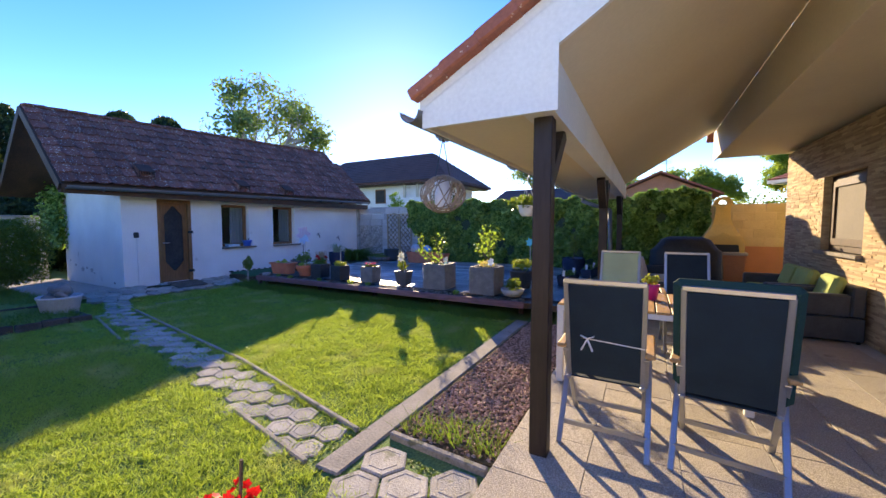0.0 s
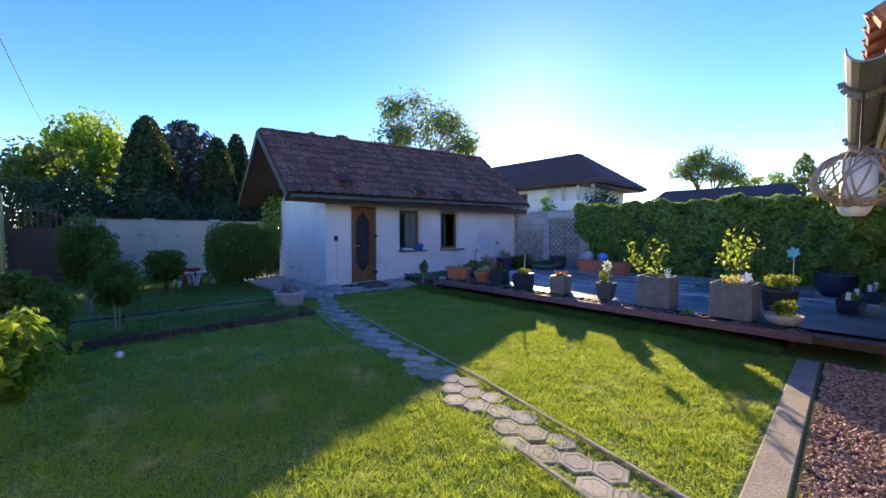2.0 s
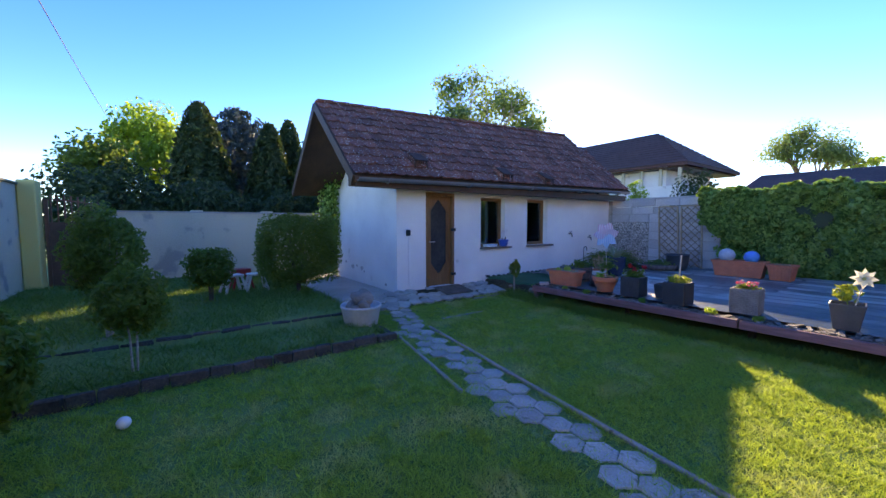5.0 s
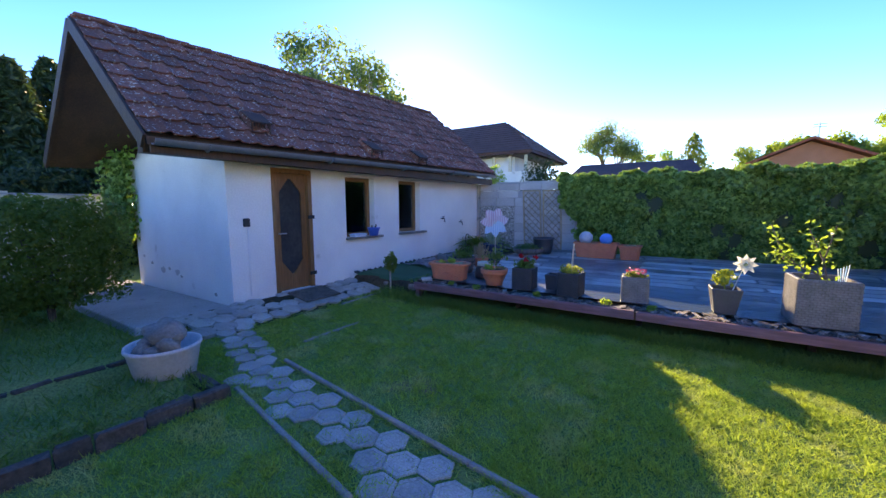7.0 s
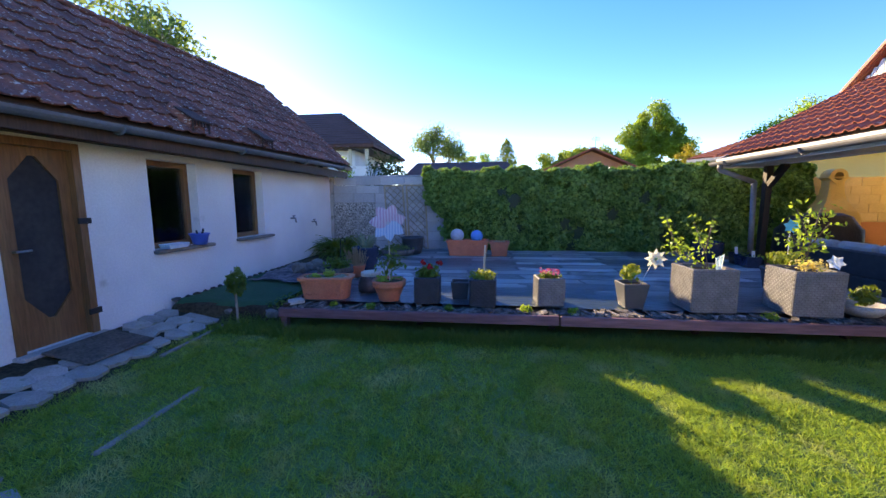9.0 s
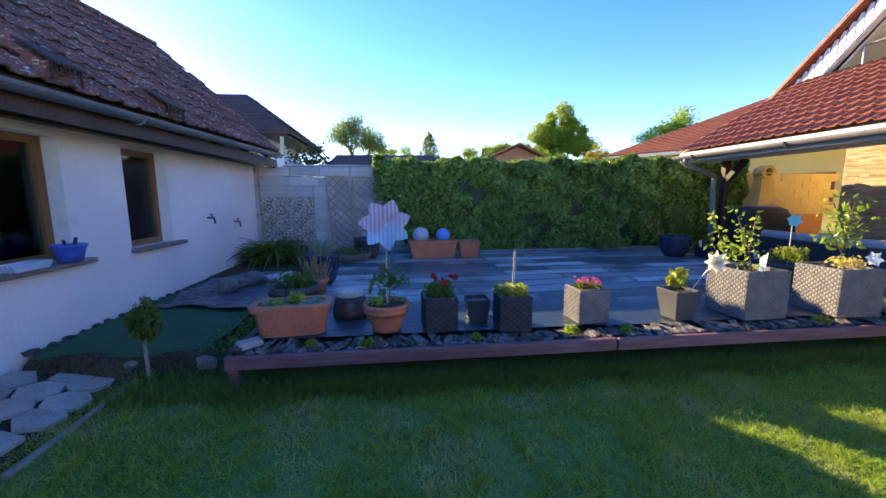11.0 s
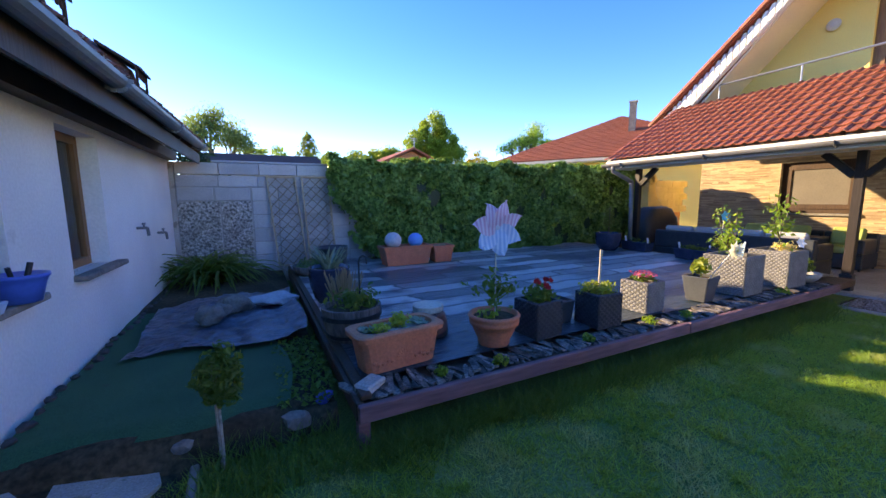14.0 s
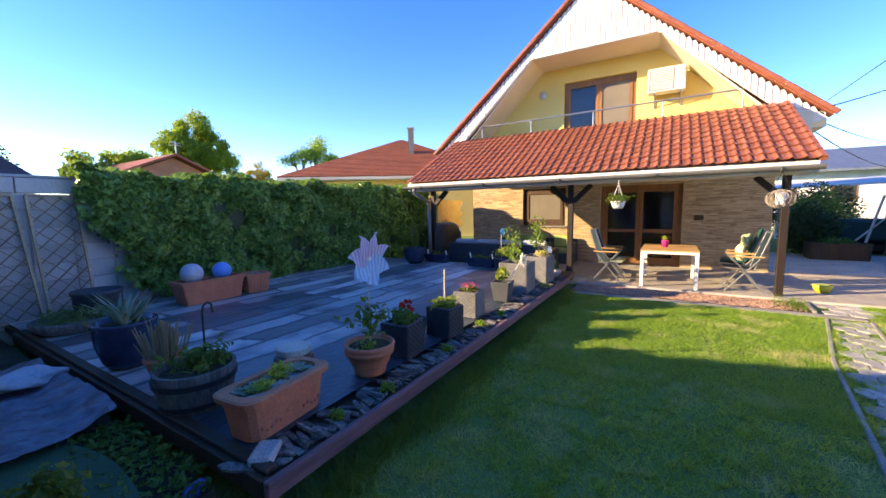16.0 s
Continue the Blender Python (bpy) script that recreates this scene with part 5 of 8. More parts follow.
bush("small_tree", (-8.84, 5.92, 0.0), (0.115, 0.115, 0.17), 800, M_LEAF, 0.045, "young clipped sapling on a pale thin stem", 18, 0.37, category="sapling", stems=2, twig=M_BIRCH)

# ivy at the shed's rear corner
p = np.stack([RNG.normal(-13.45, 0.18, 2600), RNG.normal(3.72, 0.12, 2600), RNG.uniform(0.9, 2.75, 2600)], 1)
solid("corner_ivy", leaves("corner_ivy", p, np.tile([0.5, -1, 0.2], (2600, 1)), 0.09, M_IVY, 0.5, 0.85, 1.0), None, "ivy climbing the shed's rear corner", "ivy", "stuff")

# strap-leaved clump in the corner
def straps(name, at, n, length, width, mat, label, seed, category, upright=0.75, curl=0.38):
    rng = np.random.default_rng(seed)
    t = thing(name, at, 0, label, category)
    vs, fs = [], []
    for i in range(n):
        a = rng.uniform(0, 6.283)
        ln = length * rng.uniform(0.6, 1.15)
        up = rng.uniform(upright * 0.6, 1.25)
        bx, by = rng.normal(0, length * 0.1, 2)
        px, pz, ang = 0.0, 0.0, up
        b = len(vs)
        for k in range(7):
            w = width * (1 - (k / 6) ** 2) * 0.5 + 0.001
            c, s = math.cos(a), math.sin(a)
            vs.append((bx + px * c - w * s, by + px * s + w * c, pz))
            vs.append((bx + px * c, by + px * s, pz - w * 0.5))
            vs.append((bx + px * c + w * s, by + px * s - w * c, pz))
            px += math.cos(ang) * ln / 6
            pz = max(pz + math.sin(ang) * ln / 6, 0.01)
            ang -= curl * rng.uniform(0.6, 1.3)
        for k in range(6):
            o = b + 3 * k
            fs += [(o, o + 1, o + 4, o + 3), (o + 1, o + 2, o + 5, o + 4)]
    part("leaves", mesh_np("leaves", np.array(vs), np.array(fs), mat), None, t)
    return t


straps("strap_plant", (-9.27, 10.35, 0.25), 230, 1.05, 0.055, M_LEAF, "large clump of arching dark strap leaves", 3, "plant", 1.15)

# ---- beyond the walls ----
conifer("cypress", (-20.2, 1.3, 0), 5.9, 1.25, 11000, M_DARKLEAF, 0.27, "tall dark conical cypress behind the wall", 21, 0.14, power=0.55)
conifer("cypress", (-19.8, 3.6, 0), 5.4, 1.0, 9000, M_DARKLEAF, 0.27, "slim dark cypress behind the wall", 22, 0.14, power=0.55)
conifer("cypress", (-21.2, 4.7, 0), 6.0, 0.95, 9000, M_DARKLEAF, 0.27, "slim dark cypress behind the wall", 23, 0.14, power=0.55)
# the next three are added, hidden by the shed, to keep sun off the south wall
conifer("cypress", (-18.6, 7.2, 0), 6.0, 1.75, 15000, M_DARKLEAF, 0.34, "cypress added behind the shed to shade the south wall", 27, 0.14, power=0.55)
conifer("cypress", (-20.2, 9.6, 0), 6.6, 1.95, 15000, M_DARKLEAF, 0.34, "cypress added behind the shed to shade the south wall", 28, 0.14, power=0.55)
conifer("cypress", (-19.2, 5.6, 0), 5.6, 1.65, 15000, M_DARKLEAF, 0.34, "cypress added behind the shed to shade the south wall", 29, 0.14, power=0.55)
conifer("blue_spruce", (-23.4, 3.0, 0), 6.7, 2.3, 9000, M_BLUELEAF, 0.36, "tall blue-grey drooping spruce tree", 24, 0.6, power=0.55)
tree("broadleaf_tree", (-26.5, -0.4, 0), 6.6, 1.1, 9000, M_LIGHTLEAF, 0.22, "sunlit light green broadleaf tree", 25, 0.22, fork=4, clump=1.15)
tree("broadleaf_tree", (-24.5, -2.0, 0), 4.6, 1.0, 3500, M_LEAF, 0.22, "dark green broadleaf tree", 26, 0.22, fork=4, clump=1.2)
for i, (bx, by, rr, hh) in enumerate(((-17.5, -0.6, 1.3, 1.5), (-17.0, 1.4, 1.4, 1.35), (-17.2, 3.2, 1.2, 1.3), (-16.4, 5.2, 1.2, 1.2), (-19.0, -1.6, 1.4, 1.6))):
    bush("dark_bush", (bx, by, 0), (rr, rr, hh), 6500, M_DARKLEAF, 0.14, "dark evergreen bushes behind the wall", 30 + i, 0.05)
tree("walnut_tree", (-19.9, 14.4, 0), 9.9, 2.1, 5200, M_OLIVELEAF, 0.24, "airy walnut tree with sparse leaves behind the shed", 41, 0.45, 3, M_BIRCH, 4, 0.75, 1.0)
lobed_tree("broadleaf_tree", (15.9, 55.0, 0), 14.2, ((0, 0, 11.7, 2.7), (-2.1, 0.3, 9.5, 2.7), (2.4, -0.4, 9.3, 2.9), (0.2, 0.8, 7.2, 3.2), (-2.9, 0, 6.7, 2.2), (3.3, 0.2, 6.5, 2.3)), 42000, M_MIDLEAF, 0.3, "large dense green broadleaf tree", 42)
conifer("pine", (-3.9, 39.5, 0), 7.5, 2.3, 5000, M_LEAF, 0.3, "dark pine behind the houses", 43, 0.5, power=0.9)
tree("poplar", (-11.0, 43.0, 0), 9.2, 3.0, 7000, M_OLIVELEAF, 0.22, "grey-green airy tree in the distance", 44, 0.3, fork=4, clump=1.1)
tree("broadleaf_tree", (-7.5, 46.0, 0), 6.5, 2.0, 3000, M_LIGHTLEAF, 0.32, "small pale green tree in the distance", 45, 0.35, clump=0.9)
tree("broadleaf_tree", (24.8, 44.5, 0), 11.2, 3.6, 6500, M_LIGHTLEAF, 0.24, "pale green tree behind the houses", 46, 0.3, fork=4, clump=1.2)
lobed_tree("broadleaf_tree", (1.6, 33.5, 0), 5.9, ((-2.2, 0, 4.2, 1.4), (-0.2, 0.3, 4.6, 1.5), (1.8, 0, 4.4, 1.5), (3.4, 0.3, 4.1, 1.2)), 16000, M_MIDLEAF, 0.2, "green tree behind the small house", 47)
lobed_tree("broadleaf_tree", (8.79, 31.6, 0), 5.9, ((0, 0, 4.7, 0.9), (-0.4, 0, 3.8, 0.9), (0.5, 0, 3.7, 0.9)), 3600, M_GOLDLEAF, 0.17, "golden green young tree", 49)
for i in range(12):
    a = -40 + i * 9.5
    bush("far_trees", (a + 3 * math.sin(i * 5), 72 + 5 * math.sin(i * 3.1), 0), (5.5, 3, 2.2 + 0.7 * math.sin(i * 2.3)), 1500, M_OLIVELEAF if i % 3 else M_LEAF, 0.6, "line of distant trees", 60 + i, 0.2, "trees", 0.3)


# ---- neighbouring houses ----
def windows_on(parent, spots, facing):
    for (x, y, z, w, h) in spots:
        bm = bmesh.new()
        if facing == "y":
            box(bm, x - w / 2, x + w / 2, y - 0.05, y + 0.02, z, z + h)
        else:
            box(bm, x - 0.05, x + 0.02, y - w / 2, y + w / 2, z, z + h)
        wd = part("window", bm, M_BROWNWOOD, parent)
        bm = bmesh.new()
        if facing == "y":
            box(bm, x - w / 2 + 0.08, x + w / 2 - 0.08, y - 0.06, y - 0.052, z + 0.08, z + h - 0.08)
        else:
            box(bm, x - 0.06, x - 0.052, y - w / 2 + 0.08, y + w / 2 - 0.08, z + 0.08, z + h - 0.08)
        part("pane", bm, M_DARKIN, wd)


def tile_rows(bm, a, b, c, d, rows):
    """Overlapping tile courses on a roof plane: a-b the eave, d-c the ridge."""
    a, b, c, d = map(Vector, (a, b, c, d))
    nrm = (b - a).cross(d - a).normalized()
    if nrm.z < 0:
        nrm = -nrm
    for i in range(rows):
        f, g = i / rows, (i + 1.08) / rows
        p, q = a.lerp(d, f) + nrm * 0.065, b.lerp(c, f) + nrm * 0.065
        r, s = b.lerp(c, min(g, 1)) + nrm * 0.03, a.lerp(d, min(g, 1)) + nrm * 0.03
        bm.faces.new([bm.verts.new(v) for v in (p, q, r, s)])
        bm.faces.new([bm.verts.new(v) for v in (p - nrm * 0.05, q - nrm * 0.05, q, p)])


nb = thing("neighbour_house", (-15.5, 26.3, 0), 0, "two-storey white house with dark hipped roof and corner balcony", "house")
part("wall", boxm(-12, 1.9, -2.6, 4, -0.2, 4.6), M_WHITE, nb)
part("upper_wall", boxm(-12, -0.6, -1.6, 3.5, 4.6, 6.0), M_WHITE, nb)
bm = bmesh.new()
ev = [(-13, -3.6, 4.75), (3.3, -3.4, 4.75), (3.3, 5.0, 4.75), (-13, 5.0, 4.75)]
r0, r1 = (-9.5, 0.6, 7.35), (0.0, 0.4, 7.35)
for q in ((ev[0], ev[1], r1, r0), (ev[1], ev[2], r1), (ev[2], ev[3], r0, r1), (ev[3], ev[0], r0)):
    prism(bm, q, (0, 0, -0.14))
part("roof", bm, M_DARKROOF, nb)
bm = bmesh.new()
tile_rows(bm, ev[0], ev[1], r1, r0, 14)
tile_rows(bm, ev[1], ev[2], r1, r1, 14)
part("roof_course", bm, M_DARKROOF, nb, kind="stuff")
part("soffit", boxm(-12.8, 3.1, -3.3, 4.8, 4.52, 4.6), M_DARKWOOD, nb)
bal = part("balcony", boxm(-0.6, 2.9, -3.2, 0.4, 2.6, 3.55), M_WHITE, nb)
for x in (-0.4, 0.7, 1.8, 2.8):
    part("balcony_post", boxm(x - 0.08, x + 0.08, -3.15, -3.0, 3.55, 4.55), M_CREAM, bal)
windows_on(nb, ((-3, -2.6, 3.2, 1.0, 1.1), (-6, -2.6, 3.2, 1.0, 1.1), (-1.6, -2.6, 0.9, 1.2, 1.3)), "y")
lobed_tree("garden_tree", (-11.3, 15.6, 0), 3.4, ((0, 0, 2.95, 0.36), (0.15, 0.1, 2.5, 0.38), (-0.15, 0, 2.4, 0.36)), 700, M_LIGHTLEAF, 0.1, "small sunlit tree before the white house", 50)
bush("dark_bush", (-10.6, 20.0, 0), (1.2, 1.2, 1.8), 3500, M_DARKLEAF, 0.16, "dark bush before the white house", 51, 0.1)

nb = thing("long_barn", (-10.5, 31, 0), 0, "long low building with a dark brown roof", "barn")
part("wall", boxm(-1.5, 7.0, 0.5, 5, -0.2, 3.4), M_CREAM, nb)
bm = bmesh.new()
prism(bm, [(-2.0, 0, 3.3), (7.4, 0, 3.3), (6.4, 2.8, 4.75), (-1.2, 2.8, 4.75)], (0, 0, -0.15))
prism(bm, [(-2.0, 5.6, 3.3), (7.4, 5.6, 3.3), (6.4, 2.8, 4.75), (-1.2, 2.8, 4.75)], (0, 0, -0.15))
part("roof", bm, M_DARKROOF, nb)

nb = thing("small_house", (0.6, 26.3, 0), 0, "small pinkish house with a red tiled gable roof", "house")
bm = prism(bmesh.new(), [(-2.6, 0, -0.2), (2.6, 0, -0.2), (2.6, 0, 3.4), (0, 0, 4.55), (-2.6, 0, 3.4)], (0, 6, 0))
part("wall", bm, M_ORANGE, nb, "faded pink-orange rendered wall")
bm = bmesh.new()
for s in (-1, 1):
    prism(bm, [(0, -0.4, 4.75), (s * 3.1, -0.4, 3.35), (s * 3.1, 6.4, 3.35), (0, 6.4, 4.75)], (0, 0, -0.12))
part("roof", bm, M_FARTILE, nb)
bm = rod(bmesh.new(), (0.3, 0.3, 4.5), (0.3, 0.3, 5.45), 0.025)
for z in (5.25, 5.38):
    rod(bm, (0.05, 0.3, z), (0.55, 0.3, z), 0.015)
part("aerial", bm, M_ALU, nb)

nb = thing("bungalow", (8.93, 18.4, 0), -58.8, "yellow bungalow with a red hipped tile roof and chimney", "house")
# local x runs along the visible eave
part("wall", boxm(-6.3, 6.3, 0.6, 9.6, -0.2, 3.6), M_YELLOW, nb)
bm = bmesh.new()
ev = [(-7, -0.1, 3.75), (7, -0.1, 3.75), (7, 10.2, 3.75), (-7, 10.2, 3.75)]
ap = (0, 5.0, 6.75)
for i in range(4):
    prism(bm, [ev[i], ev[(i + 1) % 4], ap], (0, 0, -0.12))
part("roof", bm, M_FARTILE, nb, "red tiled hipped roof")
bm = bmesh.new()
for i in range(4):
    tile_rows(bm, ev[i], ev[(i + 1) % 4], ap, ap, 30)
part("roof_course", bm, M_FARTILE, nb, kind="stuff")
part("eave_board", boxm(-7, 7, -0.16, -0.1, 3.56, 3.72), M_SOFFIT, nb)
part("soffit", boxm(-6.9, 6.9, 0.0, 10.1, 3.52, 3.6), M_WHITEPAINT, nb)
ch = part("chimney", boxm(0.7, 1.06, 2.6, 2.96, 4.5, 7.05), M_STONE, nb)
part("chimney_cap", boxm(0.65, 1.11, 2.55, 3.01, 7.052, 7.13), M_CONC, ch)
windows_on(nb, ((-2, 0.6, 1.2, 1.4, 1.2), (-5, 0.6, 1.2, 1.2, 1.2), (2, 0.6, 1.2, 1.4, 1.2)), "y")

nb = thing("white_house", (25, -4.0, 0), 0, "white rendered house with a grey roof", "house")
part("wall", boxm(0, 9, -8, 3.8, -0.2, 4.0), M_WHITE, nb)
bm = bmesh.new()
prism(bm, [(-0.8, -8.6, 3.9), (-0.8, 4.5, 3.9), (4.5, 4.5, 5.7), (4.5, -8.6, 5.7)], (0, 0, -0.15))
prism(bm, [(9.8, -8.6, 3.9), (9.8, 4.5, 3.9), (4.5, 4.5, 5.7), (4.5, -8.6, 5.7)], (0, 0, -0.15))
part("roof", bm, M_DARKMETAL, nb)
windows_on(nb, ((0, 1.6, 1.9, 1.6, 1.2), (0, -1.5, 1.9, 1.2, 1.2)), "x")
nb = thing("carport", (17, -3.6, 0), 0, "low carport with a pale sheet roof", "carport")
bm = bmesh.new()
prism(bm, [(-2, -3, 2.7), (-2, 3.4, 2.5), (4, 3.4, 2.9), (4, -3, 3.2)], (0, 0, -0.1))
part("roof", bm, M_CUSHGREY, nb)
for x, y in ((-1.8, -2.8), (-1.8, 3.1), (3.8, -2.8), (3.8, 3.1)):
    part("post", boxm(x - 0.06, x + 0.06, y - 0.06, y + 0.06, 0, 2.6), M_WHITEPAINT, nb)
bush("dark_bush", (7.4, 0.2, 0), (0.9, 0.8, 0.75), 5000, M_DARKLEAF, 0.09, "dark green bush beside the house path", 71, 0.1)
bush("dark_bush", (9.2, -0.4, 0), (1.1, 1.0, 1.0), 5000, M_LEAF, 0.1, "dark green bush beside the house path", 72, 0.1)
bush("dark_bush", (12.0, -1.2, 0), (1.3, 1.2, 1.2), 5000, M_DARKLEAF, 0.12, "dark evergreen bush at the end of the path", 73, 0.1)
bush("dark_bush", (14.5, 0.6, 0), (1.4, 1.2, 1.3), 5000, M_DARKLEAF, 0.12, "dark evergreen bush at the end of the path", 74, 0.1)
# ---- planters on the deck ----
DT = DZ + 0.022


def tube_box(bm, w, d, h, t, taper=1.0, bevel=0.012, rim=0.0, seg=0):
    """An open box with wall thickness; taper is the foot's share of the top."""
    def ring(f, z, inset):
        a, b = w / 2 * f - inset, d / 2 * f - inset
        c = min(a, b) * 0.12 if seg == 0 else seg
        pts = []
        for q, (sx, sy) in enumerate(((1, -1), (1, 1), (-1, 1), (-1, -1))):
            for k in range(4):
                t = (q - 1 + k / 3) * math.pi / 2
                pts.append((sx * (a - c) + c * math.cos(t), sy * (b - c) + c * math.sin(t)))
        return [bm.verts.new((x, y, z)) for x, y in pts]
    rows = [ring(taper, 0, 0.0)]
    if rim:
        f = taper + (1 - taper) * 0.86
        rows += [ring(f, h * 0.84, 0), ring(f, h * 0.85, -rim), ring(1, h * 0.97, -rim), ring(1, h, -rim * 0.5)]
    else:
        rows += [ring(1, h - bevel * 0.5, 0), ring(1, h, bevel * 0.5)]
    rows += [ring(1, h, t), ring(1, h * 0.86, t)]
    for a, b in zip(rows, rows[1:]):
        for i in range(16):
            bm.faces.new((a[i], a[(i + 1) % 16], b[(i + 1) % 16], b[i]))
    bm.faces.new(list(reversed(rows[0])))
    bm.faces.new(rows[-1])
    return bm


M_WEAVE = surface("grey_weave", (0.24, 0.235, 0.23), (0.17, 0.168, 0.165), 0.55, 10, 60, 0.15, 0.2)
M_DWEAVE = surface("dark_weave", (0.042, 0.05, 0.06), (0.03, 0.036, 0.045), 0.5, 10, 60, 0.15, 0.2)


def strands(bm, w, h, row=0.023, step=0.05, proud=0.006):
    """Flat woven strands, staggered row by row, on the four sides of a box."""
    rows = int(h / row)
    row = h / rows
    n = int(w / step)
    step = w / n
    for q in range(4):
        c, s_ = math.cos(q * math.pi / 2), math.sin(q * math.pi / 2)
        for j in range(rows):
            z0, z1 = j * row + 0.0025, (j + 1) * row - 0.0025
            o = step / 2 if j % 2 else 0.0
            k = 0
            while k * step - o < w - 0.001:
                x0, x1 = max(0.0, k * step - o) + 0.003, min(w, (k + 1) * step - o) - 0.003
                k += 1
                if x1 - x0 < 0.006:
                    continue
                xm = (x0 + x1) / 2
                ring = []
                for x, d in ((x0, 0.0), (xm, proud), (x1, 0.0)):
                    for z in (z0, z1):
                        lx, ly = x - w / 2, -(w / 2 + d)
                        ring.append(bm.verts.new((lx * c - ly * s_, lx * s_ + ly * c, z)))
                bm.faces.new((ring[0], ring[2], ring[3], ring[1]))
                bm.faces.new((ring[2], ring[4], ring[5], ring[3]))
                bm.faces.new((ring[0], ring[4], ring[2]))
                bm.faces.new((ring[1], ring[3], ring[5]))
    return bm


def soil_in(parent, w, d, z, round_=False):
    bm = bmesh.new()
    if round_:
        lathe(bm, [(0.01, z - 0.02), (w, z - 0.02), (w, z), (w * 0.5, z + 0.012), (0.01, z + 0.015)], 16)
    else:
        box(bm, -w / 2, w / 2, -d / 2, d / 2, z - 0.02, z)
    part("soil", bm, M_SOIL, parent, "dark potting soil")


def foliage_part(parent, name, at, r, n, mat, size, seed, lumps=0.3, inner=0.3, label=""):
    p, nn = shell(n, at, r, seed, inner, lumps)
    part(name, leaves(name, p, nn, size, mat, 0.7), None, parent, label, kind="stuff")


def stems_part(parent, pts, r, mat=M_BARK, name="stem"):
    if name == "branches":
        for a, b in pts:
            part("branch", rod(bmesh.new(), a, b, r, r * 0.6, 6), mat, parent)
        return
    for a, b in pts:
        part(name, rod(bmesh.new(), a, b, r, r * 0.6, 6), mat, parent)


def petals(bm, c, nrm, n, r, w, cup=0.25):
    """A rosette of n pointed petals."""
    nrm = Vector(nrm).normalized()
    x = nrm.orthogonal().normalized()
    y = nrm.cross(x)
    c = Vector(c)
    for i in range(n):
        a = 6.283 * i / n
        d = x * math.cos(a) + y * math.sin(a)
        s = nrm.cross(d)
        q = [c, c + d * r * 0.5 + s * w + nrm * cup * r * 0.5, c + d * r + nrm * cup * r, c + d * r * 0.5 - s * w + nrm * cup * r * 0.5]
        vs = [bm.verts.new(p) for p in q]
        bm.faces.new(vs)


def wicker_box(at, w, h, rz, label, dark=False):
    t = thing("planter_box", at, rz, label, "planter", "wicker planter boxes")
    part("liner", tube_box(bmesh.new(), w - 0.006, w - 0.006, h, 0.03, 1.0), M_DWEAVE if dark else M_WICKER, t)
    part("basket", strands(bmesh.new(), w, h - 0.004), M_DWEAVE if dark else M_WEAVE, t)
    part("foot", boxm(-w * 0.46, w * 0.46, -w * 0.46, w * 0.46, -0.012, 0.004), M_PLASTIC, t)
    soil_in(t, w - 0.055, w - 0.055, h * 0.9)
    return t


# pale block left on the deck's corner
bm = boxm(-0.09, 0.09, -0.06, 0.06, 0.0, 0.05, 0.012)
for v in bm.verts:
    v.co += Vector((0.02 * noise.noise(v.co * 9), 0.02 * noise.noise(v.co * 11), 0))
solid("broken_paver", bm, M_CONC, "broken pale grey paver on the deck's corner", "paver", m=pose(-8.03, 5.84, DZ + 0.006, 2, -3, 38))
# terracotta trough with moulded swags, succulents
t = thing("terracotta_trough", (-7.76, 6.11, DT), 6, "oblong terracotta trough with relief, planted with succulents", "planter")
part("trough", tube_box(bmesh.new(), 0.62, 0.3, 0.27, 0.035, 0.87, rim=0.026, seg=0.085), M_TERRA, t, smooth=False)
bm = bmesh.new()
for i in range(-4, 5):
    a = i * 0.22
    bar(bm, (0.0, -0.134, 0.085), (0.06 * math.sin(a * 1.6), -0.138, 0.085 + 0.055 * math.cos(a * 1.6)), 0.012, 0.012, 0.003)
for s in (-1, 1):
    for k in range(5):
        blob(bm, (s * (0.09 + k * 0.032), -0.133, 0.065 + 0.012 * math.sin(k * 1.8)), 0.016, k, 0.2, 1)
part("relief", bm, M_TERRA, t)
part("grit", boxm(-0.255, 0.255, -0.1, 0.1, 0.2, 0.246), M_PEBBLE, t, "pale grit")
for i in range(26):
    bm = bmesh.new()
    petals(bm, (random.uniform(-0.23, 0.23), random.uniform(-0.08, 0.08), 0.25), (random.uniform(-0.2, 0.2), random.uniform(-0.2, 0.2), 1), 8, random.uniform(0.03, 0.05), 0.012, 0.5)
    part("succulent", bm, M_SUCCULENT, t)
foliage_part(t, "sedum", (0.03, 0.0, 0.295), (0.075, 0.055, 0.05), 320, M_LIMELEAF, 0.03, 3, label="bright lime sedum cushion")
foliage_part(t, "sedum", (-0.13, -0.03, 0.27), (0.07, 0.045, 0.035), 200, M_LIMELEAF, 0.026, 22, label="bright lime sedum cushion")

# upturned glazed pot with a pale slice of wood on it
t = thing("stool_pot", (-7.32, 6.52, DT), 0, "upturned brown glazed pot topped with a pale log slice", "stool")
part("pot", lathe(bmesh.new(), [(0.17, 0), (0.175, 0.05), (0.165, 0.12), (0.15, 0.15), (0.15, 0.17), (0.125, 0.2)], 24), M_BROWNGLAZE, t, smooth=True)
part("log_slice", lathe(bmesh.new(), [(0.128, 0.2), (0.135, 0.21), (0.133, 0.25), (0.12, 0.256), (0.02, 0.257)], 24, wobble=0.02), M_PALEWOOD, t, "pale sawn log slice")

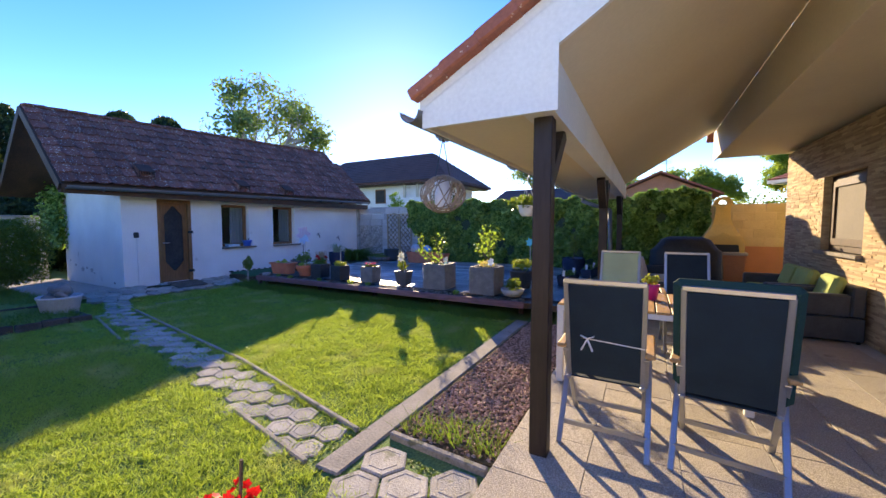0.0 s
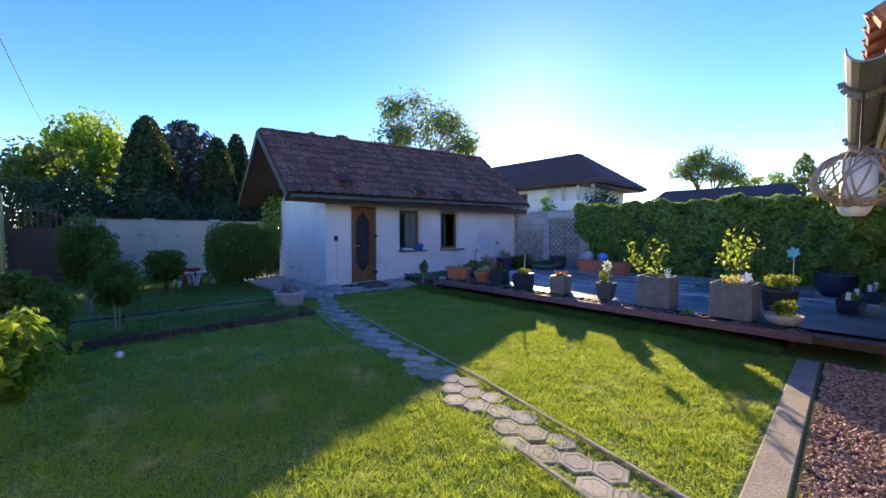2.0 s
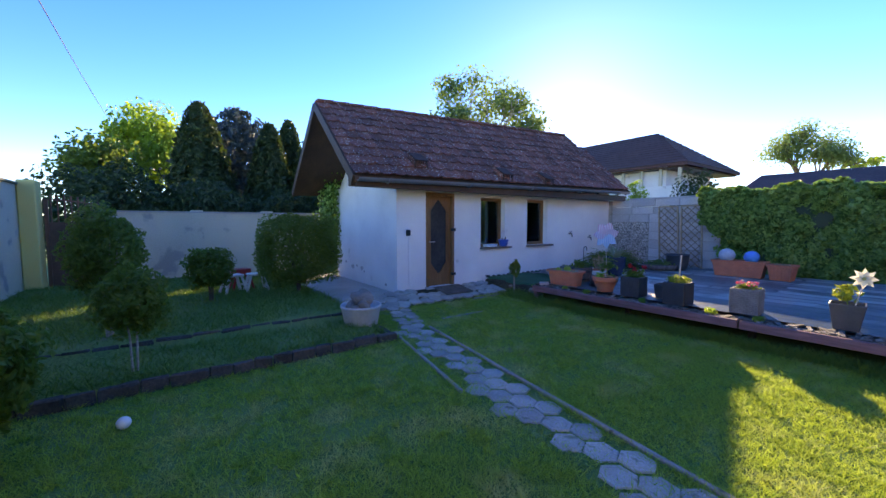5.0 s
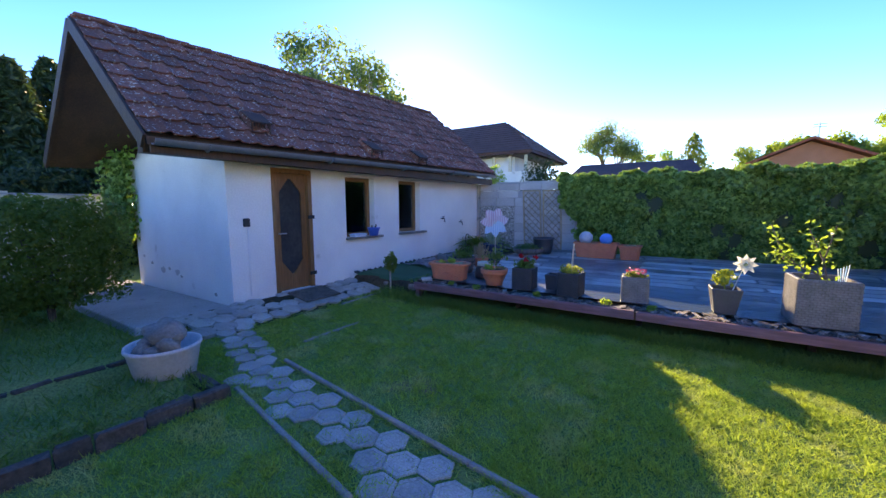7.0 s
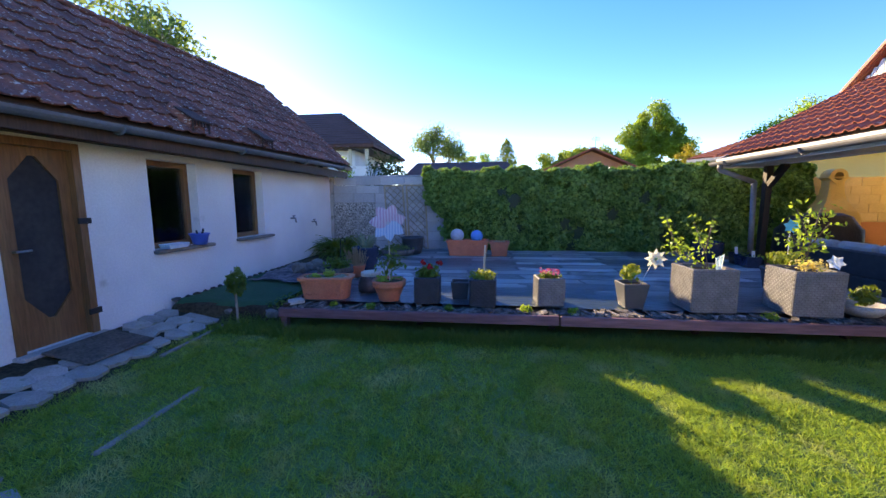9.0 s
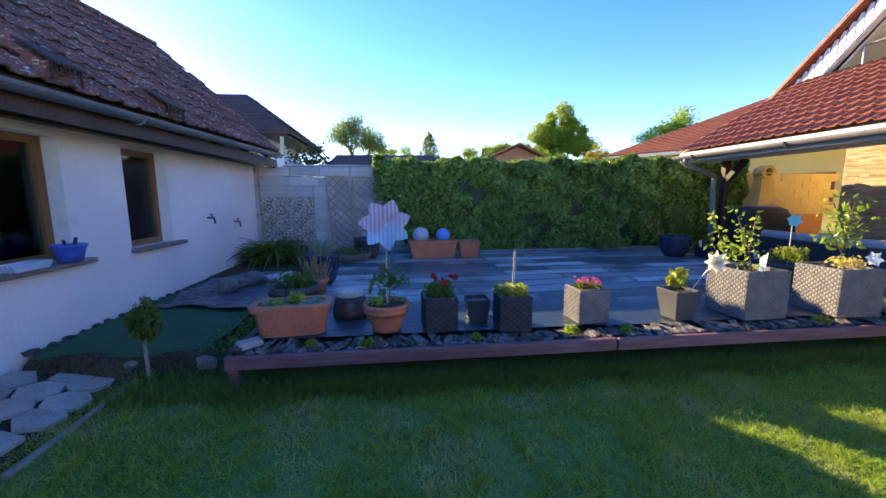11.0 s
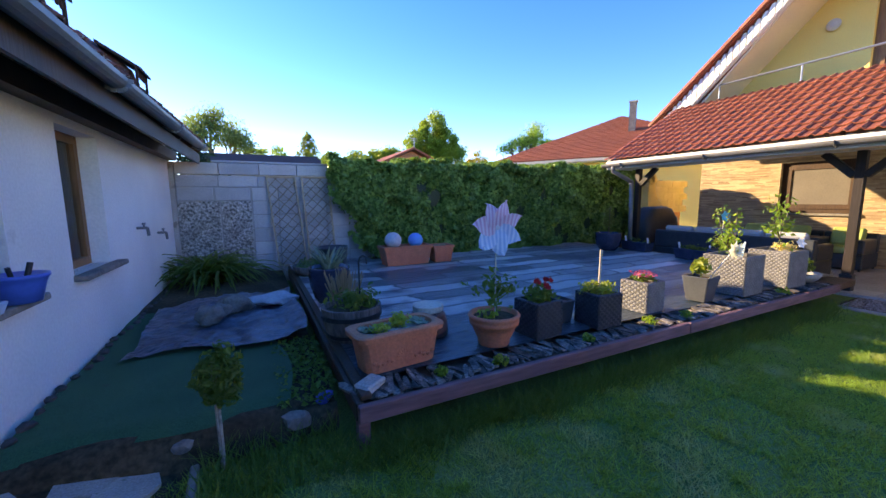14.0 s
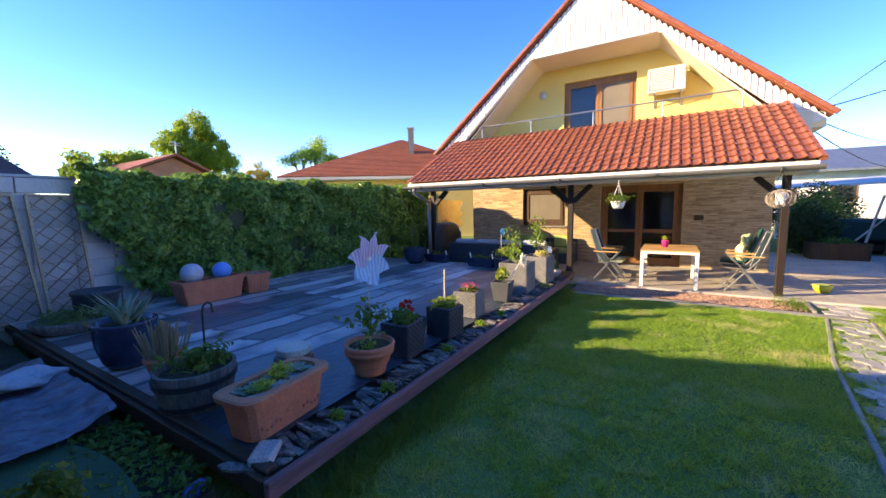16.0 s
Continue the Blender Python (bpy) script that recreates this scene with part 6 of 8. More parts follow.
# round terracotta pot, tomato plant, toy windmill
t = thing("terracotta_pot", (-6.95, 6.06, DT), 0, "round terracotta pot with a leafy tomato plant", "planter")
part("pot", lathe(bmesh.new(), [(0.12, 0), (0.13, 0.02), (0.128, 0.04), (0.165, 0.12), (0.178, 0.165), (0.195, 0.17), (0.2, 0.2), (0.196, 0.206), (0.2, 0.215), (0.208, 0.235), (0.2, 0.25), (0.18, 0.25), (0.172, 0.21), (0.02, 0.205)], 28), M_TERRA, t, smooth=True)
soil_in(t, 0.17, 0, 0.218, True)
stems_part(t, [((0.02, 0, 0.21), (0.04, 0.01, 0.42)), ((0.04, 0.01, 0.42), (0.0, 0.02, 0.52)), ((0.03, 0, 0.35), (0.16, -0.02, 0.42)), ((0.03, 0, 0.38), (-0.12, 0.04, 0.46))], 0.007, M_WEED)
foliage_part(t, "leaves", (0.02, 0, 0.44), (0.2, 0.17, 0.13), 105, M_LEAF, 0.07, 4, 0.45)
foliage_part(t, "seedling", (-0.09, -0.04, 0.26), (0.08, 0.07, 0.05), 26, M_LIGHTLEAF, 0.06, 21, label="low pale green seedlings")
w = thing("windmill", (-6.94, 6.06, DT + 0.21), 0, "pastel striped toy windmill on a thin stick", "windmill")
part("stick", rod(bmesh.new(), (0, 0, -0.05), (0, 0, 0.72), 0.006), M_PALEWOOD, w)
bm = lathe(bmesh.new(), [(0.005, -0.01), (0.02, -0.008), (0.02, 0.008), (0.005, 0.012)], 12)
part("hub", bm, M_WHITEPAINT, w, m=pose(0, -0.02, 0.72, 90))
for i in range(7):
    a = 6.283 * i / 7 + 0.2
    bm = bmesh.new()
    grid = []
    for u in range(7):
        f = u / 6
        row = []
        for v in (-1, 0, 1):
            r = 0.02 + 0.2 * f
            wd = 0.085 * math.sin(math.pi * min(1, 0.12 + f * 0.86)) ** 0.8
            aa = a + v * wd / max(r, 0.05) + 0.15 * f
            row.append(bm.verts.new((r * math.cos(aa), -0.025 - 0.03 * f * (v + 0.4), r * math.sin(aa) + 0.72)))
        grid.append(row)
    for u in range(6):
        for v in range(2):
            bm.faces.new((grid[u][v], grid[u + 1][v], grid[u + 1][v + 1], grid[u][v + 1]))
    bmesh.ops.solidify(bm, geom=bm.faces[:], thickness=0.002)
    part("vane", bm, M_VANEPINK if i in (0, 1, 2, 3) else M_VANEBLUE, w, "pink striped vane" if i in (0, 1, 2, 3) else "pale blue striped vane")

# row of wicker planters
t = wicker_box((-6.48, 6.08, DT), 0.29, 0.3, 3, "dark woven planter box with red geraniums", True)
foliage_part(t, "leaves", (0, 0, 0.34), (0.15, 0.13, 0.08), 260, M_LEAF, 0.055, 5)
bm = bmesh.new()
for x, y, z in ((-0.05, -0.03, 0.47), (0.02, -0.06, 0.42), (0.14, 0.02, 0.45)):
    for k in range(9):
        petals(bm, (x + random.uniform(-0.03, 0.03), y + random.uniform(-0.03, 0.03), z + random.uniform(-0.02, 0.02)), (random.uniform(-1, 1), -0.8, random.uniform(0, 1)), 5, 0.022, 0.01)
part("bloom", bm, M_REDFLOWER, t, "red geranium blooms", kind="stuff")
stems_part(t, [((-0.03, 0, 0.28), (-0.05, -0.03, 0.46)), ((0.08, 0, 0.3), (0.14, 0.02, 0.44))], 0.004, M_WEED)
t = thing("plant_pot", (-6.1, 6.24, DT), 0, "small empty dark plastic pot", "planter")
part("pot", tube_box(bmesh.new(), 0.22, 0.22, 0.21, 0.012, 0.8), M_PLASTIC, t)
t = wicker_box((-5.82, 6.02, DT), 0.29, 0.3, -3, "dark woven planter box with a green plant and wooden stake", True)
foliage_part(t, "leaves", (0, 0, 0.33), (0.15, 0.14, 0.065), 420, M_YGREEN, 0.04, 6)
part("stake", rod(bmesh.new(), (0.0, 0, 0.2), (0.02, 0.01, 0.68), 0.011), M_PALEWOOD, t, "pale wooden stake")
t = wicker_box((-5.06, 6.12, DT), 0.3, 0.31, 4, "grey woven planter box with pink flowers")
foliage_part(t, "leaves", (0, 0, 0.33), (0.12, 0.11, 0.04), 200, M_LEAF, 0.04, 7)
bm = bmesh.new()
for k in range(46):
    petals(bm, (random.uniform(-0.11, 0.11), random.uniform(-0.1, 0.1), 0.35 + random.uniform(0, 0.04)), (random.uniform(-0.7, 0.7), random.uniform(-0.9, 0.3), 0.9), 5, 0.02, 0.009)
part("bloom", bm, M_PINKFLOWER, t, "coral pink blooms", kind="stuff")
t = thing("plant_pot", (-4.17, 6.04, DT), 5, "tapered dark grey pot with a young green plant", "planter")
part("pot", tube_box(bmesh.new(), 0.28, 0.28, 0.28, 0.016, 0.7), M_GREYPOT, t)
soil_in(t, 0.24, 0.24, 0.25)
stems_part(t, [((0, 0, 0.24), (-0.02, 0.0, 0.4))], 0.006, M_WEED)
foliage_part(t, "leaves", (-0.02, 0, 0.39), (0.09, 0.08, 0.09), 70, M_YGREEN, 0.09, 8)
f = thing("flower_stake", (-4.12, 6.0, DT + 0.25), 0, "large cream artificial flower on a white stick", "garden ornament")
part("stick", rod(bmesh.new(), (0.0, 0, -0.03), (0.08, -0.19, 0.33), 0.005), M_WHITEPAINT, f)
bm = bmesh.new()
for ring, (n, r) in enumerate(((8, 0.11), (7, 0.08), (5, 0.045))):
    petals(bm, (0.08, -0.2 - 0.01 * ring, 0.33), (-0.25, -1, 0.1), n, r, 0.025, 0.25 + 0.2 * ring)
part("blossom", bm, M_FLOWERWHITE, f)
bm = bmesh.new()
blob(bm, (0.075, -0.23, 0.33), 0.018, 3, 0.2, 1)
part("flower_centre", bm, M_YELLOWFLOWER, f)

t = wicker_box((-3.4, 6.1, DT), 0.46, 0.46, 2, "large grey woven planter with a young leaning shrub")
st = [((0.05, 0, 0.4), (0.0, 0.0, 0.62)), ((0.0, 0, 0.62), (-0.12, 0.05, 0.95)), ((0.0, 0.0, 0.62), (0.08, 0.04, 0.98)), ((0.04, 0, 0.45), (-0.3, -0.02, 0.62)), ((-0.3, -0.02, 0.62), (-0.42, 0.02, 0.98)), ((-0.2, 0, 0.58), (-0.36, -0.1, 0.72))]
stems_part(t, st, 0.008, M_BARK, "branches")
pts = np.concatenate([np.linspace(a, b, 34) for a, b in st[1:]]) + RNG.normal(0, 0.045, (170, 3))
part("leaves", leaves("leaves", pts, RNG.normal(0, 1, (170, 3)), 0.06, M_LIGHTLEAF, 0.6), None, t)
for k in range(5):
    part("plant_label", bar(bmesh.new(), (0.12 + 0.012 * k, -0.02, 0.42), (0.1 + 0.02 * k, -0.03, 0.56 + 0.01 * k), 0.012, 0.004), M_VANEBLUE, t, "pale plastic plant label")
t = wicker_box((-2.43, 6.05, DT), 0.46, 0.46, -2, "large grey woven planter with shrub and yellow flowers")
st = [((0.0, 0, 0.42), (0.02, 0.0, 0.75)), ((0.02, 0, 0.75), (-0.12, 0.03, 1.08)), ((0.02, 0.0, 0.75), (0.1, 0.02, 1.1)), ((0.0, 0, 0.6), (-0.2, 0.0, 0.86)), ((0.02, 0, 0.7), (0.2, 0.02, 0.95))]
stems_part(t, st, 0.008, M_BARK, "branches")
pts = np.concatenate([np.linspace(a, b, 40) for a, b in st[1:]]) + RNG.normal(0, 0.06, (160, 3))
part("leaves", leaves("leaves", pts, RNG.normal(0, 1, (160, 3)), 0.065, M_LIGHTLEAF, 0.6), None, t)
foliage_part(t, "bloom", (0.02, -0.05, 0.5), (0.16, 0.12, 0.06), 200, M_YELLOWFLOWER, 0.04, 9, label="pale yellow flowers")
bm = bmesh.new()
petals(bm, (0.15, -0.16, 0.55), (-0.3, -1, 0.3), 6, 0.08, 0.03, 0.2)
part("butterfly_pick", bm, M_VANEBLUE, t, "pale blue garden pick")
t = thing("plant_pot", (-2.06, 6.86, DT), 0, "dark round pot with a yellow-green shrub", "planter")
part("pot", lathe(bmesh.new(), [(0.15, 0), (0.17, 0.04), (0.21, 0.28), (0.225, 0.3), (0.225, 0.33), (0.2, 0.33), (0.19, 0.28), (0.02, 0.28)], 24), M_PLASTIC, t, smooth=True)
foliage_part(t, "bloom", (0, 0, 0.44), (0.2, 0.18, 0.1), 420, M_YGREEN, 0.05, 10, label="yellow-green foliage")
t = thing("flower_stake", (-1.93, 6.98, DT + 0.3), 0, "turquoise toy windmill on a thin stick", "garden ornament")
part("stick", rod(bmesh.new(), (0, 0, -0.1), (0, 0, 0.55), 0.005), M_WHITEPAINT, t)
bm = bmesh.new()
petals(bm, (0, -0.01, 0.55), (-0.4, -1, 0.1), 6, 0.09, 0.035, 0.3)
part("vanes", bm, M_TURQ, t)
t = thing("bowl", (-1.93, 5.95, DT), 0, "shallow pale bowl with a low green plant", "planter")
part("bowl_body", lathe(bmesh.new(), [(0.12, 0), (0.17, 0.05), (0.2, 0.12), (0.185, 0.12), (0.16, 0.08), (0.02, 0.08)], 24), M_CONC, t, smooth=True)
foliage_part(t, "leaves", (0, 0, 0.2), (0.14, 0.12, 0.1), 220, M_LEAF, 0.06, 12)

# further back on the deck
t = thing("barrel_planter", (-7.92, 6.77, DT), 0, "weathered grey half barrel planter with herbs and iron hook", "planter")
bm = lathe(bmesh.new(), [(0.2, 0), (0.235, 0.14), (0.25, 0.27), (0.225, 0.27), (0.215, 0.22), (0.02, 0.22)], 28)
part("barrel", bm, M_STAVE, t)
part("hoop", lathe(bmesh.new(), [(0.246, 0.18), (0.253, 0.18), (0.256, 0.215), (0.249, 0.215)], 28), M_BLACK, t)
part("hoop", lathe(bmesh.new(), [(0.212, 0.03), (0.219, 0.03), (0.225, 0.06), (0.218, 0.06)], 28), M_BLACK, t)
soil_in(t, 0.213, 0, 0.232, True)
foliage_part(t, "herb_foliage", (0.03, 0.0, 0.31), (0.2, 0.17, 0.1), 260, M_LEAF, 0.06, 13, 0.5)
bm = pipe(bmesh.new(), [(0.08, 0.02, 0.2), (0.08, 0.02, 0.62), (0.09, 0.02, 0.66), (0.12, 0.02, 0.68), (0.145, 0.02, 0.66), (0.15, 0.02, 0.6)], 0.007)
part("hook", bm, M_BLACK, t, "black iron shepherd hook")
t = thing("dry_pot", (-7.84, 7.4, DT), 0, "terracotta pot of cut dry stalks", "planter")
part("pot", lathe(bmesh.new(), [(0.1, 0), (0.14, 0.15), (0.155, 0.17), (0.15, 0.19), (0.13, 0.19), (0.02, 0.17)], 20), M_TERRA, t, smooth=True)
bm = bmesh.new()
for i in range(130):
    a, r = random.uniform(0, 6.28), random.uniform(0, 0.17)
    rod(bm, (r * math.cos(a) * 0.7, r * math.sin(a) * 0.7, 0.15), (r * math.cos(a) * 1.2, r * math.sin(a) * 1.2, random.uniform(0.3, 0.48)), 0.0045, seg=4)
part("dry_stalk", bm, M_DRYLEAF, t, kind="stuff")
t = thing("glazed_pot", (-7.88, 8.02, DT), 0, "large dark blue glazed pot with a yucca", "planter")
part("pot", lathe(bmesh.new(), [(0.14, 0), (0.175, 0.06), (0.215, 0.2), (0.225, 0.3), (0.218, 0.36), (0.235, 0.38), (0.23, 0.4), (0.205, 0.4), (0.195, 0.35), (0.02, 0.35)], 30), M_BLUEPOT, t, smooth=True)
soil_in(t, 0.19, 0, 0.365, True)
straps("yucca", (-7.88, 8.02, DT + 0.37), 34, 0.36, 0.042, M_SUCCULENT, "pale green yucca rosette in the glazed pot", 8, "plant", 1.2, 0.07)
t = thing("shallow_bowl", (-7.75, 9.85, DT), 0, "wide shallow grey bowl of low grass", "planter")
part("bowl_body", lathe(bmesh.new(), [(0.3, 0), (0.36, 0.05), (0.38, 0.13), (0.36, 0.14), (0.34, 0.11), (0.02, 0.11)], 28), M_STAVE, t, smooth=True)
foliage_part(t, "grass", (0, 0, 0.14), (0.33, 0.33, 0.1), 500, M_OLIVELEAF, 0.06, 14)
t = thing("dark_pot", (-7.46, 10.1, DT), 0, "dark ribbed plastic barrel pot by the wall", "planter")
part("pot", lathe(bmesh.new(), [(0.18, 0), (0.22, 0.1), (0.23, 0.16), (0.225, 0.18), (0.235, 0.2), (0.24, 0.33), (0.255, 0.34), (0.255, 0.38), (0.235, 0.38), (0.22, 0.3), (0.02, 0.3)], 28), M_PLASTIC, t, smooth=True)
t = thing("terracotta_trough", (-6.2, 9.97, DT), 2, "long plain terracotta trough by the ivy", "planter")
part("trough", tube_box(bmesh.new(), 0.92, 0.36, 0.34, 0.025, 0.86, rim=0.014), M_TERRA, t)
soil_in(t, 0.84, 0.29, 0.3)
for x, r, m_, lab in ((-0.23, 0.15, M_BALLGREY, "pale grey toy ball in the trough"), (0.2, 0.135, M_BALLBLUE, "bright blue toy ball in the trough")):
    bm = bmesh.new()
    bmesh.ops.create_uvsphere(bm, u_segments=24, v_segments=14, radius=r)
    for v in bm.verts:
        v.co.z *= 0.97
    solid("toy_ball", bm, m_, lab, "ball", smooth=True, m=pose(-6.2 + x, 9.97, DT + 0.3 + r * 0.9))
t = thing("terracotta_pot", (-5.5, 9.95, DT), -4, "square fluted terracotta pot by the ivy", "planter")
part("pot", tube_box(bmesh.new(), 0.4, 0.36, 0.31, 0.025, 0.8, rim=0.016), M_TERRA, t)
bm = bmesh.new()
for i in range(6):
    bar(bm, (-0.13 + i * 0.052, -0.152, 0.02), (-0.15 + i * 0.06, -0.17, 0.24), 0.014, 0.014, 0.003)
part("flutes", bm, M_TERRA, t)
foliage_part(t, "dry_leaves", (0, 0, 0.29), (0.15, 0.13, 0.03), 90, M_DRYLEAF, 0.06, 15)
t = thing("round_pot", (-1.55, 9.45, DT), 0, "large dark round pot with a tall thin plant", "planter")
part("pot", lathe(bmesh.new(), [(0.17, 0), (0.25, 0.12), (0.28, 0.28), (0.27, 0.36), (0.285, 0.38), (0.26, 0.39), (0.24, 0.33), (0.02, 0.33)], 28), M_BLUEPOT, t, smooth=True)
stems_part(t, [((0, 0, 0.33), (0.02, 0.0, 0.95))], 0.01)
foliage_part(t, "leaves", (0.01, 0, 0.72), (0.13, 0.12, 0.3), 300, M_LEAF, 0.06, 16)
for k, (x, y) in enumerate(((-1.12, 9.05), (-1.35, 7.7))):
    t = thing("trough_box", (x, y, DT), 82, "dark blue-grey plastic trough of seedlings", "planter")
    part("trough", tube_box(bmesh.new(), 0.72, 0.24, 0.2, 0.015, 0.85), M_BLUEPOT, t)
    soil_in(t, 0.66, 0.19, 0.17)
    foliage_part(t, "seedlings", (0, 0, 0.22), (0.32, 0.1, 0.06), 160 if k else 50, M_LEAF, 0.05, 17 + k)
    for i in (-0.3, 0.3):
        part("plant_label", bar(bmesh.new(), (i, 0, 0.16), (i + 0.03, 0, 0.3), 0.05, 0.004), M_WHITEPAINT, t, "white plant tag")

# lattice panels leaning on the block wall
for x0, lean, tilt in ((-8.3, 0.16, 1.0), (-7.72, 0.1, 0.0)):
    t = thing("trellis", (x0, 10.98, DT - 0.05), tilt, "weathered wooden lattice panel leaning on the block wall", "trellis", "lattice panels")
    bm = bmesh.new()
    w, h = 0.47, 1.62
    fp = lambda u, v, o=0.0: (u * w + (1 - v) * lean * 0.8 - 0.07, o + lean * 0.9 * v - 0.02, v * h)
    for a, b in (((0, 0), (0, 1)), ((1, 0), (1, 1)), ((0, 1), (1, 1)), ((0, 0.02), (1, 0.02))):
        bar(bm, fp(*a), fp(*b), 0.05, 0.03, 0.003)
    part("frame", bm, M_LATHFRAME, t)
    n = 9
    for s in (0, 1):
        for i in range(-3, n):
            v0, v1 = i / n, i / n + w / h * 1.0
            u0, u1 = 0.0, 1.0
            if v0 < 0.0:
                u0, v0 = -v0 / (v1 - v0), 0.0
            if v1 > 1.0:
                u1, v1 = u0 + (1 - v0) / (v1 - v0) * (1 - u0), 1.0
            if u1 - u0 < 0.05:
                continue
            a, b = ((u0, v0), (u1, v1)) if s == 0 else ((1 - u0, v0), (1 - u1, v1))
            part("lath", bar(bmesh.new(), fp(*a, -0.004 + 0.012 * s), fp(*b, -0.004 + 0.012 * s), 0.03, 0.009), M_TRELLIS, t)

# stones, bag and scraps by the shed
for i, (x, y, r, sq) in enumerate(((-9.06, 7.9, 0.12, (1, 0.9, 0.8)), (-8.87, 8.2, 0.15, (1.2, 0.8, 0.7)), (-9.0, 8.06, 0.1, (1, 1, 0.8)))):
    solid("field_stone", blob(bmesh.new(), (0, 0, 0), r, i + 2, 0.5, 3, sq), M_STONE, "rough grey field stone weighing down the sheet", "stone", smooth=True, m=pose(x, y, BANK + 0.06 + r * sq[2] * 0.7))
solid("paper_bag", blob(bmesh.new(), (0, 0, 0), 0.19, 9, 0.5, 3, (1.2, 0.9, 0.35)), M_BAG, "crumpled pale grey bag lying on the sheet", "bag", smooth=True, m=pose(-8.47, 8.32, BANK + 0.12))
solid("concrete_lump", blob(bmesh.new(), (0, 0, 0), 0.08, 5, 0.6, 2, (1, 0.7, 0.8)), M_STONE, "broken lump of pale concrete", "rubble", m=pose(-8.45, 6.02, 0.12))
solid("concrete_lump", blob(bmesh.new(), (0, 0, 0), 0.05, 7, 0.6, 2, (1, 0.7, 0.8)), M_STONE, "broken lump of pale concrete", "rubble", m=pose(-9.05, 6.02, 0.13))
solid("blue_scrap", blob(bmesh.new(), (0, 0, 0), 0.06, 6, 0.6, 2, (1, 0.5, 0.8)), M_BLUE, "scrap of blue plastic under the deck's corner", "scrap", m=pose(-8.27, 6.12, 0.17))
n = 800
p = np.stack([RNG.uniform(-8.55, -8.18, n), RNG.uniform(6.05, 7.2, n), 0.18 + RNG.uniform(0, 0.07, n)], 1)
solid("ground_weeds", leaves("ground_weeds", p, np.tile([0, 0, 1.0], (n, 1)), 0.045, M_WEED, 0.7), None, "low weeds beside the deck", "weeds", "stuff")
bm = bmesh.new()
for i in range(30):
    x = -9.84 + 0.0227 * i * 0.18 + 0.02 * math.sin(i)
    blob(bm, (x, 6.1 + i * 0.165, BANK + 0.01), random.uniform(0.03, 0.055), i, 0.4, 1, (0.8, 1.2, 0.6))
solid("footing_stones", bm, M_EDGEST, "loose stones along the shed's footing", "stones", "stuff")

# things on the shed's sill
t = thing("blue_pot", (-9.81, 6.56, 0.925), 0, "small blue pot with tools on the window sill", "pot")
part("pot", lathe(bmesh.new(), [(0.085, 0), (0.108, 0.1), (0.122, 0.135), (0.13, 0.14), (0.13, 0.16), (0.112, 0.16), (0.02, 0.12)], 20), M_BLUE, t, smooth=True)
bm = bmesh.new()
rod(bm, (0.02, 0, 0.08), (0.05, 0.02, 0.22), 0.014)
rod(bm, (-0.02, 0.01, 0.08), (-0.03, -0.02, 0.2), 0.012)
part("tools", bm, M_BLACK, t, "dark tool handles")
t = thing("tray", (-9.84, 6.16, 0.925), 0, "shallow pale blue and white tray", "tray")
part("tray_body", tube_box(bmesh.new(), 0.16, 0.34, 0.06, 0.01, 0.85), M_VANEBLUE, t)

# ---- furniture on the terrace ----
TZ = 0.053


def folding_chair(at, rz, sling, label, cushion=None, cush_label=""):
    """A folding aluminium armchair; local y is the way it faces, origin under the rear feet."""
    t = thing("garden_chair", at, rz, label, "chair", "chairs round the table")
    hw = 0.26
    for s in (-1, 1):
        x = s * hw
        part("leg", bar(bmesh.new(), (x, 0.0, 0.0), (x, 0.5, 0.64), 0.035, 0.02, 0.004), M_ALU, t)
        part("leg", bar(bmesh.new(), (x * 0.92, 0.58, 0.0), (x * 0.92, 0.08, 0.62), 0.035, 0.02, 0.004), M_ALU, t)
        part("armrest", boxm(x - 0.028, x + 0.028, 0.02, 0.52, 0.64, 0.668, 0.008), M_TEAK, t, "wooden armrest")
        part("back_rail", bar(bmesh.new(), (x * 0.86, 0.16, 0.4), (x * 0.86, -0.06, 1.1), 0.03, 0.022, 0.004), M_ALU, t)
        part("seat_rail", bar(bmesh.new(), (x * 0.86, 0.12, 0.41), (x * 0.86, 0.6, 0.44), 0.03, 0.022, 0.004), M_ALU, t)
    part("top_rail", bar(bmesh.new(), (-hw * 0.9, -0.06, 1.1), (hw * 0.9, -0.06, 1.1), 0.024, 0.03, 0.004), M_ALU, t)
    part("stretcher", bar(bmesh.new(), (-hw, 0.09, 0.11), (hw, 0.09, 0.11), 0.02, 0.03), M_ALU, t)
    part("stretcher", bar(bmesh.new(), (-hw * 0.92, 0.5, 0.1), (hw * 0.92, 0.5, 0.1), 0.02, 0.03), M_ALU, t)
    part("backrest", bar(bmesh.new(), (0, 0.145, 0.44), (0, -0.055, 1.08), 0.42, 0.012, 0.003, up=(0, 1, 0)), sling, t, "taut sling back")
    part("seat", bar(bmesh.new(), (0, 0.14, 0.418), (0, 0.6, 0.448), 0.42, 0.012, 0.003), sling, t)
    if cushion:
        bm = bar(bmesh.new(), (0, 0.2, 0.46), (0, -0.03, 1.15), 0.56, 0.07, 0.03, up=(0, 1, 0))
        bar(bm, (0, 0.14, 0.47), (0, 0.6, 0.49), 0.47, 0.06, 0.025)
        part("cushion", bm, cushion, t, cush_label)
        part("strap", bar(bmesh.new(), (-0.235, 0.04, 0.86), (0.235, 0.04, 0.86), 0.01, 0.03), cushion, t)
    return t


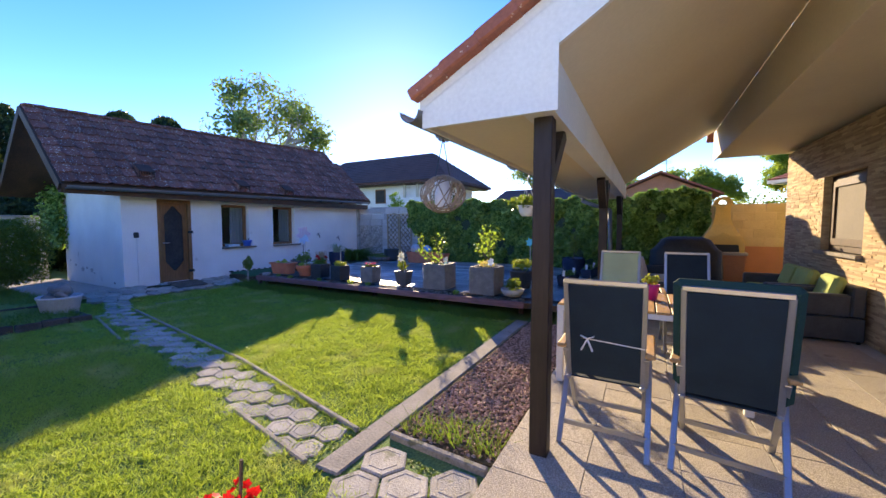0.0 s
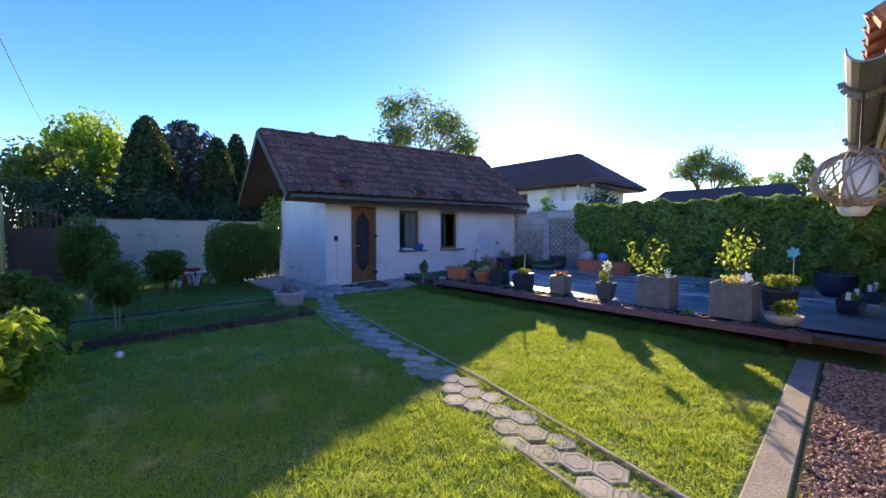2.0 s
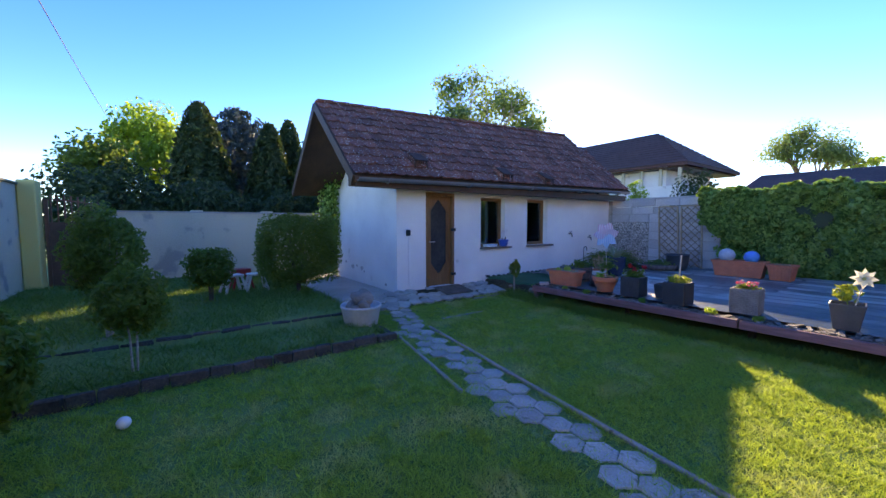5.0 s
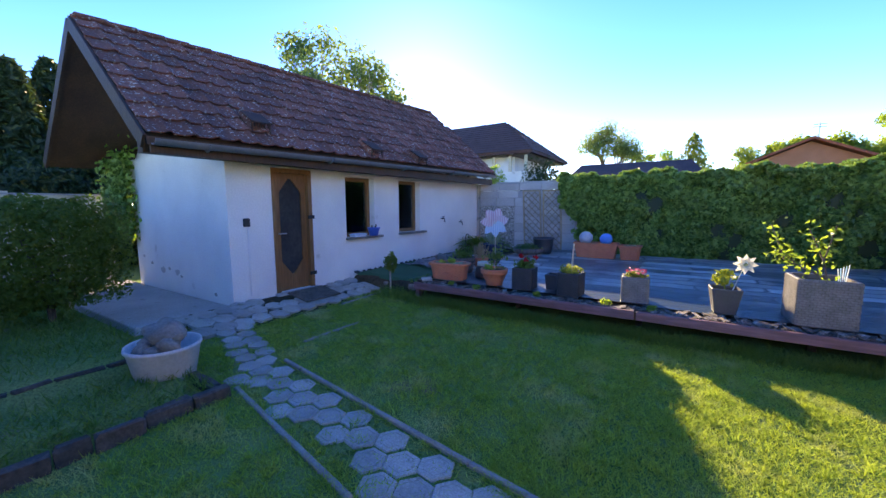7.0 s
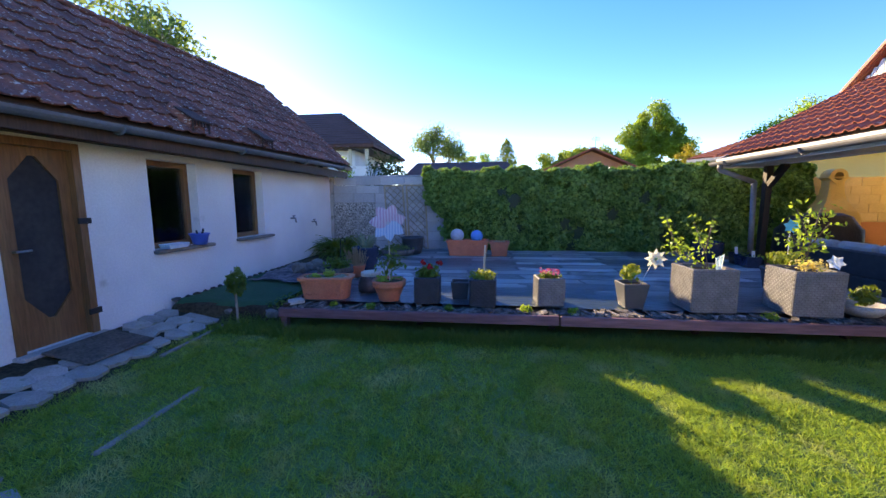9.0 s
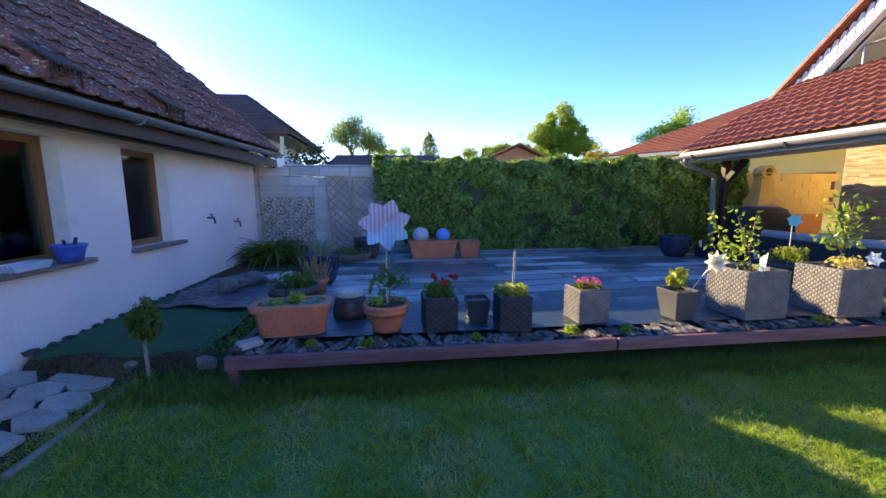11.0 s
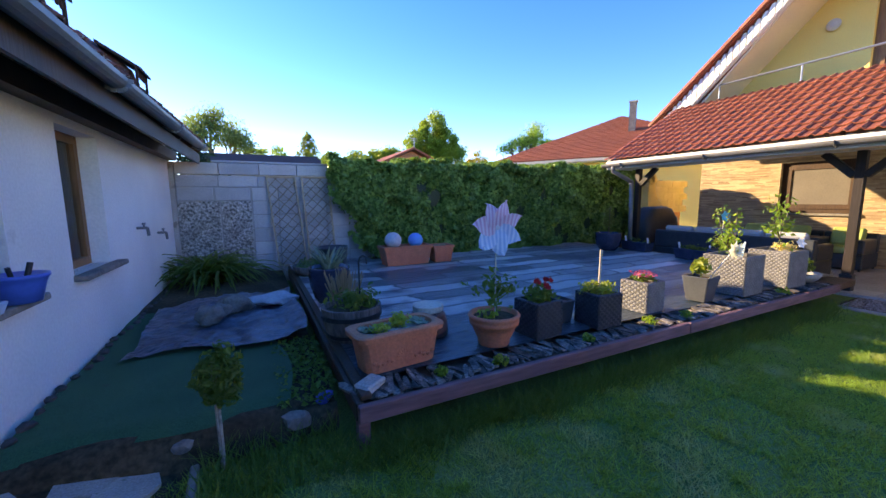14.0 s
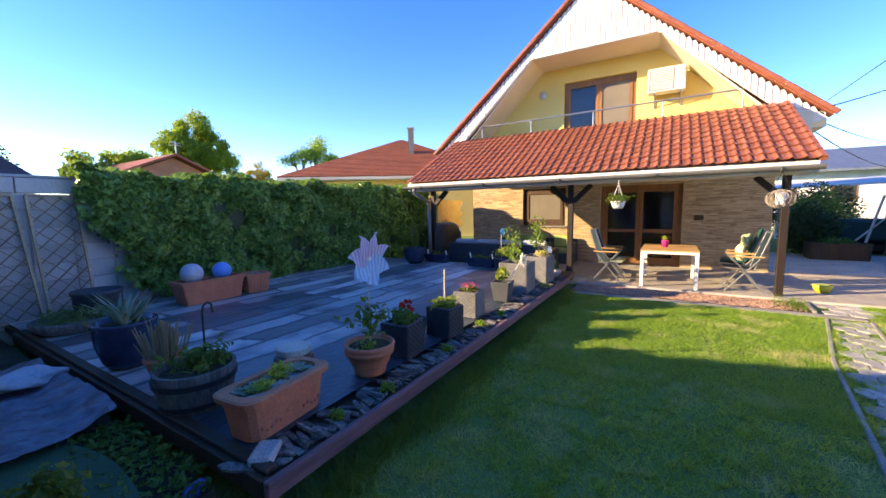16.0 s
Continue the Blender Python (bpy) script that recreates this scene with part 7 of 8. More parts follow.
c = folding_chair((-0.22, 2.5, TZ), 0, M_MESHFAB, "folding aluminium chair with dark sling and tied ribbon")
bm = bmesh.new()
bar(bm, (-0.23, 0.06, 0.72), (0.23, 0.06, 0.69), 0.012, 0.006)
for s in (-1, 1):
    bar(bm, (-0.1, 0.04, 0.715), (-0.1 + s * 0.04, 0.03, 0.735), 0.02, 0.006)
    bar(bm, (-0.1, 0.04, 0.712), (-0.1 + s * 0.035, 0.025, 0.64), 0.016, 0.005)
part("ribbon", bm, M_WHITEPAINT, c, "white tied ribbon")
folding_chair((0.42, 2.48, TZ), -8, M_MESHFAB, "folding aluminium chair with a dark green cushion", M_NAVY, "dark green padded cushion")
folding_chair((-0.3, 5.42, TZ), 178, M_GREENSLING, "folding chair with a pale green sling")
folding_chair((0.44, 5.45, TZ), 182, M_MESHFAB, "folding aluminium chair with a dark sling")
t = thing("cushion_pile", (0.36, 2.66, TZ + 0.52), 0, "pale cushions thrown on the folding chair", "cushion")
bm = blob(bmesh.new(), (0, 0.1, 0.12), 0.2, 3, 0.3, 3, (1, 0.5, 0.9))
part("cushion", bm, M_CREAMCUSH, t, smooth=True)
part("cushion", blob(bmesh.new(), (0.02, 0.02, 0.36), 0.18, 4, 0.3, 3, (0.9, 0.5, 0.9)), M_GREENSLING, t, smooth=True)

tb = thing("garden_table", (0.02, 4.0, TZ), 0, "garden table with teak slats on a white metal frame", "table")
for x in (-0.7, 0.7):
    for y in (-0.46, 0.46):
        part("leg", boxm(x - 0.03, x + 0.03, y - 0.03, y + 0.03, 0, 0.67, 0.004), M_WHITEPAINT, tb)
bm = bmesh.new()
for y in (-0.47, 0.47):
    box(bm, -0.73, 0.73, y - 0.02, y + 0.02, 0.67, 0.715)
for x in (-0.71, 0.71):
    box(bm, x - 0.02, x + 0.02, -0.45, 0.45, 0.67, 0.715)
part("apron", bm, M_WHITEPAINT, tb)
for i in range(13):
    x = -0.72 + i * 0.1125
    part("slat", boxm(x, x + 0.1, -0.5, 0.5, 0.717, 0.738, 0.004), M_TEAK, tb)
t = thing("flower_pot", (0.05, 4.08, TZ + 0.738), 0, "magenta pot with a small green plant", "pot")
part("pot", lathe(bmesh.new(), [(0.05, 0), (0.07, 0.13), (0.074, 0.15), (0.064, 0.15), (0.06, 0.12), (0.01, 0.12)], 20), M_PINK, t, smooth=True)
foliage_part(t, "leaves", (0, 0, 0.19), (0.08, 0.07, 0.05), 110, M_YGREEN, 0.04, 31)


def lounge(name, at, rz, w, label, cushion, d=0.78, back=0.7):
    """A woven lounge seat facing local +y; origin at its rear left foot."""
    t = thing(name, at, rz, label, "sofa")
    part("base", boxm(0.0, w, 0.0, d, 0.03, 0.32, 0.015), M_DWEAVE, t)
    part("back", boxm(0, w, 0.0, 0.13, 0.322, back, 0.02), M_DWEAVE, t)
    for x in (0.0, w - 0.13):
        part("arm", boxm(x, x + 0.13, 0.132, d, 0.322, 0.6, 0.02), M_DWEAVE, t)
    n = max(1, round((w - 0.26) / 0.65))
    cw = (w - 0.27) / n
    for i in range(n):
        x = 0.135 + i * cw
        part("seat_cushion", boxm(x + 0.005, x + cw - 0.005, 0.15, d - 0.01, 0.324, 0.44, 0.035), cushion, t)
        part("back_cushion", bar(bmesh.new(), (x + cw / 2, 0.28, 0.44), (x + cw / 2, 0.17, back + 0.1), cw - 0.02, 0.13, 0.04, up=(0, 1, 0)), cushion, t)
    for x in (0.04, w - 0.04):
        for y in (0.04, d - 0.04):
            part("foot", rod(bmesh.new(), (x, y, 0), (x, y, 0.03), 0.02), M_BLACK, t)
    return t


lounge("lounge_chair", (2.34, 6.32, TZ), 90, 0.78, "dark woven lounge chair with lime cushions by the wall", M_LIME)
lounge("lounge_sofa", (2.34, 7.15, TZ), 90, 1.5, "dark woven lounge sofa with lime cushions by the wall", M_LIME)
lounge("corner_sofa", (-0.3, 9.2, TZ), -90, 2.8, "long dark woven sofa with pale grey cushions", M_CUSHGREY)
t = thing("low_table", (0.95, 8.0, TZ), 0, "low dark woven coffee table", "table")
part("table_body", boxm(-0.3, 0.3, -0.5, 0.5, 0.0, 0.36, 0.015), M_DWEAVE, t)
part("table_top", boxm(-0.31, 0.31, -0.51, 0.51, 0.362, 0.375), M_BLACK, t)

# covered grill, plaster kiln
t = thing("covered_grill", (0.75, 9.95, TZ), 0, "barbecue under a draped black cover", "grill")
bm = bmesh.new()
n = 28
rings = []
for z, w, d in ((0.0, 0.72, 0.34), (0.5, 0.7, 0.33), (0.88, 0.68, 0.32), (0.95, 0.6, 0.3), (1.14, 0.46, 0.26), (1.2, 0.3, 0.16)):
    ring = []
    for i in range(n):
        a = 6.283 * i / n
        cx, sy = math.cos(a), math.sin(a)
        k = 1 / max(abs(cx), abs(sy)) ** 0.7
        fold = 1 + (0.05 * math.sin(7 * a + z * 3) + 0.03 * math.sin(11 * a)) * max(0, 1 - z)
        ring.append(bm.verts.new((w * cx * k * fold, d * sy * k * fold, z)))
    rings.append(ring)
for a, b in zip(rings, rings[1:]):
    for i in range(n):
        bm.faces.new((a[i], a[(i + 1) % n], b[(i + 1) % n], b[i]))
bm.faces.new(rings[-1])
part("cover", bm, M_BLACKCOVER, t, smooth=True)
t = thing("garden_fireplace", (1.5, 10.68, TZ), 0, "yellow plaster garden fireplace with a domed hood", "fireplace")
part("base", boxm(-0.42, 0.42, -0.26, 0.28, 0, 0.78, 0.01), M_ORANGE, t)
part("hearth", boxm(-0.46, 0.46, -0.3, 0.28, 0.782, 0.85, 0.01), M_CONC, t)
# the hood narrows in a sweep from the arched fire opening to the flue
bm = bmesh.new()
prof = [(0.4, 1.02), (0.39, 1.1), (0.33, 1.22), (0.25, 1.34), (0.19, 1.46), (0.155, 1.6), (0.14, 1.76), (0.14, 1.86)]
for (w0, z0), (w1, z1) in zip(prof, prof[1:]):
    d0, d1 = min(0.26, w0 * 0.75), min(0.26, w1 * 0.75)
    lo = [bm.verts.new(p) for p in ((-w0, -d0, z0), (w0, -d0, z0), (w0, d0, z0), (-w0, d0, z0))]
    hi = [bm.verts.new(p) for p in ((-w1, -d1, z1), (w1, -d1, z1), (w1, d1, z1), (-w1, d1, z1))]
    for k in range(4):
        bm.faces.new((lo[k], lo[(k + 1) % 4], hi[(k + 1) % 4], hi[k]))
bmesh.ops.remove_doubles(bm, verts=bm.verts, dist=0.001)
part("hood", bm, M_GRILL, t, "swept yellow plaster hood")
bm = bmesh.new()
for s in (-1, 1):
    box(bm, min(s * 0.4, s * 0.31), max(s * 0.4, s * 0.31), -0.24, 0.24, 0.852, 1.02)
    prism(bm, [(s * 0.31, -0.265, 0.852), (s * 0.4, -0.265, 0.852), (s * 0.4, -0.265, 1.06), (0, -0.265, 1.3), (0, -0.265, 1.2), (s * 0.2, -0.265, 1.13), (s * 0.29, -0.265, 1.0)], (0, 0.02, 0))
part("arch", bm, M_GRILL, t)
bm = bmesh.new()
ring = [(math.cos(6.2832 * k / 16), math.sin(6.2832 * k / 16)) for k in range(16)]
for k in range(16):
    (c0, s0), (c1, s1) = ring[k], ring[(k + 1) % 16]
    prism(bm, [(0.09 * c0, -0.13, 1.95 + 0.09 * s0), (0.175 * c0, -0.13, 1.95 + 0.155 * s0), (0.175 * c1, -0.13, 1.95 + 0.155 * s1), (0.09 * c1, -0.13, 1.95 + 0.09 * s1)], (0, 0.24, 0))
box(bm, -0.2, 0.2, -0.14, 0.12, 1.9, 1.935, 0.01)
part("flue_cap", bm, M_GRILL, t, "round-holed flue cap")
part("firebox", boxm(-0.31, 0.31, -0.235, -0.21, 0.855, 1.2), M_BLACK, t, "sooty firebox")

# hanging basket and twig lantern under the gutter
t = thing("hanging_basket", (-1.39, 4.86, 1.62), 0, "white hanging basket with a trailing green plant", "hanging basket")
part("basket", lathe(bmesh.new(), [(0.07, 0), (0.1, 0.04), (0.125, 0.13), (0.13, 0.14), (0.115, 0.14), (0.1, 0.1), (0.01, 0.1)], 24), M_WHITEPAINT, t, smooth=True)
foliage_part(t, "leaves", (0, 0, 0.19), (0.21, 0.19, 0.09), 330, M_LEAF, 0.06, 33, 0.4)
bm = bmesh.new()
for i in range(3):
    a = 2.1 * i
    rod(bm, (0.12 * math.cos(a), 0.12 * math.sin(a), 0.13), (0, 0, 0.46), 0.004, seg=5)
pipe(bm, [(0, 0, 0.46), (0, 0, 0.5), (0.02, 0, 0.53), (0.0, 0, 0.56)], 0.006, 6)
part("hanger", bm, M_WHITEPAINT, t)
t = thing("twig_lantern", (-1.39, 2.55, 1.74), 0, "woven twig ball lantern with a pale glass cylinder", "lantern")
for i in range(19):
    rng_ = random.Random(i)
    ax = Vector((rng_.gauss(0, 1), rng_.gauss(0, 1), rng_.gauss(0, 0.6))).normalized()
    u = ax.orthogonal().normalized()
    v = ax.cross(u)
    r = rng_.uniform(0.165, 0.185)
    bm = bmesh.new()
    pts = [(u * math.cos(6.283 * k / 18) + v * math.sin(6.283 * k / 18)) * r for k in range(19)]
    pts = [Vector((p.x, p.y, p.z * 0.78)) for p in pts]
    for a, b in zip(pts, pts[1:]):
        rod(bm, a, b, 0.005, seg=5, caps=False)
    part("twig", bm, M_TWIG, t)
part("glass", lathe(bmesh.new(), [(0.06, -0.13), (0.065, -0.12), (0.065, 0.1), (0.06, 0.1), (0.058, -0.11), (0.01, -0.11)], 20), M_FROST, t, "frosted glass cylinder", smooth=True)
bm = bmesh.new()
for s in (-1, 1):
    rod(bm, (0, s * 0.12, 0.12), (0, 0, 0.42), 0.004, seg=5)
rod(bm, (0, 0, 0.42), (0, 0, 0.5), 0.004, seg=5)
part("hanger", bm, M_BLACK, t)

# ---- lawn and beds ----
t = thing("planter_tub", (-8.33, 2.3, 0.0), 0, "pale grey oval tub filled with field stones", "planter")
bm = lathe(bmesh.new(), [(0.19, 0), (0.21, 0.03), (0.265, 0.32), (0.28, 0.335), (0.275, 0.36), (0.255, 0.355), (0.24, 0.28), (0.02, 0.28)], 30)
for v in bm.verts:
    v.co.x *= 1.03
part("tub", bm, M_TUB, t, smooth=True)
for i, (x, y, z, r) in enumerate(((0.02, 0.02, 0.43, 0.16), (0.15, -0.02, 0.37, 0.09), (-0.12, -0.08, 0.33, 0.08), (-0.02, -0.15, 0.33, 0.07), (0.1, -0.12, 0.33, 0.06), (-0.16, 0.04, 0.34, 0.07))):
    solid("stone", blob(bmesh.new(), (0, 0, 0), r, i + 20, 0.4, 3, (1.1, 0.9, 0.8)), M_STONE, "grey field stone lying in the tub", "stone", smooth=True, m=pose(-8.33 + x, 2.3 + y, z), group="stones in the tub")
for x, y, rz, top in ((-11.3, 1.12, 20, M_WHITEPAINT), (-11.3, 1.5, 5, M_WHITEPAINT), (-11.65, 1.3, 10, M_REDP)):
    red = top is M_REDP
    t = thing("child_stool", (x, y, 0.2), rz, "small red plastic child's stool" if red else "small white plastic child's step stool", "stool", "children's stools")
    for s in (-1, 1):
        for e in (-1, 1):
            part("leg", bar(bmesh.new(), (e * 0.12, s * 0.19, 0), (e * 0.09, s * 0.11, 0.3), 0.05, 0.04, 0.008), top, t)
        part("cross_rail", bar(bmesh.new(), (-0.1, s * 0.15, 0.14), (0.1, s * 0.15, 0.14), 0.03, 0.03, 0.006), top, t)
    part("seat", boxm(-0.12, 0.12, -0.15, 0.15, 0.3, 0.34 if not red else 0.4, 0.012), top, t)
bm = bmesh.new()
bmesh.ops.create_uvsphere(bm, u_segments=16, v_segments=10, radius=0.045)
solid("small_ball", bm, M_WHITEPAINT, "small white ball lying on the lawn", "ball", smooth=True, m=pose(-7.0, -0.12, 0.045))
t = thing("red_flowers", (-1.62, 0.96, -0.055), 0, "potted red geranium with a thin garden stake", "flowers")
part("pot", lathe(bmesh.new(), [(0.09, 0), (0.125, 0.17), (0.135, 0.2), (0.12, 0.2), (0.02, 0.17)], 20), M_TERRA, t, smooth=True)
foliage_part(t, "leaves", (0, 0, 0.2), (0.17, 0.15, 0.06), 200, M_LEAF, 0.06, 34)
bm = bmesh.new()
for k in range(60):
    petals(bm, (random.gauss(0, 0.075), random.gauss(0, 0.06), 0.29 + random.uniform(-0.03, 0.03)), (random.gauss(0, 1), random.gauss(0, 1), 1), 5, 0.026, 0.012)
part("blooms", bm, M_REDFLOWER, t, "bright red blooms")
part("stake", rod(bmesh.new(), (0.0, 0.03, 0.0), (0.0, 0.06, 0.47), 0.008), M_BARK, t)

# gate in the west wall
t = thing("garden_gate", (-14.3, -1.78, 0), 0, "brown metal garden gate with an arched barred top", "gate")
part("gate_frame", boxm(-0.03, 0.03, 0.0, 0.06, 0.1, 1.95), M_GATE, t)
part("gate_frame", boxm(-0.03, 0.03, 0.94, 1.0, 0.1, 1.7), M_GATE, t)
part("sheet", boxm(-0.01, 0.01, 0.06, 0.94, 0.15, 1.5), M_GATE, t)
bm = bmesh.new()
arc = [(0.0, 0.0 + i * 0.1, 1.95 + 0.16 * math.sin(i / 10 * 2.2) - 0.035 * i) for i in range(11)]
for a, b in zip(arc, arc[1:]):
    bar(bm, a, b, 0.04, 0.03)
part("arch", bm, M_GATE, t)
for i in range(1, 10):
    part("bar", boxm(-0.012, 0.012, i * 0.1 - 0.012, i * 0.1 + 0.012, 1.5, arc[i][2] + 0.1), M_GATE, t)
part("lock", boxm(0.012, 0.07, 0.85, 0.95, 1.2, 1.36, 0.006), M_BLACK, t)

# poles and wires
t = thing("concrete_pole", (-13.9, -3.2, 0), 0, "tall pale concrete utility pole with a cable loop", "utility pole")
part("pole", rod(bmesh.new(), (0, 0, -0.2), (0, 0, 9), 0.17, 0.12, 12), M_CONC, t)
bm = pipe(bmesh.new(), [(0.16, 0.0, 5.9), (0.3, 0.1, 5.2), (0.42, 0.2, 4.5), (0.4, 0.2, 4.2), (0.25, 0.12, 4.05), (0.16, 0.05, 4.05)], 0.03)
part("cable_loop", bm, M_BLACK, t)
t = thing("far_pole", (-44, -3.0, 0), 0, "distant thin utility pole", "utility pole")
part("pole", rod(bmesh.new(), (0, 0, -0.2), (0, 0, 9.3), 0.12, 0.1, 8), M_DARKWOOD, t)



def wire(a, b, sag, r=0.015):
    a, b = Vector(a), Vector(b)
    bm = bmesh.new()
    pts = [a.lerp(b, i / 16) - Vector((0, 0, 4 * sag * (i / 16) * (1 - i / 16))) for i in range(17)]
    for p, q in zip(pts, pts[1:]):
        rod(bm, p, q, r, seg=5, caps=False)
    return bm


for a, b, s in (((29.5, -0.8, 5.75), (-44, -3.0, 9.3), 0.95), ((2.4, 1.4, 3.7), (14, -9.5, 8.8), 0.3), ((2.4, 1.4, 3.55), (30, -10.5, 6.2), 0.5), ((2.4, 1.4, 3.3), (30, -11, 5.2), 1.0)):
    solid("overhead_wire", wire(a, b, s), M_BLACK, "thin black overhead cable to the house", "cable", group="overhead cables")

# beside the house, past its corner
t = thing("planter_crate", (6.2, -0.2, 0.03), 0, "dark planter crate with grasses beside the path", "planter")
part("crate", tube_box(bmesh.new(), 0.8, 1.3, 0.5, 0.03, 0.95), M_DARKWOOD, t)
straps("ornamental_grass", (6.2, -0.2, 0.45), 90, 0.6, 0.03, M_WEED, "tuft of ornamental grass in the crate", 9, "plant", 1.0)
t = thing("covered_trailer", (9.5, -1.6, 0), 0, "low trailer under a dark green tarpaulin", "trailer")
part("tarpaulin", boxm(-1.5, 1.5, -0.35, 0.9, 0.45, 1.15, 0.08), M_NAVY, t)
for x in (-0.8, 0.8):
    part("wheel", rod(bmesh.new(), (x, -0.35, 0.25), (x, 0.85, 0.25), 0.25, 0.25, 18), M_BLACK, t)
t = thing("leaning_poles", (7.6, -1.2, 0), 0, "pale wooden poles leaning together", "poles")
part("pole", rod(bmesh.new(), (0, 0, 0.3), (0.5, -0.5, 1.9), 0.035), M_PALEWOOD, t)
part("pole", rod(bmesh.new(), (0, 0.2, 0.5), (0.7, -1.0, 1.6), 0.025), M_PALEWOOD, t)
t = thing("watering_pot", (0.1, 1.6, TZ), 0, "small yellow-green plant pot beside the post", "pot")
part("pot", lathe(bmesh.new(), [(0.09, 0), (0.13, 0.08), (0.14, 0.15), (0.12, 0.15), (0.02, 0.12)], 16), M_YGREENPOT, t, smooth=True)
# ---- pieces of roofs, walls and paving ----
def wave_tile(name, w, l, t, mat, amp=0.028):
    """A roof tile with one rolled wave; x across, y up the slope."""
    bm = bmesh.new()
    n = 7
    rows = []
    for y, dz in ((0, 0.032), (l, 0.0)):
        for s in (t, 0):
            rows.append([bm.verts.new((w * (0.0, 0.25, 0.5, 0.62, 0.74, 0.86, 1.0)[i], y, dz + s + amp * (0.0, 0.02, 0.05, 0.25, 0.9, 1.0, 0.35)[i])) for i in range(n)])
    for i in range(n - 1):
        bm.faces.new((rows[0][i], rows[0][i + 1], rows[2][i + 1], rows[2][i]))
        bm.faces.new((rows[1][i + 1], rows[1][i], rows[0][i], rows[0][i + 1]))
    bm.faces.new([rows[1][0], rows[3][0], rows[2][0], rows[0][0]])
    bm.faces.new([rows[0][-1], rows[2][-1], rows[3][-1], rows[1][-1]])
    bmesh.ops.recalc_face_normals(bm, faces=bm.faces)
    return mesh_of(name, bm, mat)


def piece(name, me, parent, m):
    ob = new(name, me)
    ob.parent = parent
    ob.matrix_basis = m
    return ob


def frame_of(o, xa, ya):
    xa, ya = Vector(xa).normalized(), Vector(ya).normalized()
    za = xa.cross(ya).normalized()
    ya = za.cross(xa)
    m = Matrix((xa, ya, za)).transposed().to_4x4()
    m.translation = o
    return m


rnd = random.Random(5)
# terrace roof: rows of red tiles
cols, rows = 47, 11
run = Vector((RX1 - RX0, 0, RZ1 - RZ0))
tw, tl = (PY1 - PY0 + 0.06) / cols, run.length / rows
me = wave_tile("roof_tile", tw * 1.03, tl * 1.14, 0.016, M_TILE, 0.03)
ud = run.normalized()
far = bmesh.new()
for i in range(cols):
    for j in range(rows):
        o = Vector((RX0 - 0.04, PY1 + 0.03 - i * tw, RZ0 + 0.0)) + ud * (j * tl) + Vector((0, 0, 0.008 + rnd.uniform(0, 0.004)))
        m = frame_of(o, (0, -1, rnd.uniform(-0.006, 0.006)), ud)
        if i >= 20:
            piece("roof_tile", me, pergola_roof, m)
        else:
            k = len(far.verts)
            far.from_mesh(me)
            far.verts.ensure_lookup_table()
            bmesh.ops.transform(far, matrix=m, verts=far.verts[k:])
part("far_tiles", far, M_TILE, pergola_roof, kind="stuff")
bm = bmesh.new()
for k in range(rows):
    a = Vector((RX0 - 0.04, PY0 - 0.03, RZ0 + 0.03)) + ud * (k * tl)
    bar(bm, a, a + ud * tl * 1.08 + Vector((0, 0, -0.01)), 0.09, 0.08, 0.01)
part("verge_tiles", bm, M_TILE, pergola_roof)

# shed roof: the front slope as single tiles, the rear joined
cols, rows = 33, 9
bm = bmesh.new()
probe = roof_pt(0, 0) - roof_pt(1, 0)
me = wave_tile("old_tile", (Y1 - Y0) / cols * 1.02, probe.length / rows * 1.15, 0.016, M_OLDTILE, 0.03)
for i in range(cols):
    v = (i + 1) / cols
    for j in range(rows):
        u = j / rows
        if u > 0.75 and i > cols - 2:
            continue
        o = roof_pt(u, v, 0.01 + rnd.uniform(0, 0.008))
        o.y = Y0 + (Y1 - Y0) * i / cols
        up = roof_pt(min(1, u + 0.1), v) - roof_pt(u, v)
        up.y = rnd.uniform(-0.004, 0.004)
        piece("old_tile", me, roof, frame_of(o, (0, 1, rnd.uniform(-0.02, 0.02) + 0.02), up))
bm = bmesh.new()
tile_rows(bm, roof_pt(2, 0), roof_pt(2, 1), roof_pt(1, 1), roof_pt(1, 0), 9)
part("rear_courses", bm, M_OLDTILE, roof)
bm = bmesh.new()
for i in range(24):
    v = i / 24
    p, q = roof_pt(1, v, 0.03), roof_pt(1, min(1, v + 1.1 / 24), 0.045)
    p.x += rnd.uniform(-0.01, 0.01)
    bar(bm, p, q, 0.2, 0.07, 0.02)
part("ridge_tiles", bm, M_OLDTILE, roof)

# hexagon pavers
def hex_mesh(r, h):
    bm = bmesh.new()
    loops = []
    for k, z in ((0.9, 0.0), (1.0, 0.004), (1.0, h - 0.008), (0.93, h), (0.71, h), (0.69, h - 0.003), (0.66, h - 0.003), (0.64, h)):
        loops.append([bm.verts.new((r * k * math.cos(math.pi / 3 * i), r * k * math.sin(math.pi / 3 * i), z)) for i in range(6)])
    for a, b in zip(loops, loops[1:]):
        for i in range(6):
            bm.faces.new((a[i], a[(i + 1) % 6], b[(i + 1) % 6], b[i]))
    bm.faces.new(loops[-1])
    return mesh_of("hexagon_paver", bm, M_HEX)


path = thing("garden_path", (0, 0, 0), 0, "path of worn hexagonal concrete pavers across the lawn", "path", kind="structure")
hm = hex_mesh(0.157, 0.05)


def edge_y(x):
    for (ax, ay), (bx, by) in zip(EDGE, EDGE[1:]):
        if bx <= x:
            return ay + (by - ay) * (x - ax) / (bx - ax)
    return EDGE[-1][1] + (EDGE[-1][0] - x) * 0.16


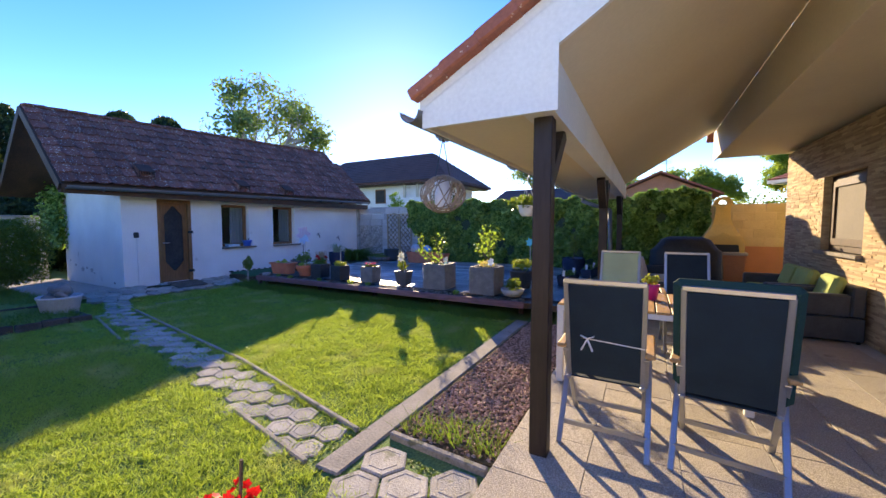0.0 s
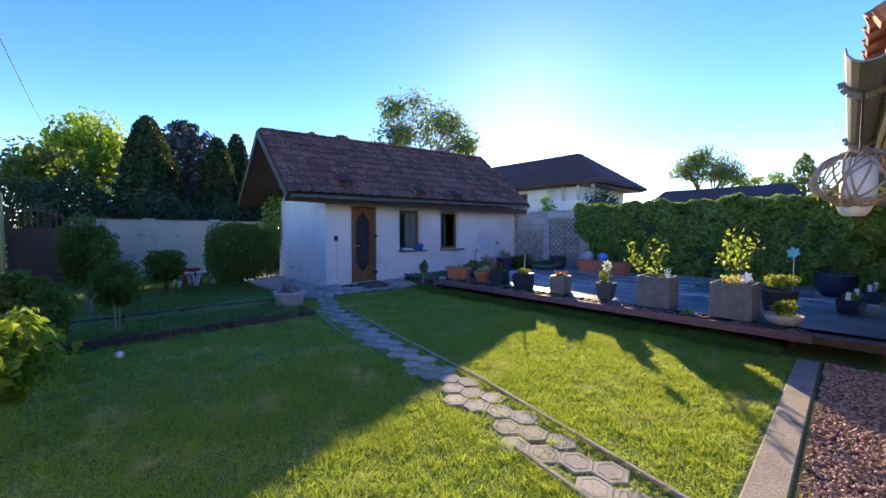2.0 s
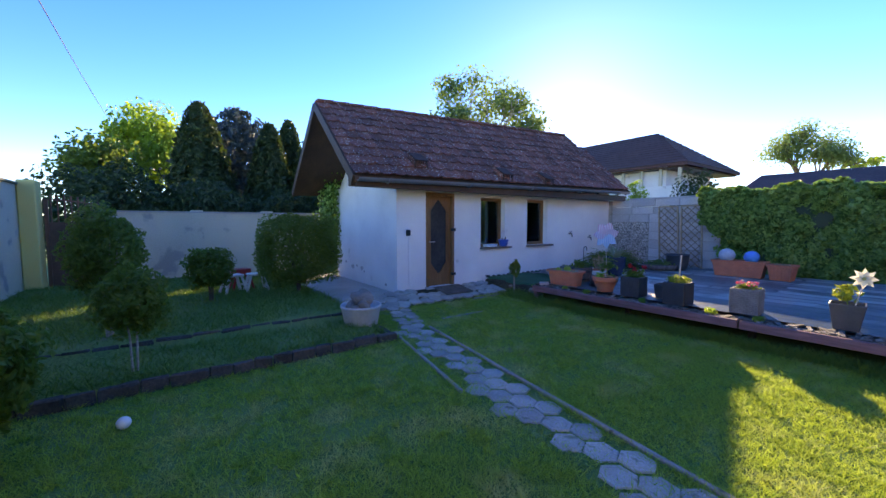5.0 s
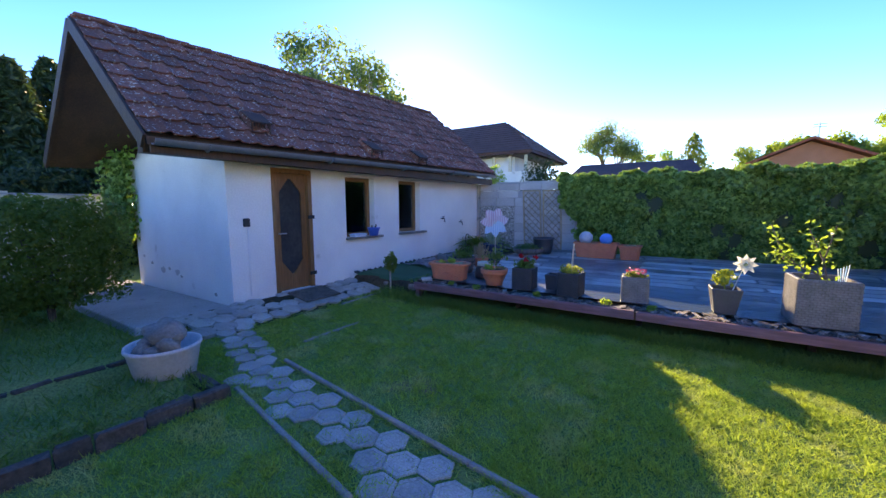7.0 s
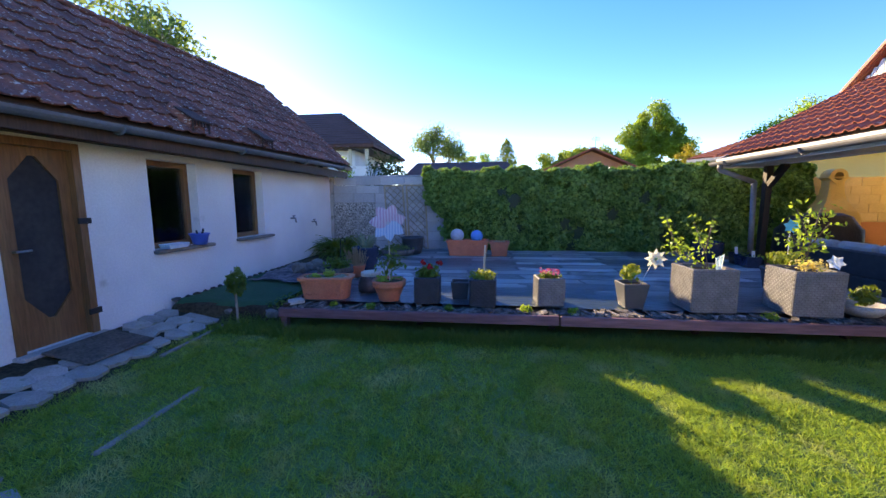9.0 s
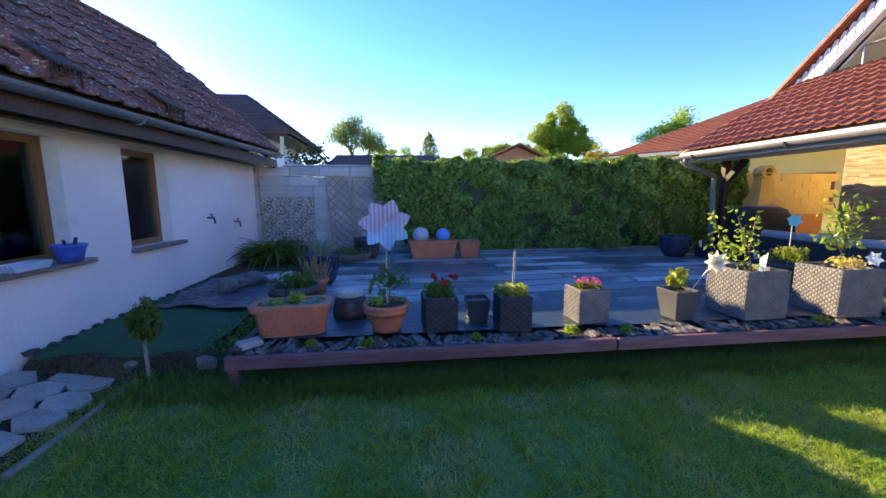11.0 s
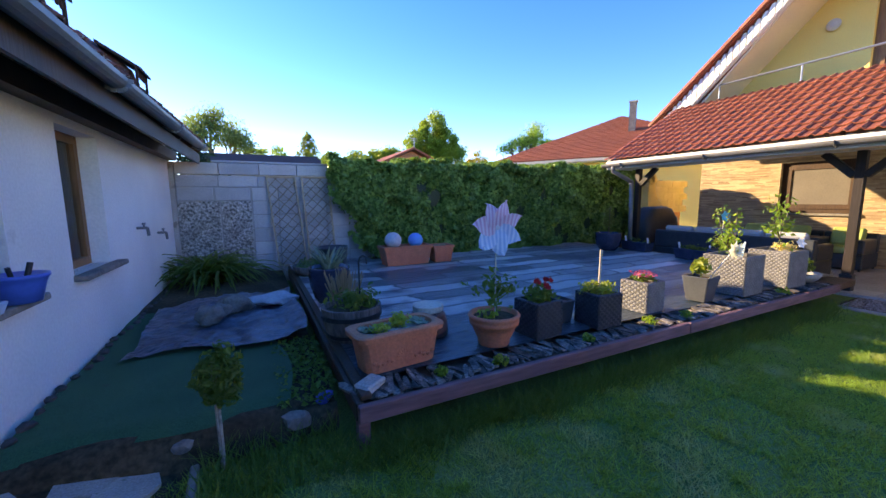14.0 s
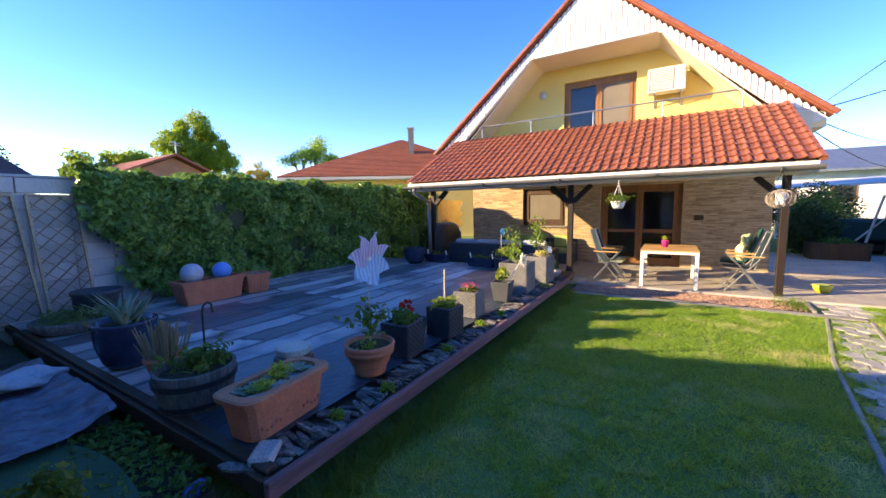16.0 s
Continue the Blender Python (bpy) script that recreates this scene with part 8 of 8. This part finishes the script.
pitch = 0.2475
small = hex_mesh(0.118, 0.05)
x, k = -1.96, 0
while x > -7.9:
    for lane in range(2):
        y = edge_y(x) - 0.15 - lane * 0.219 - (0.11 if k % 2 else 0.0)
        if not (lane == 1 and k % 2 and rnd.random() < 0.45):
            piece("hexagon_paver", small, path, pose(x, y, -0.038 + rnd.uniform(-0.004, 0.005), rnd.uniform(-1.5, 1.5), rnd.uniform(-1.5, 1.5), rnd.uniform(-3, 3) - 9))
    x -= 0.19
    k += 1
for i in range(4):
    for j in range(2):
        x, y = -1.42 + i * pitch, 1.83 - j * 0.286 - (0.143 if i % 2 else 0)
        piece("hexagon_paver", hm, path, pose(x, y, -0.034 + rnd.uniform(-0.004, 0.006), rnd.uniform(-1, 1), rnd.uniform(-1, 1), rnd.uniform(-2, 2)))
# irregular flags: a band along the shed's foot and a branch to the path
def flag(x, y, w, d, rz):
    m = rnd.choice((5, 6, 6, 7))
    a0 = rnd.uniform(0, 1)
    pts = [(w * rnd.uniform(0.86, 1.1) * math.cos(6.283 * (k + a0) / m), d * rnd.uniform(0.86, 1.1) * math.sin(6.283 * (k + a0) / m), 0) for k in range(m)]
    piece("flagstone", mesh_of("flagstone", prism(bmesh.new(), pts, (0, 0, 0.045)), M_HEX), path, pose(x, y, apron_z(x) - 0.035 + rnd.uniform(0, 0.01), rnd.uniform(-2, 2), rnd.uniform(-2, 2) + (8.5 if x < -9.0 else 0), rz))


for i in range(3):
    for j in range(13):
        if i == 0 and 4.2 < 3.05 + j * 0.235 < 5.3:
            continue
        flag(-9.74 + i * 0.25 + rnd.uniform(-0.03, 0.03), 3.05 + j * 0.235 + (0.11 if i % 2 else 0) + rnd.uniform(-0.02, 0.02), 0.15, 0.14, rnd.uniform(-15, 15))
for i in range(6):
    for j in range(2):
        x = -8.02 - i * 0.22 + rnd.uniform(-0.03, 0.03)
        flag(x, 2.84 + (-8.0 - x) * 0.35 + j * 0.21 + rnd.uniform(-0.03, 0.03), 0.125, 0.11, -18 + rnd.uniform(-15, 15))
part("path_edging", bar(bmesh.new(), (-8.96, 4.9, -0.01), (-9.0, 6.15, -0.01), 0.045, 0.07, 0.008), M_KERB, path)

# terrace slabs
sm = mesh_of("slab_piece", boxm(-0.2485, 0.2485, -0.2485, 0.2485, 0, 0.045, 0.003), M_AGG)
for i in range(7):
    for j in range(24):
        x, y = -0.53 + i * 0.5, -1.2 + j * 0.5
        if x > 2.15 and y > 1.9:
            continue
        piece("paving_slab", sm, terrace, pose(x, y, 0.006 + rnd.uniform(0, 0.003), rnd.uniform(-0.15, 0.15), rnd.uniform(-0.15, 0.15), 0))

# gravel
n = 9000
c = np.stack([RNG.uniform(-1.54, -0.81, n), RNG.uniform(2.13, 5.65, n), RNG.uniform(0.008, 0.022, n)], 1)
kk = (c[:, 1] > 2.5) | (RNG.uniform(0, 1, n) < 0.35)
c = c[kk]
n = len(c)
oct_v = np.array([[1, 0, 0], [-1, 0, 0], [0, 1, 0], [0, -1, 0], [0, 0, 0.6], [0, 0, -0.6]])
oct_f = np.array([[0, 2, 4], [2, 1, 4], [1, 3, 4], [3, 0, 4], [2, 0, 5], [1, 2, 5], [3, 1, 5], [0, 3, 5]])
s = RNG.uniform(0.007, 0.02, (n, 1, 1)) * RNG.uniform(0.7, 1.3, (n, 6, 3))
a = RNG.uniform(0, 6.28, n)
rot = np.stack([np.cos(a), -np.sin(a), np.sin(a), np.cos(a)], 1).reshape(n, 2, 2)
v = oct_v[None] * s
v[:, :, :2] = np.einsum("nij,nkj->nki", rot, v[:, :, :2])
v = (v + c[:, None]).reshape(-1, 3)
f = (np.arange(n)[:, None, None] * 6 + oct_f[None]).reshape(-1, 3)
part("gravel", mesh_np("gravel", v, f, M_GRAVEL), None, gravel_bed, kind="stuff")

# ledge stones on the facade
vv, ff = [], []
z = 0.06
cube_f = np.array([[0, 1, 2, 3], [0, 4, 5, 1], [1, 5, 6, 2], [2, 6, 7, 3], [3, 7, 4, 0]])
while z < 2.88:
    h = rnd.choice((0.02, 0.026, 0.034))
    y = -0.01
    while y < W:
        l = rnd.uniform(0.1, 0.36)
        y1 = min(y + l, W)
        zc = z + h / 2
        hit = any(a - 0.02 < y1 and y < b + 0.02 and z0 - 0.07 < zc < z1 + 0.02 for a, b, z0, z1 in (HDOOR, HWIN))
        if not hit and y1 - y > 0.04:
            p = rnd.uniform(0.002, 0.012)
            k = len(vv) * 8
            vv.append([(-p, y + 0.002, z + 0.002), (-p, y1 - 0.002, z + 0.002), (-p, y1 - 0.002, z + h - 0.002), (-p, y + 0.002, z + h - 0.002), (0.01, y + 0.002, z + 0.002), (0.01, y1 - 0.002, z + 0.002), (0.01, y1 - 0.002, z + h - 0.002), (0.01, y + 0.002, z + h - 0.002)])
            ff.append(cube_f + k)
        y = y1
    z += h
part("ledge_stones", mesh_np("ledge_stones", np.array(vv).reshape(-1, 3), np.concatenate(ff), M_LEDGE), None, house, kind="stuff")

# block wall: single blocks, with two pebbled panels low in the corner
for z, h, x0, w in ((1.93, 0.2, -9.72, 0.62), (1.72, 0.2, -9.72, 0.6), (1.48, 0.235, -8.62, 0.42), (1.24, 0.235, -8.62, 0.42), (1.0, 0.235, -8.62, 0.42), (0.76, 0.235, -8.62, 0.42), (0.52, 0.235, -8.62, 0.42), (0.28, 0.235, -8.62, 0.42), (0.04, 0.235, -8.62, 0.42)):
    x = x0
    while x < -6.4:
        x1 = x + w
        me = mesh_of("block", boxm(0.006, x1 - x - 0.006, -0.12, 0.05, 0.005, h - 0.005, 0.006), M_BLOCK)
        piece("block", me, wall_north, pose(x, 11.235 + rnd.uniform(-0.006, 0.006), z))
        x = x1
for x0, x1, z0, z1 in ((-9.72, -9.2, 1.5, 1.71), (-9.18, -8.64, 1.5, 1.71)):
    piece("block", mesh_of("block", boxm(0.006, x1 - x0 - 0.006, -0.12, 0.05, 0, z1 - z0, 0.006), M_BLOCK), wall_north, pose(x0, 11.235, z0))
for x0, x1 in ((-9.72, -9.12), (-9.1, -8.64)):
    piece("pebble_panel", mesh_of("pebble_panel", boxm(0, x1 - x0, -0.11, 0.05, 0.05, 1.48, 0.008), M_PEBBLE), wall_north, pose(x0, 11.235, 0))
piece("capping", mesh_of("capping", boxm(0, 2.0, -0.15, 0.15, 0, 0.035, 0.006), M_BLOCK), wall_north, pose(-9.2, 11.28, 2.135))
# tan blocks on the wall beside the house
bm = mesh_of("tan_block", boxm(0.002, 0.398, -0.1, 0.1, 0.002, 0.193, 0.005), M_TAN)
for j in range(5):
    for i in range(9):
        piece("tan_block", bm, wall_tan, pose(0.35 + i * 0.4 - (0.2 if j % 2 else 0), 11.12 + rnd.uniform(-0.004, 0.004), 1.03 + j * 0.195))

# broken slates and old boards along the deck's front edge
x = DX0 + 0.05
while x < DX1 + 0.05:
    w = rnd.uniform(0.02, 0.07)
    d = rnd.uniform(0.12, 0.29)
    bm = bmesh.new()
    h = rnd.uniform(0.006, 0.02)
    pts = [(0, 0, 0), (w * rnd.uniform(0.8, 1), rnd.uniform(-0.02, 0.02), 0), (w, d * rnd.uniform(0.8, 1), 0), (w * rnd.uniform(0.3, 0.7), d * rnd.uniform(0.95, 1.1), 0), (0, d * rnd.uniform(0.7, 1), 0)]
    prism(bm, pts, (0, 0, h))
    piece("edge_slate", mesh_of("edge_slate", bm, M_OLDBOARD), deck, pose(x, DY0 + 0.05 + rnd.uniform(0, 0.06), DZ - 0.018 + rnd.uniform(0, 0.012), rnd.uniform(-4, 4), rnd.uniform(-14, 14), rnd.uniform(-35, 35)))
    x += w * rnd.uniform(0.5, 0.9)

# rough stones edging the raised bed
bed_edge = thing("bed_edging", (0, 0, 0), 0, "low edging of dark rough stones round the raised bed", "edging", kind="structure")
def edge_stone(x, y, rz, l, h, z=0.0):
    bm = bmesh.new()
    box(bm, -0.04, 0.04, -l / 2, l / 2, -0.05, h * 0.8, 0.012)
    for v in bm.verts:
        v.co += Vector((rnd.uniform(-0.012, 0.012), rnd.uniform(-0.01, 0.01), rnd.uniform(-0.01, 0.01)))
    piece("edge_stone", mesh_of("edge_stone", bm, M_EDGEST), bed_edge, pose(x, y, z, 0, 0, rz))
y = -2.0
while y < 2.4:
    l = rnd.uniform(0.16, 0.3)
    edge_stone(-7.65 + rnd.uniform(-0.015, 0.015), y + l / 2, 0, l, 0.14)
    y += l + 0.01
y = -1.6
while y < 2.3:
    l = rnd.uniform(0.2, 0.36)
    edge_stone(-8.66 + rnd.uniform(-0.015, 0.015), y + l / 2, 0, l, 0.13, 0.1)
    y += l + 0.01
x = -7.7
while x > -8.5:
    l = rnd.uniform(0.16, 0.3)
    edge_stone(x - l / 2, 2.4, 90, l, 0.13)
    x -= l + 0.01
